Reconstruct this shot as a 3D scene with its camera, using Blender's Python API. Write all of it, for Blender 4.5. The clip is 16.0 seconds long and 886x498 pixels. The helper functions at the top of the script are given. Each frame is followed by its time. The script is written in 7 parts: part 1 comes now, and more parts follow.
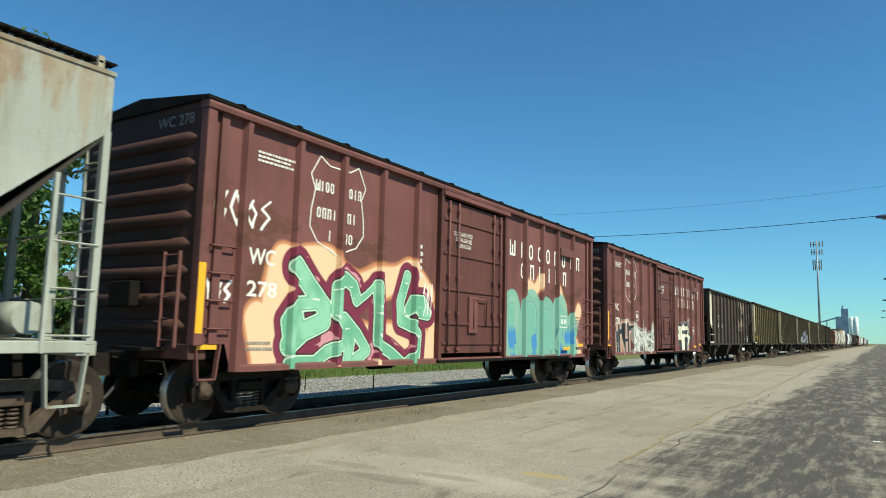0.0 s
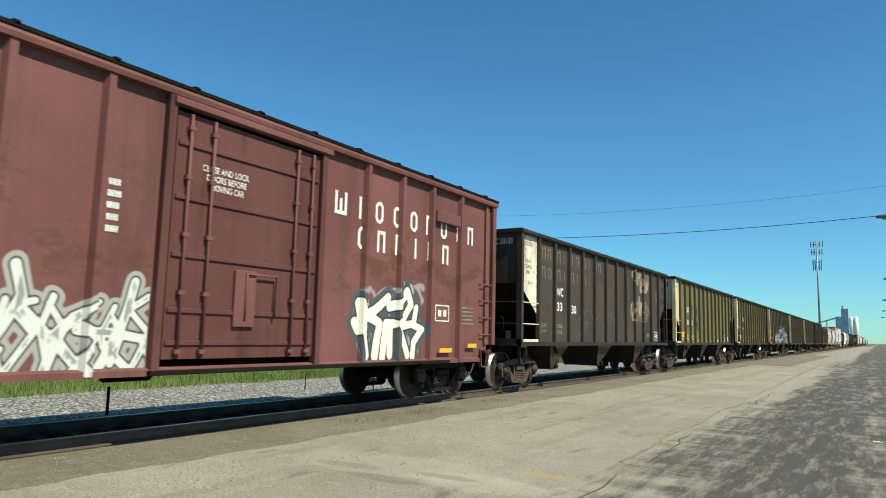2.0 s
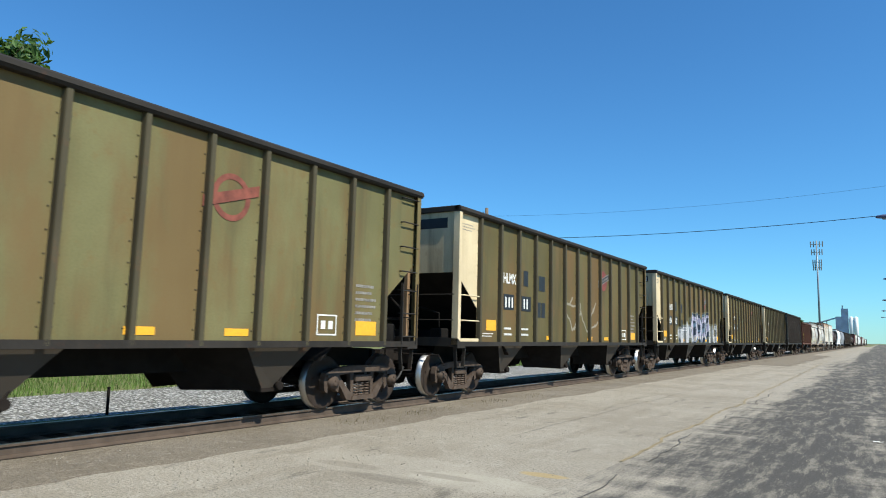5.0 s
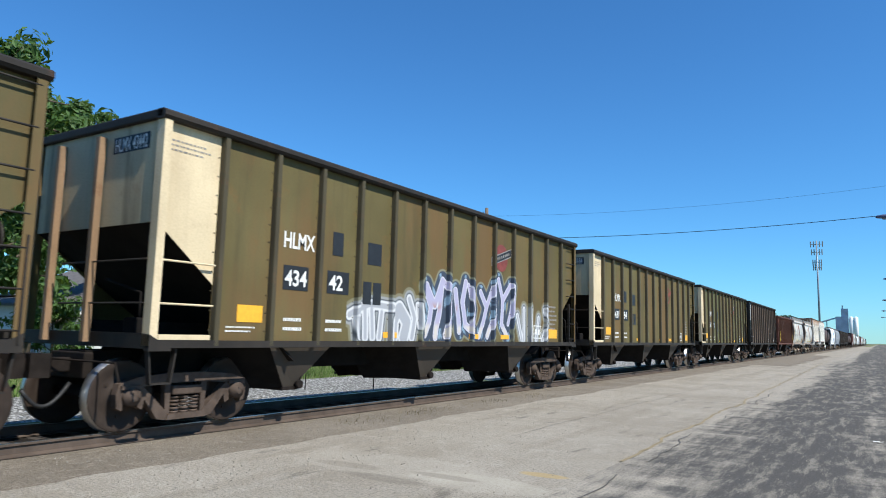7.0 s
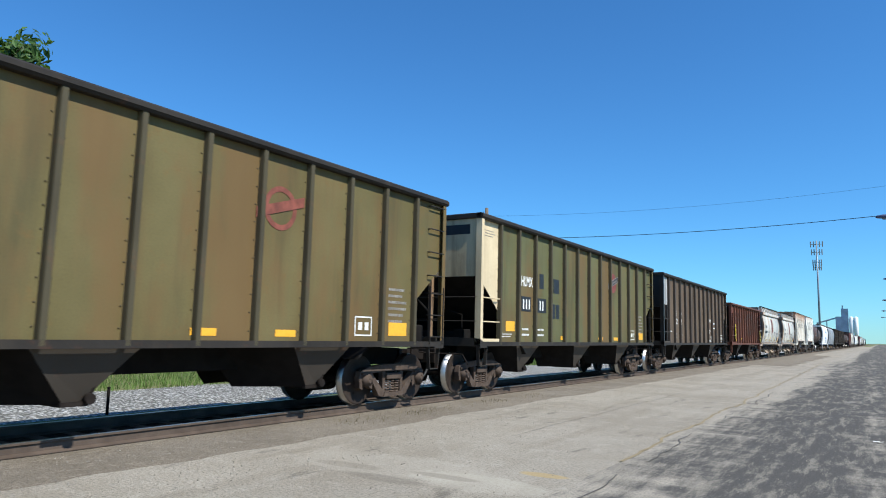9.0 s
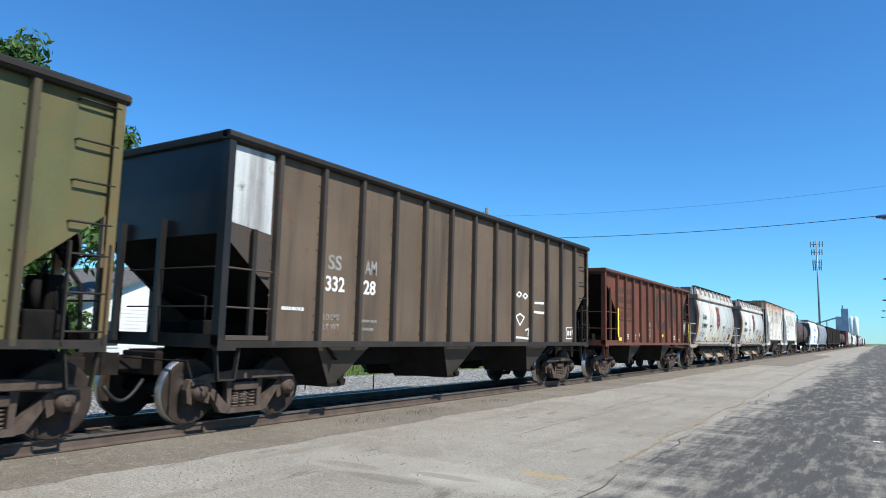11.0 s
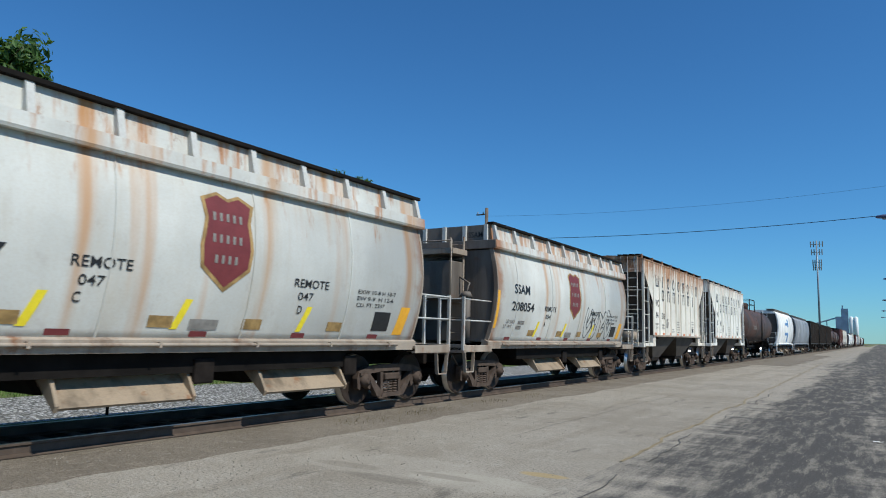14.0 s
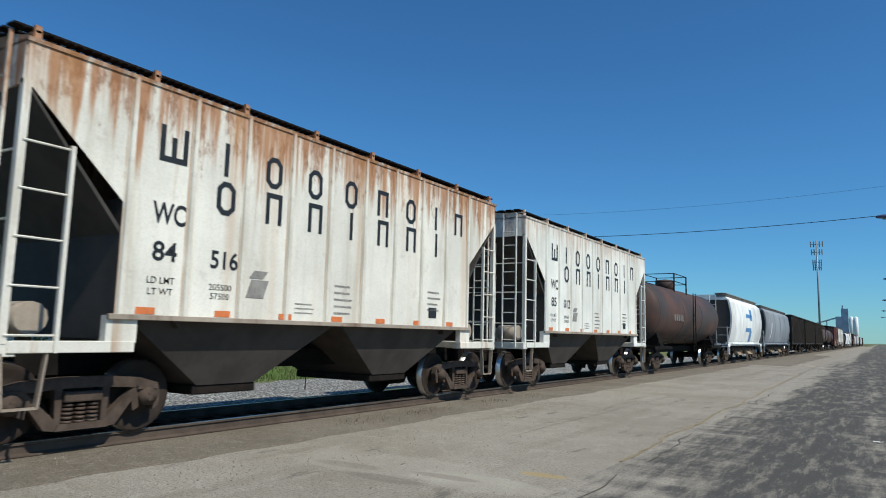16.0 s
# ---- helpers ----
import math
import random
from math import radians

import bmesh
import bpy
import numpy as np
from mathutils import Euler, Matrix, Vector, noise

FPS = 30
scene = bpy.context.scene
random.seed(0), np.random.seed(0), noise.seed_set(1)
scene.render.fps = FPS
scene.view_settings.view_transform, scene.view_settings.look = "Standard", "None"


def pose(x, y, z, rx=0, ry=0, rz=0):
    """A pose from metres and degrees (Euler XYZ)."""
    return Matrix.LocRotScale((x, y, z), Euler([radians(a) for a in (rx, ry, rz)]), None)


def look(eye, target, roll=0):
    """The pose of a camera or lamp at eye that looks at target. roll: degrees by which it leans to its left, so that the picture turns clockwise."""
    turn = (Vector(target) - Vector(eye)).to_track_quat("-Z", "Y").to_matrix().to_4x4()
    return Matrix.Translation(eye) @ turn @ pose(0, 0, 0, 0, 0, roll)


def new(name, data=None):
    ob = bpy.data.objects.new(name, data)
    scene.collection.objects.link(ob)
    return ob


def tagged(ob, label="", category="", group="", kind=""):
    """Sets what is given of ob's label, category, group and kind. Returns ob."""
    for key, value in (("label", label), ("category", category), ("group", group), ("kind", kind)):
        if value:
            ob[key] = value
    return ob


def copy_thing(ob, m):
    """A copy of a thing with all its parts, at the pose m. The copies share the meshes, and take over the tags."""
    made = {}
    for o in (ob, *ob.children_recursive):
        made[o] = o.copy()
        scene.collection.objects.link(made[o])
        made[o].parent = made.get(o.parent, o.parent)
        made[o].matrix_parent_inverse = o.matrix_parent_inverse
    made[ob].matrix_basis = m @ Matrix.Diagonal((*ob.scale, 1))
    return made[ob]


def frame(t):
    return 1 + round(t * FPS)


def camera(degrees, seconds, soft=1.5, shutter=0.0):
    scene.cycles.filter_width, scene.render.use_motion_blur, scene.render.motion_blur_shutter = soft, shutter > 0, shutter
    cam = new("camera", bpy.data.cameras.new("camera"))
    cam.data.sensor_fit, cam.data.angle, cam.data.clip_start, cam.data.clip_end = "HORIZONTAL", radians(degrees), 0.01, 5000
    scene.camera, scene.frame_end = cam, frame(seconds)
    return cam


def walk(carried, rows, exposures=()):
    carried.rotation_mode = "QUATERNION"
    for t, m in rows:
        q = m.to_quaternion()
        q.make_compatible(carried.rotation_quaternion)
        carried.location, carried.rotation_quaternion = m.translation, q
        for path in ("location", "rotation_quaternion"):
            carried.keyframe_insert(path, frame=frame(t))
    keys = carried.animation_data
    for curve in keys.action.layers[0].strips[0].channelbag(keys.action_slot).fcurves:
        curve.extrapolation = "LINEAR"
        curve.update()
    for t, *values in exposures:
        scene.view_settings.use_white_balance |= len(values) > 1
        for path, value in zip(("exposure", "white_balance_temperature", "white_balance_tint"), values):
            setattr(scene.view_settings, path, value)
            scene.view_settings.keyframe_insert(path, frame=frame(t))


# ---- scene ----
# Camera: it stands still on the lot; the track runs along y, the train comes towards -y.
EYE = (0.0, 0.0, 1.61)
cam = camera(66.0, 16.0, soft=1.0, shutter=0.08)
STAND = pose(*EYE, 90 + 7.02, -1.4, 32.39)
walk(cam, [(0.0, STAND), (16.0, STAND)],
     exposures=[(0.0, 0.36, 7000, -5), (2.5, 0.44, 6850, -4), (4.0, 0.52, 6500, 0), (6.5, 0.48, 5980, 9), (8.0, 0.44, 5930, 8), (10.5, 0.52, 5850, 8), (12.5, 0.43, 5880, 9), (13.5, 0.17, 5900, 8), (14.0, -0.06, 5910, 7), (14.5, -0.14, 5920, 6), (16.0, -0.1, 6050, 6)])

# Train: how far it has gone at t seconds
SPEED, GAIN = 12.08, 0.004
TRACK_X, RAIL_Z = -9.6, 0.17


def gone(t):
    return SPEED * (t - 8) + GAIN * (t - 8) ** 2


# Daylight
SUN_ELEV, SUN_AZ = radians(49), radians(96)   # azimuth from +y towards +x
world = bpy.data.worlds.new("sky")
scene.world = world
world.use_nodes = True
wn = world.node_tree.nodes
sky = wn.new("ShaderNodeTexSky")
sky.sky_type = 'NISHITA'
sky.sun_disc = False
sky.sun_elevation, sky.sun_rotation = SUN_ELEV, SUN_AZ
sky.air_density, sky.dust_density, sky.ozone_density = 1.0, 0.05, 3.0
clear = wn.new("ShaderNodeMix")          # a clear, dry summer sky
clear.data_type, clear.blend_type = 'RGBA', 'MULTIPLY'
clear.inputs[0].default_value, clear.inputs[7].default_value = 1.0, (0.50, 0.93, 1.24, 1)
world.node_tree.links.new(sky.outputs[0], clear.inputs[6])
world.node_tree.links.new(clear.outputs[2], wn["Background"].inputs[0])
wn["Background"].inputs[1].default_value = 0.09
sun = new("sun", bpy.data.lights.new("sun", 'SUN'))
sun.data.energy, sun.data.angle, sun.data.color = 4.9, radians(0.53), (1.0, 0.925, 0.80)
sun.matrix_world = look((0, 0, 60), (-math.sin(SUN_AZ) * math.cos(SUN_ELEV) * 10, -math.cos(SUN_AZ) * math.cos(SUN_ELEV) * 10, 60 - math.sin(SUN_ELEV) * 10))
# ---------- materials ----------
class Tree:
    """A small hand for wiring shader nodes."""

    def __init__(self, name):
        self.m = bpy.data.materials.new(name)
        self.m.use_nodes = True
        self.t = self.m.node_tree
        self.b = self.t.nodes["Principled BSDF"]
        self.co = self.t.nodes.new("ShaderNodeTexCoord").outputs["Object"]

    def put(self, socket, value):
        if hasattr(value, "is_output"):
            self.t.links.new(value, socket)
        else:
            if isinstance(value, tuple) and len(value) == 3 and socket.type == 'RGBA':
                value = (*value, 1)
            socket.default_value = value

    def node(self, kind, out=0, ins=(), operation=None, use_clamp=False, interpolation_type=None):
        n = self.t.nodes.new(kind)
        if operation:
            n.operation = operation
        if use_clamp:
            n.use_clamp = True
        if interpolation_type:
            n.interpolation_type = interpolation_type
        for i, v in (ins.items() if isinstance(ins, dict) else enumerate(ins)):
            self.put(n.inputs[i], v)
        return n.outputs[out]

    def math(self, op, a, b=0.0, clamp=False):
        return self.node("ShaderNodeMath", 0, (a, b), operation=op, use_clamp=clamp)

    def vec(self, op, a, b=(0, 0, 0), c=None, out=0):
        ins = (a, b) if c is None else (a, b, c)
        return self.node("ShaderNodeVectorMath", out, ins, operation=op)

    def scaled(self, s):
        return self.vec('MULTIPLY', self.co, s)

    def noise(self, scale, detail=4.0, rough=0.55, co=None, out=0):
        return self.node("ShaderNodeTexNoise", out, {"Vector": co or self.co, "Scale": scale, "Detail": detail, "Roughness": rough})

    def ramp(self, fac, a, b, lo=0.0, hi=1.0):
        return self.node("ShaderNodeMapRange", 0, {0: fac, 1: a, 2: b, 3: lo, 4: hi}, interpolation_type='SMOOTHSTEP')

    def mix(self, fac, a, b, mode='MIX'):
        n = self.t.nodes.new("ShaderNodeMix")
        n.data_type, n.blend_type = 'RGBA', mode
        for i, v in ((0, fac), (6, a), (7, b)):
            self.put(n.inputs[i], v)
        return n.outputs[2]

    def field(self, name):
        """A number laid down on the mesh: how far each place is from a spray-painted stroke."""
        n = self.t.nodes.new("ShaderNodeAttribute")
        n.attribute_name = name
        return n.outputs["Fac"]

    def done(self, color, rough=0.6, metal=0.0, bump=None, depth=0.02, strength=0.6, spec=0.4):
        self.put(self.b.inputs["Base Color"], color)
        self.put(self.b.inputs["Roughness"], rough)
        self.put(self.b.inputs["Metallic"], metal)
        self.put(self.b.inputs["Specular IOR Level"], spec)
        if bump is not None:
            n = self.t.nodes.new("ShaderNodeBump")
            n.inputs["Strength"].default_value = strength
            n.inputs["Distance"].default_value = depth
            self.put(n.inputs["Height"], bump)
            self.t.links.new(n.outputs[0], self.b.inputs["Normal"])
        return self.m


def body_x(z, low=1.25, eave=3.62, bulge=1.6):
    """Half width of a bulging car side at the height z."""
    f = (z - low) / (eave - low)
    if f < 0.62:
        return 1.26 + (bulge - 1.26) * math.sin(math.pi * max(0.0, min(1.0, 0.04 + 0.80 * f))) ** 0.8
    return bulge - (bulge - 1.44) * ((f - 0.58) / 0.42) ** 1.8


def painted(name, base, dirt=(0.05, 0.04, 0.03), rust=(0.16, 0.06, 0.025), dirt_amount=0.45, rust_amount=0.25, rough=0.6, spec=0.16, extra=None, fade=0.25):
    """Weathered paint on steel: cloudy fading, vertical dirt runs, rust spots, fine grain."""
    k = Tree(name)
    cloud = k.noise(0.55, 5)
    runs = k.noise(1.0, 6, 0.6, k.scaled((2.2, 2.2, 0.22)))
    spots = k.noise(2.6, 8, 0.7)
    fine = k.noise(34, 3)
    pale = tuple(min(1, c * (1 + fade) + 0.02 * fade) for c in base)
    c = k.mix(k.ramp(cloud, 0.35, 0.7), base, pale)
    c = k.mix(k.math('MULTIPLY', k.ramp(runs, 0.46, 0.74), dirt_amount), c, dirt)
    c = k.mix(k.math('MULTIPLY', k.ramp(spots, 0.56, 0.7), rust_amount), c, rust)
    c = k.mix(k.math('MULTIPLY', k.ramp(fine, 0.35, 0.75), 0.16), c, dirt)
    if extra:
        c = extra(k, c)
    r = k.ramp(cloud, 0.2, 0.8, rough - 0.08, rough + 0.12)
    return k.done(c, r, 0.0, k.math('ADD', k.math('MULTIPLY', spots, 0.5), k.math('MULTIPLY', fine, 0.25)), 0.006, 0.5, spec)


def plain(name, base, rough=0.6, metal=0.0, vary=0.25, scale=6.0, spec=0.4, bump=0.004):
    k = Tree(name)
    n, f = k.noise(scale, 5), k.noise(scale * 9, 3)
    dark = tuple(c * (1 - vary) for c in base)
    c = k.mix(k.ramp(n, 0.3, 0.7), dark, base)
    c = k.mix(k.math('MULTIPLY', k.ramp(f, 0.4, 0.8), 0.25), c, tuple(c2 * 0.6 for c2 in base))
    return k.done(c, rough, metal, f, bump, 0.5, spec)


def strokes(k, segments, wob=0.06, freq=1.6, seed=0.0):
    """Distance from the spine of brush strokes laid out along the side of a car (y, z), less their half width."""
    warp = k.vec('SUBTRACT', k.noise(freq, 2, 0.5, k.vec('ADD', k.co, (0, seed, seed)), out=1), (0.5, 0.5, 0.5))
    p = k.vec('ADD', k.co, k.vec('MULTIPLY', warp, (wob * 4, wob * 4, wob * 4)))
    p = k.vec('MULTIPLY', p, (0, 1, 1))
    best = None
    for y0, z0, y1, z1, r in segments:
        a, ab = Vector((0, y0, z0)), Vector((0, y1 - y0, z1 - z0))
        pa = k.vec('SUBTRACT', p, tuple(a))
        h = k.vec('DOT_PRODUCT', pa, tuple(ab / max(ab.length_squared, 1e-6)), out=1)
        h = k.math('ADD', h, 0.0, clamp=True)
        d = k.vec('MULTIPLY_ADD', h, tuple(-ab), pa)
        d = k.math('SUBTRACT', k.vec('LENGTH', d, out=1), r)
        best = d if best is None else k.math('MINIMUM', best, d)
    return best


def lines(runs, fat=1.0):
    """Brush strokes as runs of points, (half width, (y, z), (y, z), ...), cut into straight pieces."""
    return [(*p, *q, r * fat) for r, *pts in runs for p, q in zip(pts, pts[1:])]


def spray_coat(car, y0, y1, z0, z1, mat, fields, x=1.502, posts=(), outline=(), post_mat=None, step=0.028):
    """A coat of spray paint over a stretch of a car side and the posts on it.

    fields: name -> (strokes, wobble, seed); each place of the coat keeps its distance from the strokes.
    outline: the (x, y) section of a post, a hair proud of it."""
    def lay(name, sheet, z_list, material):
        verts, faces, m = [], [], len(sheet)
        for z in z_list:
            verts += [(px, py, z) for px, py in sheet]
        for i in range(len(z_list) - 1):
            for j in range(m - 1):
                faces.append((i * m + j, i * m + j + 1, (i + 1) * m + j + 1, (i + 1) * m + j))
        me = bpy.data.meshes.new(name)
        me.from_pydata(verts, [], faces)
        me.materials.append(material)
        for field, (segs, wob, seed) in fields.items():
            p = np.array([v[1:] for v in verts])
            if wob:
                p = p + wob * np.array([noise.noise_vector((v[1] * 1.6, v[2] * 1.6, seed))[:2] for v in verts])
            best = np.full(len(p), 9.0)
            for ya, za, yb, zb, r in segs:
                ab = np.array((yb - ya, zb - za))
                pa = p - (ya, za)
                h = np.clip(pa @ ab / max(ab @ ab, 1e-6), 0, 1)
                best = np.minimum(best, np.hypot(*(pa - h[:, None] * ab).T) - r)
            me.attributes.new(field, 'FLOAT', 'POINT').data.foreach_set("value", best.astype(np.float32))
        return part(name, me, None, car)
    n, m = int((y1 - y0) / step), int((z1 - z0) / step)
    zs = [z0 + (z1 - z0) * i / m for i in range(m + 1)]
    lay("spray_paint", [(x, y0 + (y1 - y0) * i / n) for i in range(n + 1)], zs, mat)
    for yp in posts:
        lay("post_paint", [(px, yp + py) for px, py in outline], zs, post_mat or mat)


def layers(k, c, d, bands, soft=0.012):
    """Paint bands of colour, outermost first: (distance, colour, strength)."""
    for far, col, amount in bands:
        m = k.math('MULTIPLY', k.ramp(d, far + soft, far - soft), amount)
        c = k.mix(m, c, col)
    return c


def letters(y, z, w, h, n, r, seed, gap=0.2):
    """A row of n made-up swashes, each of a few strokes, in a box that starts at y, z."""
    rng = random.Random(seed)
    out, step = [], w / n
    for i in range(n):
        y0 = y + i * step + r
        y1 = y + (i + 1) * step - r - gap * step
        top, bot = z + h * rng.uniform(0.82, 1.0), z + h * rng.uniform(0.0, 0.12)
        lean = rng.uniform(-0.15, 0.2) * step
        mid = z + h * rng.uniform(0.38, 0.62)
        shape = rng.choice("hook loop wave fork".split())
        c = (y0 + y1) / 2
        if shape == "hook":
            out += [(y0 + lean, top, y0, mid, r), (y0, mid, c, bot, r), (c, bot, y1, mid, r), (c, mid, y1 + lean, top, r)]
        elif shape == "loop":
            out += [(c, top, y0, mid, r), (y0, mid, c, bot, r), (c, bot, y1, mid, r), (y1, mid, c + lean, top - 0.12 * h, r)]
        elif shape == "wave":
            out += [(y1, top, y0, mid + 0.2 * h, r), (y0, mid + 0.2 * h, y1, mid - 0.1 * h, r), (y1, mid - 0.1 * h, y0 - lean, bot, r)]
        else:
            out += [(y0, top, c, mid, r), (c, mid, y1, top, r), (c, mid, c - lean, bot, r), (c, bot, y1, bot + 0.2 * h, r)]
    return out


STEEL = plain("dark_running_gear_steel", (0.022, 0.017, 0.014), 0.8, 0.0, 0.5, 5, 0.12)
WHEEL = plain("brown_wheel_steel", (0.042, 0.03, 0.023), 0.7, 0.1, 0.35, 4, 0.2)
TREAD = plain("polished_wheel_tread", (0.52, 0.51, 0.49), 0.36, 1.0, 0.15, 8)
# Black underframe colour, lowered further for the shade beneath the cars.
UNDER = plain("shade_black_underframe", (0.013, 0.011, 0.0095), 0.9, 0.0, 0.45, 3, 0.12)
RUSTY = plain("rusty_side_frame", (0.098, 0.072, 0.056), 0.85, 0.0, 0.45, 5, 0.12)
SPRING = plain("brown_coil_spring", (0.11, 0.075, 0.055), 0.65, 0.3, 0.4, 9)
WHITE = plain("white_stencil_paint", (0.78, 0.77, 0.72), 0.6, 0, 0.16, 7)
GHOST = plain("ghosted_old_lettering", (0.22, 0.185, 0.16), 0.8, 0, 0.65, 3)
FADED = plain("faded_grey_stencil_paint", (0.3, 0.28, 0.25), 0.7, 0, 0.4, 5)
BLACK = plain("black_stencil_paint", (0.02, 0.021, 0.023), 0.5, 0, 0.3, 7)
YELLOW = plain("yellow_reflective_tape", (0.85, 0.42, 0.03), 0.4, 0, 0.12, 12)
BRIGHT = plain("bright_yellow_tape", (0.9, 0.72, 0.03), 0.4, 0, 0.1, 12)
RUBBER = plain("black_rubber_hose", (0.02, 0.02, 0.02), 0.6)
BOX_RED = (0.150, 0.060, 0.056)

PALE_STEEL = painted("pale_worn_rail_paint", (0.46, 0.46, 0.43), dirt=(0.2, 0.14, 0.09), dirt_amount=0.6, rust=(0.3, 0.13, 0.06), rust_amount=0.5)
DOOR_TAN = painted("rusty_tan_door_paint", (0.29, 0.225, 0.155), dirt_amount=0.7, rust=(0.22, 0.10, 0.045), rust_amount=0.8)

# ---------- mesh helpers ----------
def box(bm, x0, x1, y0, y1, z0, z1, r=0.0):
    vs = [bm.verts.new((x, y, z)) for x in (x0, x1) for y in (y0, y1) for z in (z0, z1)]
    fs = [bm.faces.new([vs[i] for i in f]) for f in ((0, 1, 3, 2), (4, 6, 7, 5), (0, 4, 5, 1), (2, 3, 7, 6), (0, 2, 6, 4), (1, 5, 7, 3))]
    if r:
        es = list({e for f in fs for e in f.edges})
        bmesh.ops.bevel(bm, geom=es, offset=r, segments=2, affect='EDGES', profile=0.5)
    return bm


def slab(bm, outline, a0, a1, axis='x'):
    """A flat plate: the outline of (y, z), (x, z) or (x, y) carried from a0 to a1 along axis."""
    def at(p, a):
        return {'x': (a, p[0], p[1]), 'y': (p[0], a, p[1]), 'z': (p[0], p[1], a)}[axis]
    lo = [bm.verts.new(at(p, a0)) for p in outline]
    hi = [bm.verts.new(at(p, a1)) for p in outline]
    n = len(outline)
    fs = [bm.faces.new(lo[::-1]), bm.faces.new(hi)]
    for i in range(n):
        fs.append(bm.faces.new((lo[i], lo[(i + 1) % n], hi[(i + 1) % n], hi[i])))
    bmesh.ops.recalc_face_normals(bm, faces=fs)
    return bm


def rod(bm, p, q, r=0.012, n=8, r2=None, caps=True):
    p, q = Vector(p), Vector(q)
    d = q - p
    turn = d.to_track_quat('Z', 'Y').to_matrix()
    ring = []
    for c, rr in ((p, r), (q, r if r2 is None else r2)):
        ring.append([bm.verts.new(c + turn @ Vector((rr * math.cos(2 * math.pi * i / n), rr * math.sin(2 * math.pi * i / n), 0))) for i in range(n)])
    for i in range(n):
        f = bm.faces.new((ring[0][i], ring[0][(i + 1) % n], ring[1][(i + 1) % n], ring[1][i]))
        f.smooth = n > 6
    if caps:
        bm.faces.new(ring[0][::-1])
        bm.faces.new(ring[1])
    return bm


def pipe(bm, points, r=0.012, n=8):
    pts = [Vector(p) for p in points]
    rings = []
    side = None
    for i, p in enumerate(pts):
        d = (pts[min(i + 1, len(pts) - 1)] - pts[max(i - 1, 0)]).normalized()
        side = d.orthogonal().normalized() if side is None else (side - d * side.dot(d)).normalized()
        up = d.cross(side)
        rings.append([bm.verts.new(p + (side * math.cos(2 * math.pi * k / n) + up * math.sin(2 * math.pi * k / n)) * r) for k in range(n)])
    for a, b in zip(rings, rings[1:]):
        for k in range(n):
            bm.faces.new((a[k], a[(k + 1) % n], b[(k + 1) % n], b[k])).smooth = True
    bm.faces.new(rings[0][::-1])
    bm.faces.new(rings[-1])
    return bm


def lathe(bm, profile, n, place, axis='x'):
    """Turn a profile of (along, radius) about an axis through place."""
    rings = []
    for a, r in profile:
        ring = []
        for i in range(n):
            w = 2 * math.pi * i / n
            c, s = r * math.cos(w), r * math.sin(w)
            v = {'x': (a, c, s), 'y': (c, a, s), 'z': (c, s, a)}[axis]
            ring.append(bm.verts.new(Vector(place) + Vector(v)))
        rings.append(ring)
    fs = []
    for r0, r1 in zip(rings, rings[1:]):
        for i in range(n):
            f = bm.faces.new((r0[i], r0[(i + 1) % n], r1[(i + 1) % n], r1[i]))
            f.smooth = True
            fs.append(f)
    fs.append(bm.faces.new(rings[0][::-1]))
    fs.append(bm.faces.new(rings[-1]))
    bmesh.ops.recalc_face_normals(bm, faces=fs)
    return bm


def mesh_of(name, bm, material):
    me = bpy.data.meshes.new(name)
    bm.to_mesh(me)
    bm.free()
    for m in (material if isinstance(material, (list, tuple)) else [material]):
        me.materials.append(m)
    return me


def part(name, bm, material, parent, label="", at=None):
    me = bm if isinstance(bm, bpy.types.Mesh) else mesh_of(name, bm, material)
    ob = new(name, me)
    ob.parent = parent
    if at is not None:
        ob.matrix_basis = at
    return tagged(ob, label)


def fresh():
    return bmesh.new()


def thing(name, label, category, group="", kind=""):
    return tagged(new(name), label, category, group, kind)


def lettering(parent, text, y, z, h, mat, x=1.512, w=None, name="stencil", facing='side', squeeze=0.8):
    """Flat stencilled characters on a side (reading along +y) or on the end that faces -y."""
    cu = bpy.data.curves.new("stencil", 'FONT')
    cu.body = text
    cu.resolution_u = 3
    cu.offset = 0.02 if h > 0.2 else 0.006     # a heavy stencil face
    tmp = bpy.data.objects.new("stencil", cu)
    me = bpy.data.meshes.new_from_object(tmp)
    bpy.data.objects.remove(tmp)
    xs = [v.co.x for v in me.vertices]
    ys = [v.co.y for v in me.vertices]
    lo, hi = min(ys), max(ys)
    s = h / (hi - lo)
    sx = w / (max(xs) - min(xs)) if w else s * squeeze
    for v in me.vertices:
        a, b = (v.co.x - min(xs)) * sx, (v.co.y - lo) * s
        v.co = (0, a, b) if facing == 'side' else (a, 0, b)
    me.materials.clear()
    me.materials.append(mat)
    place = pose(x, y, z) if facing == 'side' else pose(y, x, z)
    if h < 0.2:     # small print stays in one piece
        return tagged(part(name, me, mat, parent, at=place), kind="stuff")
    # large characters are parts of their own
    bm = bmesh.new()
    bm.from_mesh(me)
    left = set(bm.verts)
    while left:
        start = min(left, key=lambda v: (v.co.x + v.co.y, v.co.z))
        island, todo = {start}, [start]
        while todo:
            for e in todo.pop().link_edges:
                for v in e.verts:
                    if v not in island:
                        island.add(v)
                        todo.append(v)
        left -= island
        one, made = fresh(), {}
        for v in sorted(island, key=lambda v: v.index):
            made[v] = one.verts.new(v.co)
        for f in bm.faces:
            if f.verts[0] in island:
                one.faces.new([made[v] for v in f.verts])
        part(name, one, mat, parent, at=place)
    bm.free()


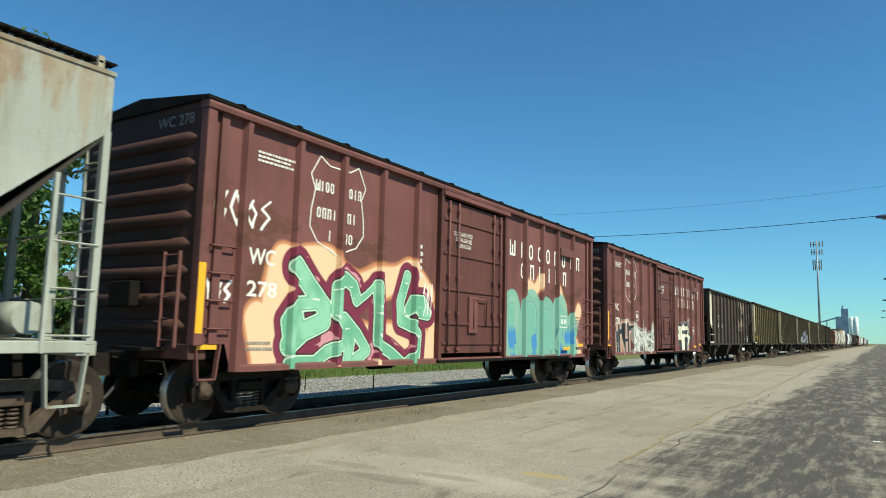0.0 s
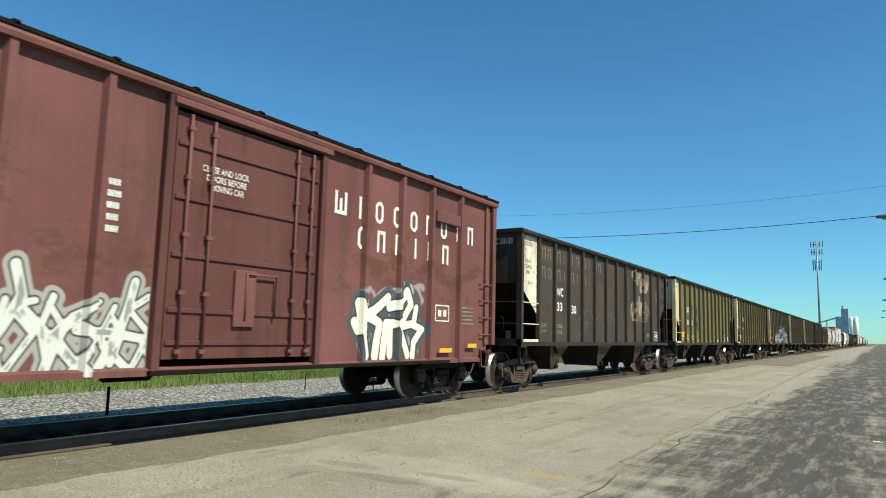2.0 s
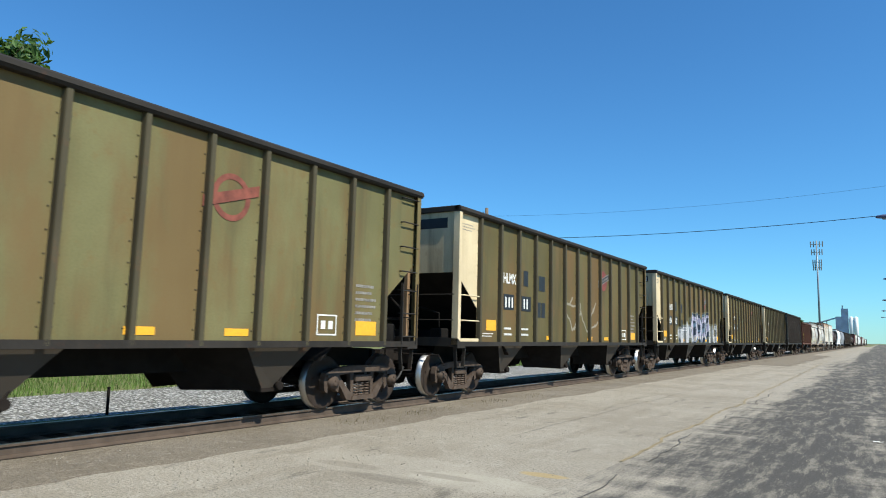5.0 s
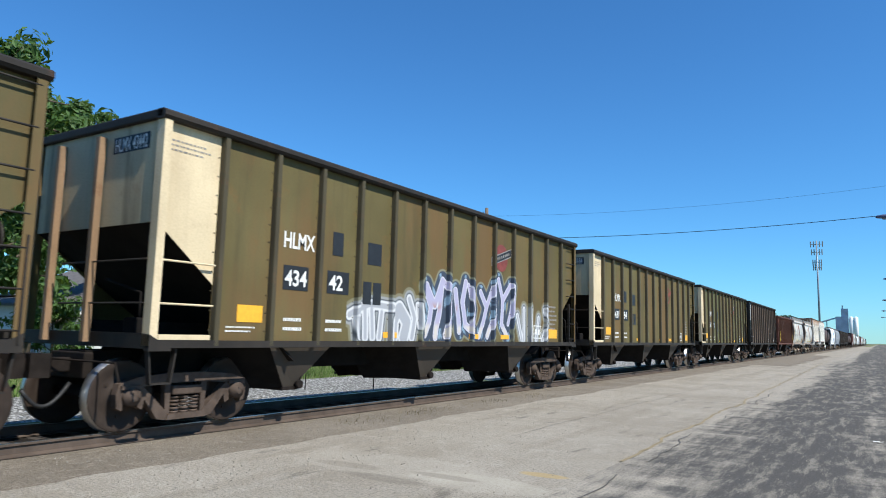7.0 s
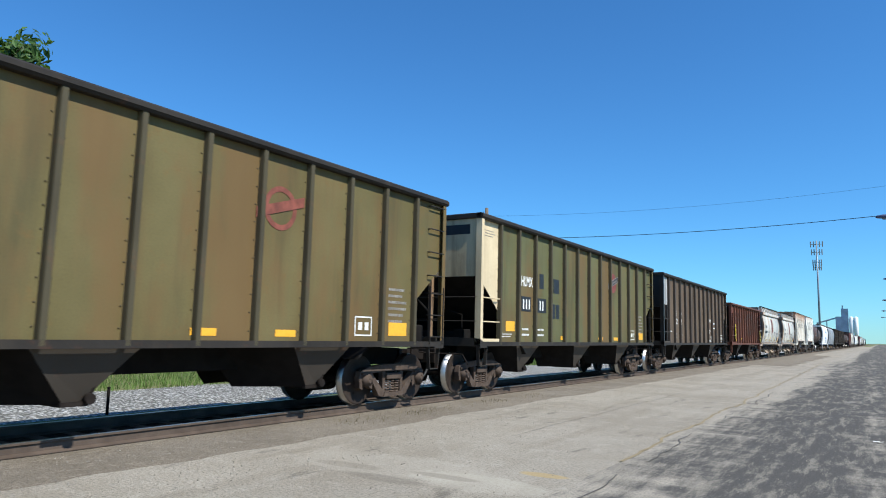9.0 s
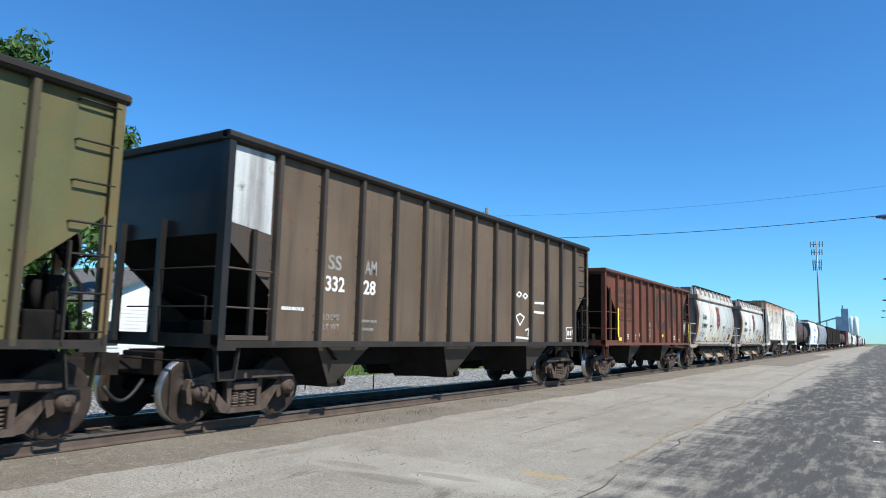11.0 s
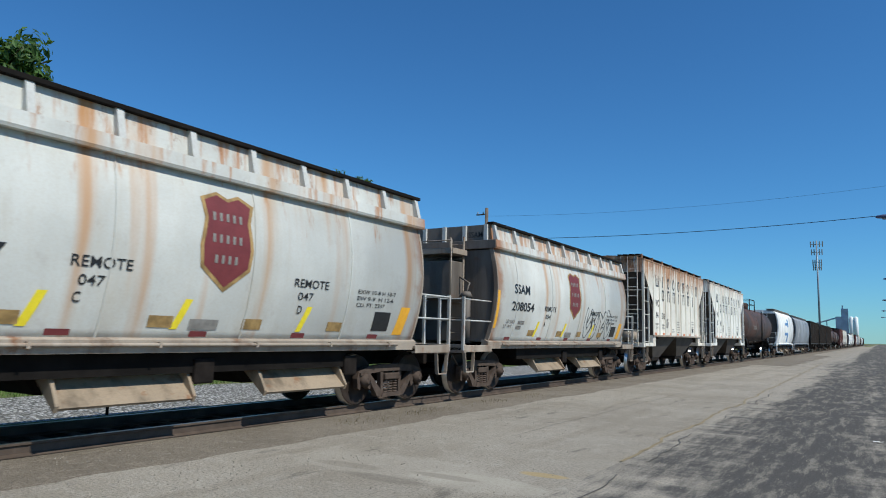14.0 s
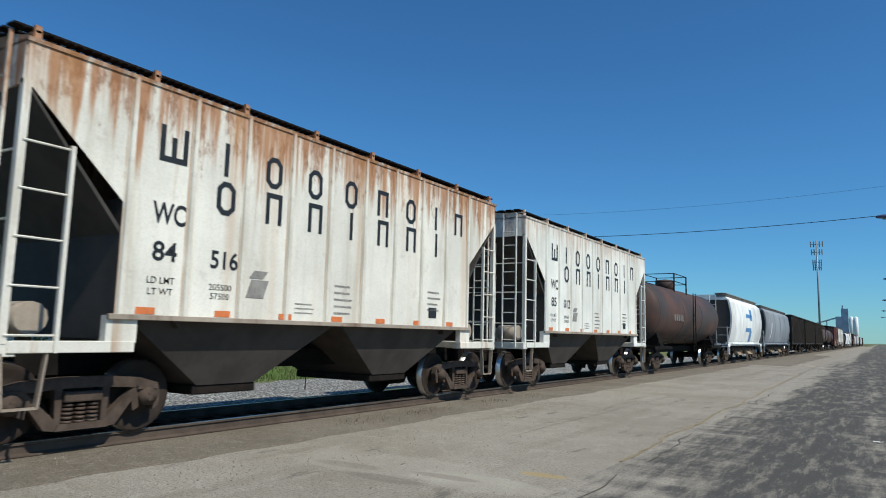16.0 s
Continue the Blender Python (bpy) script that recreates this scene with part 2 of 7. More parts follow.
def blocks(parent, widths, y, z, h, step, mat, x=1.512, weight=0.24, name="name_mark"):
    """A company name as plain upright blocks, one to a character; 0 leaves a space."""
    data = {}
    for i, w in enumerate(widths):
        if not w:
            continue
        wide = round(max(w * 0.55, 0.05), 3)
        if wide not in data:
            data[wide] = mesh_of(name, box(fresh(), 0, 0.003, 0, wide, 0, h), mat)
        part(name, data[wide], None, parent, at=pose(x, y + i * step + (w - wide) / 2, z))


def name_shapes(parent, pattern, y, z, h, step, mat, x=1.512, w=0.26, name="name_mark"):
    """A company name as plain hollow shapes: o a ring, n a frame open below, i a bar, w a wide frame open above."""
    t = h * 0.155
    made = {}
    for i, kind in enumerate(pattern):
        if kind == " ":
            continue
        if kind not in made:
            b = fresh()
            if kind == "i":
                box(b, 0, 0.003, w / 2 - t / 2, w / 2 + t / 2, 0, h)
            elif kind == "o":
                c = 0.3 * w
                outer = [(c, 0), (w - c, 0), (w, c), (w, h - c), (w - c, h), (c, h), (0, h - c), (0, c)]
                d = c * 0.55
                inner = [(t + d, t), (w - t - d, t), (w - t, t + d), (w - t, h - t - d), (w - t - d, h - t), (t + d, h - t), (t, h - t - d), (t, t + d)]
                a = [b.verts.new((0.003, *p)) for p in outer]
                e = [b.verts.new((0.003, *p)) for p in inner]
                for j in range(8):
                    b.faces.new((a[j], a[(j + 1) % 8], e[(j + 1) % 8], e[j]))
            else:
                ww = w * 1.3 if kind == "w" else w
                box(b, 0, 0.003, 0, t, 0, h)
                box(b, 0, 0.003, ww - t, ww, 0, h)
                z0 = 0 if kind == "w" else h - t
                box(b, 0, 0.003, t, ww - t, z0, z0 + t)
                if kind == "w":
                    box(b, 0, 0.003, ww / 2 - t / 2, ww / 2 + t / 2, t, h * 0.7)
            made[kind] = mesh_of(name, b, mat)
        part(name, made[kind], None, parent, at=pose(x, y + i * step, z))


def bars(parent, y, z, w, h, rows, mat, x=1.512, seed=1, fill=0.55):
    """Small writing that nobody can read, as rows of short bars."""
    rng = random.Random(seed)
    bm = fresh()
    for i in range(rows):
        zz = z + h * (rows - 1 - i) / rows
        a = y
        while a < y + w * rng.uniform(0.75, 1.0):
            ww = rng.uniform(0.03, 0.09) * max(w, 0.3)
            box(bm, 0, 0.003, a, min(a + ww, y + w), zz, zz + h / rows * fill)
            a += ww + 0.025 * max(w, 0.3)
    return tagged(part("small_print", bm, mat, parent, at=pose(x, 0, 0)), kind="stuff")


def wrapped(car, low=1.25, eave=3.62, bulge=1.6):
    """Lay the flat marks of a bulging car onto its curved side."""
    seen = set()
    for o in car.children:
        if o.name.split(".")[0] not in ("stencil", "small_print", "name_mark", "crest", "crest_mark", "reflector", "data_panel", "blue_mark", "white_mark"):
            continue
        if o.data.name in seen:
            continue
        seen.add(o.data.name)
        if not o.name.startswith("stencil"):
            bm = bmesh.new()
            bm.from_mesh(o.data)
            for i in range(30):
                bmesh.ops.bisect_plane(bm, geom=bm.verts[:] + bm.edges[:] + bm.faces[:], plane_co=(0, 0, 1.2 + i * 0.1 - o.location.z), plane_no=(0, 0, 1))
            bm.to_mesh(o.data)
            bm.free()
        for v in o.data.vertices:
            proud = 0.012 if o.name.startswith("crest_mark") else 0.010 if o.name.startswith("stencil") else 0.005
            v.co.x += body_x(o.location.z + v.co.z, low, eave, bulge) + proud - o.location.x


def patch(parent, y, z, w, h, mat, x=1.512, name="marker", label="", lean=0.0):
    bm = slab(fresh(), [(y, z), (y + w, z), (y + w + lean, z + h), (y + lean, z + h)], 0, 0.003)
    return part(name, bm, mat, parent, label, at=pose(x, 0, 0))
# ---------- the ground, the lot, the road and the track ----------
def ground_materials():
    made = {}
    k = Tree("dry_grass_and_earth")
    n, f, g = k.noise(0.12, 6), k.noise(2.2, 6, 0.7), k.noise(22, 3, 0.7)
    c = k.mix(k.ramp(n, 0.3, 0.65), (0.10, 0.135, 0.035), (0.17, 0.17, 0.07))
    c = k.mix(k.ramp(f, 0.5, 0.75), c, (0.07, 0.10, 0.025))
    c = k.mix(k.ramp(g, 0.5, 0.8), c, (0.2, 0.2, 0.1))
    made["ground"] = k.done(c, 0.9, 0, g, 0.05, 0.8, 0.15)

    k = Tree("worn_pale_lot_asphalt")
    n, f, g = k.noise(0.35, 6, 0.6), k.noise(3.0, 9, 0.7), k.noise(30, 6, 0.85)
    along = k.noise(1.0, 6, 0.6, k.scaled((1.6, 0.12, 1)))
    peb = k.node("ShaderNodeTexVoronoi", 0, {"Vector": k.co, "Scale": 60.0})
    c = k.mix(k.ramp(n, 0.3, 0.7), (0.30, 0.265, 0.21), (0.39, 0.352, 0.288))
    c = k.mix(k.math('MULTIPLY', k.ramp(along, 0.5, 0.68), 0.35), c, (0.2, 0.17, 0.125))
    c = k.mix(k.math('MULTIPLY', k.ramp(f, 0.5, 0.68), 0.6), c, (0.46, 0.42, 0.35))
    c = k.mix(k.math('MULTIPLY', k.ramp(g, 0.45, 0.62), 0.7), c, (0.12, 0.103, 0.078))
    scuff = k.noise(1.0, 7, 0.7, k.vec('MULTIPLY', k.vec('ADD', k.co, (0, 0, 3)), (2.6, 0.55, 1)))
    c = k.mix(k.math('MULTIPLY', k.ramp(scuff, 0.58, 0.68), 0.6), c, (0.10, 0.09, 0.075))
    c = k.mix(k.math('MULTIPLY', k.ramp(peb, 0.24, 0.1), 0.35), c, (0.45, 0.42, 0.36))
    # a bleached patch and dark tyre smears where cars turn in
    rag = k.math('MULTIPLY', k.math('SUBTRACT', k.noise(1.5, 8, 0.7, k.scaled((0.8, 1.6, 1))), 0.5), 1.3)
    for px, py, sx, sy, col, amount in ((-5.0, 6.9, 0.62, 1.5, (0.44, 0.40, 0.33), 0.3), (-3.8, 6.7, 1.2, 2.4, (0.46, 0.42, 0.34), 0.4), (-4.7, 6.25, 1.8, 6.0, (0.17, 0.15, 0.12), 0.45), (-5.5, 6.6, 1.9, 7.0, (0.18, 0.155, 0.12), 0.4), (-4.2, 6.75, 2.2, 9.0, (0.17, 0.15, 0.12), 0.4), (-3.35, 7.55, 3.0, 8.0, (0.42, 0.31, 0.14), 0.7)):
        near = k.vec('LENGTH', k.vec('MULTIPLY', k.vec('SUBTRACT', k.co, (px, py, 0)), (sx, sy, 0)), out=1)
        c = k.mix(k.math('MULTIPLY', k.ramp(k.math('ADD', near, rag), 1.1, 0.75), amount), c, col)
    made["lot"] = k.done(c, 0.9, 0, k.math('ADD', g, k.math('MULTIPLY', f, 0.8)), 0.016, 0.9, 0.06)

    k = Tree("dark_patched_road_asphalt")
    n, f, g = k.noise(1.5, 10, 0.75, k.scaled((1.2, 0.22, 1))), k.noise(3.2, 10, 0.78, k.scaled((1.6, 0.25, 1))), k.noise(34, 6, 0.85)
    tracks = k.noise(1.0, 5, 0.6, k.scaled((0.8, 0.03, 1)))
    bands = k.noise(1.0, 5, 0.65, k.scaled((0.35, 2.4, 1)))
    m = k.math('ADD', k.math('MULTIPLY', n, 0.5), k.math('ADD', k.math('MULTIPLY', tracks, 0.42), k.math('MULTIPLY', bands, 0.22)))
    edge = k.node("ShaderNodeSeparateXYZ", 0, (k.co,))
    m = k.math('ADD', m, k.ramp(edge, -3.2, -1.4, -0.1, 0.05))
    c = k.mix(k.ramp(m, 0.48, 0.62), (0.37, 0.332, 0.27), (0.092, 0.087, 0.08))
    c = k.mix(k.math('MULTIPLY', k.ramp(f, 0.48, 0.62), 0.8), c, (0.27, 0.245, 0.2))
    c = k.mix(k.math('MULTIPLY', k.ramp(g, 0.45, 0.62), 0.5), c, (0.055, 0.052, 0.048))
    made["road"] = k.done(c, 0.95, 0, k.math('ADD', g, f), 0.012, 0.7, 0.06)

    k = Tree("brown_trackside_dirt")
    n, f, g = k.noise(0.7, 6), k.noise(5, 9, 0.75), k.noise(36, 5, 0.8)
    peb = k.node("ShaderNodeTexVoronoi", 0, {"Vector": k.co, "Scale": 38.0})
    c = k.mix(k.ramp(n, 0.3, 0.7), (0.19, 0.16, 0.12), (0.255, 0.22, 0.17))
    c = k.mix(k.math('MULTIPLY', k.ramp(f, 0.5, 0.62), 0.7), c, (0.3, 0.26, 0.2))
    c = k.mix(k.math('MULTIPLY', k.ramp(g, 0.45, 0.62), 0.65), c, (0.07, 0.055, 0.042))
    c = k.mix(k.math('MULTIPLY', k.ramp(peb, 0.22, 0.08), 0.45), c, (0.36, 0.33, 0.28))
    made["dirt"] = k.done(c, 0.92, 0, k.math('ADD', g, f), 0.02, 0.8, 0.15)

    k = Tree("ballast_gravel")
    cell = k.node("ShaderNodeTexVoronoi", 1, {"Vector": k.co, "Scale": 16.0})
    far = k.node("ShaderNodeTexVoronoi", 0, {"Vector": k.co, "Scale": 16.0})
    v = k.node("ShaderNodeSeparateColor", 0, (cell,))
    # Near black: the train's shade on the stones is put into these colours.
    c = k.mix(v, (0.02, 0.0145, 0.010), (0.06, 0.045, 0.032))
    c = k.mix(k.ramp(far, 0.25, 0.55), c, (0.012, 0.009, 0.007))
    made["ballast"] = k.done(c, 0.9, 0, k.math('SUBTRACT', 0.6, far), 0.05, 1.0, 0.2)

    k = Tree("pale_crushed_limestone")
    cell = k.node("ShaderNodeTexVoronoi", 1, {"Vector": k.co, "Scale": 11.0})
    far = k.node("ShaderNodeTexVoronoi", 0, {"Vector": k.co, "Scale": 11.0})
    v = k.node("ShaderNodeSeparateColor", 0, (cell,))
    c = k.mix(v, (0.3, 0.29, 0.26), (0.66, 0.64, 0.6))
    c = k.mix(k.ramp(far, 0.3, 0.6), c, (0.12, 0.115, 0.1))
    made["stone"] = k.done(c, 0.9, 0, k.math('SUBTRACT', 0.6, far), 0.07, 1.0, 0.2)
    return made


GROUND = ground_materials()


def strip(name, x_left, x_right, y0, y1, z, mat, label, category, rough_edge=0.12, step=1.2, lift=0.0, kind="structure", line=False):
    """A sheet along the track whose long edges run unevenly."""
    bm = fresh()
    rows, y = [], y0
    left = x_left if callable(x_left) else (lambda y: x_left)
    right = x_right if callable(x_right) else (lambda y: x_right)
    ys = []
    while y < y1:
        ys.append(y)
        y += step if y < 90 else step * (4 if y < 250 else 25)
    ys.append(y1)
    for y in ys:
        e0 = left(y) + rough_edge * noise.noise((3.1, y * 0.8, 7.7)) + rough_edge * 0.6 * noise.noise((1.1, y * 2.3, 2.7))
        e1 = right(y) + rough_edge * noise.noise((9.1, y * 0.8, 1.7)) + rough_edge * 0.6 * noise.noise((5.1, y * 2.3, 4.7))
        if line:     # both edges of a crack wander together
            e1 = e0 + right(y) - left(y)
        rows.append([bm.verts.new((e0 + (e1 - e0) * i / 4, y, z + lift * math.sin(math.pi * i / 4))) for i in range(5)])
    for a, b in zip(rows, rows[1:]):
        for i in range(4):
            bm.faces.new((a[i], a[i + 1], b[i + 1], b[i]))
    return tagged(new(name, mesh_of(name, bm, mat)), label, category, kind=kind)


LOW = -0.47      # the land behind the track lies lower


def ground_sheet():
    bm = fresh()
    xs = [-2500, -400, -120, -60, -40, -28, -22, -18, -15, -12.9, -11.9, -8, 0, 10, 40, 200, 2500]
    ys = [-300, -60, -20, -5, 5, 15, 25, 40, 60, 90, 150, 300, 800, 3500]
    grid = [[bm.verts.new((x, y, -0.02 if x > -12 else LOW)) for x in xs] for y in ys]
    for r0, r1 in zip(grid, grid[1:]):
        for i in range(len(xs) - 1):
            bm.faces.new((r0[i], r0[i + 1], r1[i + 1], r1[i]))
    tagged(new("ground", mesh_of("ground", bm, GROUND["ground"])), "flat grassy ground with dry earth patches", "ground", kind="structure")


def lay_ground():
    ground_sheet()
    edge = lambda y: -2.92 - 0.0165 * max(0, min(y, 60) - 8)
    strip("road", edge, 9.0, -12, 1500, 0.004, GROUND["road"], "dark worn asphalt road with pale tyre bands and patches", "road", 0.2, 0.6)
    strip("pavement", -7.15, lambda y: edge(y) + 0.35, -12, 400, 0.0, GROUND["lot"], "pale sun-bleached asphalt lot beside the track", "pavement", 0.15, 0.25)
    strip("dirt_shoulder", -9.4, -6.9, -14, 1400, -0.006, GROUND["dirt"], "brown dirt and grit shoulder along the rail", "dirt", 0.1, 0.8)
    strip("ballast_bed", -11.6, -8.95, -30, 1400, -0.012, GROUND["ballast"], "crushed stone ballast with the shade under the train in its colour", "ballast", 0.25, 1.5, 0.0)
    strip("gravel_strip", -20.6, -12.95, -30, 500, LOW + 0.008, GROUND["stone"], "pale crushed limestone strip behind the track", "gravel", 0.5, 1.2)
    # shallow seam of patched tar between lot and road, and the yellow dust along it
    tar = plain("crack_filler_tar", (0.10, 0.09, 0.075), 0.7, 0, 0.3, 6)
    dust = plain("ochre_edge_dust", (0.29, 0.23, 0.13), 0.9, 0, 0.3, 2.2)
    strip("edge_dust", lambda y: edge(y) - 0.02, lambda y: edge(y) + 0.03, 9, 70, 0.009, dust, "ochre worn paint line along the lot edge", "paint line", 0.12, 0.35, line=True)
    for a, b2 in ((6.6, 8.1), (9.2, 12.4), (15, 16.5), (19, 24)):
        strip("tar_seam", lambda y: edge(y) + 0.28, lambda y: edge(y) + 0.296, a, b2, 0.0135, tar, "black tar-filled seam beside the road", "crack", 0.14, 0.18, line=True)
    strip("tar_seam", lambda y: -5.0 - 0.004 * y, lambda y: -4.99 - 0.004 * y, 10, 34, 0.0055, tar, "thin long crack in the pale lot", "crack", 0.06, 0.3, line=True)
    strip("far_dirt_patch", -7.6, -5.0, 50, 95, 0.0075, GROUND["dirt"], "bare brown dirt patch beside the lot", "dirt", 0.5, 1.0)
    rng = random.Random(5)
    # loose pebbles and weeds along the shoulder
    bm = fresh()
    for i in range(2600):
        x, y = rng.uniform(-8.6, -5.6) if i % 3 else rng.uniform(-6.5, 0.5), rng.uniform(2.0, 26)
        s = rng.uniform(0.004, 0.014)
        vs = [bm.verts.new((x + s * math.cos(k2 * 2.1 + i), y + s * math.sin(k2 * 2.1 + i), 0.004)) for k2 in range(3)]
        top = bm.verts.new((x, y, 0.004 + s * rng.uniform(0.7, 1.3)))
        for k2 in range(3):
            bm.faces.new((vs[k2], vs[(k2 + 1) % 3], top))
    tagged(new("pebbles", mesh_of("pebbles", bm, plain("pale_pebble", (0.30, 0.265, 0.21), 0.9, 0, 0.5, 1.0))), "loose pale pebbles scattered on the shoulder and lot", "pebbles", kind="stuff")
    bm = fresh()
    for i in range(300):
        c = rng.choice((9.8, 10.4, 11.5, 12.3, 13.6, 15, 17))
        x, y = rng.gauss(-7.9, 0.18), rng.gauss(c, 0.35)
        h, a, l = rng.uniform(0.03, 0.10), rng.uniform(0, 6.3), rng.uniform(0.01, 0.06)
        p = Vector((x, y, 0))
        w = Vector((math.cos(a + 1.57), math.sin(a + 1.57), 0)) * 0.004
        tip = p + Vector((math.cos(a) * l, math.sin(a) * l, h))
        bm.faces.new([bm.verts.new(v) for v in (p - w, p + w, tip)])
    tagged(new("weeds", mesh_of("weeds", bm, plain("dry_weed", (0.16, 0.13, 0.055), 0.9))), "dry low weeds in the dirt shoulder", "weeds", kind="stuff")
    bm = fresh()
    for i in range(26000):
        x, y = -20.4 - abs(rng.gauss(0, 5.5)), rng.uniform(3, 62)
        h, a, l = rng.uniform(0.08, 0.3), rng.uniform(0, 6.3), rng.uniform(0.02, 0.15)
        p = Vector((x, y, LOW))
        w = Vector((math.cos(a + 1.57), math.sin(a + 1.57), 0)) * 0.014
        bm.faces.new([bm.verts.new(v) for v in (p - w, p + w, p + Vector((math.cos(a) * l, math.sin(a) * l, h)))])
    tagged(new("grass", mesh_of("grass", bm, plain("lawn_grass", (0.10, 0.17, 0.03), 0.8, 0, 0.4, 0.4))), "sunlit rough green grass behind the gravel", "grass", kind="stuff")


def lay_track():
    rail_side = plain("brown_rusted_rail", (0.105, 0.078, 0.06), 0.85, 0.0, 0.35, 3, 0.15)
    head = plain("worn_shiny_rail_head", (0.45, 0.43, 0.40), 0.35, 1.0, 0.2, 5)
    wood = plain("grey_creosoted_tie", (0.085, 0.07, 0.058), 0.9, 0, 0.45, 3)
    prof = [(-0.075, 0.0), (0.075, 0.0), (0.075, 0.012), (0.012, 0.035), (0.010, 0.125), (0.036, 0.135), (0.036, 0.163), (-0.036, 0.163), (-0.036, 0.135), (-0.010, 0.125), (-0.012, 0.035), (-0.075, 0.012)]
    track = thing("railway_track", "straight railway track with rusty rails on worn wooden ties", "track")
    track.location = (TRACK_X, 0, 0)
    for sx in (-1, 1):
        r = part("rail", slab(fresh(), [(sx * 0.753 + a, b + 0.004) for a, b in prof], -40, 1400, 'y'), rail_side, track, "rusty steel rail")
        part("running_surface", box(fresh(), sx * 0.753 - 0.033, sx * 0.753 + 0.033, -40, 1400, 0.166, 0.1705), head, r, "shiny worn rail head")
    tie = mesh_of("tie", box(fresh(), -1.28, 1.28, -0.11, 0.11, -0.14, -0.0085, 0.012), wood)
    for i in range(120):
        t = part("tie", tie, None, track, at=pose(0, -6 + i * 0.54, 0, 0, 0, (i * 37 % 7 - 3) * 0.25))


lay_ground()
lay_track()


# ---------- trees ----------
BARK = plain("grey_brown_bark", (0.11, 0.085, 0.06), 0.9, 0, 0.4, 3, bump=0.02)


def leaf_material(name, base):
    k = Tree(name)
    v = k.node("ShaderNodeNewGeometry", "Random Per Island")
    n = k.noise(0.7, 3)
    c = k.mix(v, tuple(c * 0.55 for c in base), tuple(min(1, c * 1.35) for c in base))
    c = k.mix(k.ramp(n, 0.4, 0.7, 0, 0.5), c, tuple(c * 0.7 for c in base))
    m = k.done(c, 0.55, 0, None, spec=0.3)
    k.put(k.b.inputs["Subsurface Weight"], 0.0)
    tr = k.node("ShaderNodeBsdfTranslucent", 0, (k.mix(0.5, c, (0.22, 0.34, 0.03)),))
    mixed = k.node("ShaderNodeMixShader", 0, (0.3, k.b.outputs[0], tr))
    k.put(k.t.nodes["Material Output"].inputs[0], mixed)
    return m


LEAF = leaf_material("green_leaves", (0.065, 0.125, 0.03))
LEAF_FAR = leaf_material("dull_far_leaves", (0.05, 0.085, 0.035))


def tree(x, y, height, spread, low, seed, leaves=9000, size=0.2, mat=None, label="large leafy green tree behind the railway"):
    rng = random.Random(seed)
    t = thing("tree", label, "tree")
    t.location = (x, y, LOW if x < -13 else -0.02)
    bm = fresh()
    r0 = height * 0.022
    rod(bm, (0, 0, -0.1), (0.1, 0.05, low), r0 * 1.25, 10, r0 * 0.85)
    top = Vector((0.2, -0.1, height * 0.8))
    rod(bm, (0.1, 0.05, low), top, r0 * 0.85, 9, r0 * 0.2)
    clumps = []
    for i in range(30):
        f = rng.random()
        start = Vector((0.1, 0.05, low)).lerp(top, f * 0.95)
        a = i * 2.4 + rng.uniform(-0.4, 0.4)
        reach = spread * (0.4 + 0.62 * math.sin(math.pi * (0.22 + 0.7 * f))) * rng.uniform(0.75, 1.08)
        end = start + Vector((math.cos(a) * reach, math.sin(a) * reach, reach * rng.uniform(0.05, 0.5)))
        mid = start.lerp(end, 0.5) + Vector((0, 0, 0.12 * reach))
        rod(bm, start, mid, r0 * 0.34, 6, r0 * 0.2)
        rod(bm, mid, end, r0 * 0.2, 6, r0 * 0.05)
        for j in range(5):
            g = rng.uniform(0.4, 1.0)
            c = (start.lerp(mid, g * 2) if g < 0.5 else mid.lerp(end, g * 2 - 1)) + Vector((rng.gauss(0, 0.3), rng.gauss(0, 0.3), rng.gauss(0.1, 0.25))) * spread * 0.22
            clumps.append((c, spread * rng.uniform(0.09, 0.19)))
    clumps.append((top, spread * 0.2))
    part("trunk", bm, BARK, t, "rough grey-brown trunk and limbs")
    verts, faces = [], []
    for i in range(leaves):
        c, r = clumps[rng.randrange(len(clumps))]
        d = Vector((rng.gauss(0, 1), rng.gauss(0, 1), rng.gauss(0, 0.7)))
        d = d.normalized() * r * (rng.random() ** 0.45)
        p = c + d
        if p.z > height:
            continue
        n = (d.normalized() + Vector((rng.gauss(0, 0.6), rng.gauss(0, 0.6), rng.gauss(0.5, 0.5)))).normalized()
        u = n.orthogonal().normalized()
        u = (Matrix.Rotation(rng.uniform(0, 6.28), 3, n) @ u)
        w = n.cross(u)
        s = size * rng.uniform(0.6, 1.25)
        b = len(verts)
        verts += [p - u * s, p + w * s * 0.42 + n * s * 0.12, p + u * s, p - w * s * 0.42 + n * s * 0.12]
        faces.append((b, b + 1, b + 2, b + 3))
    me = bpy.data.meshes.new("crown")
    me.from_pydata([tuple(v) for v in verts], [], faces)
    me.materials.append(mat or LEAF)
    part("crown", me, None, t, "crown of many small green leaves")
    return t


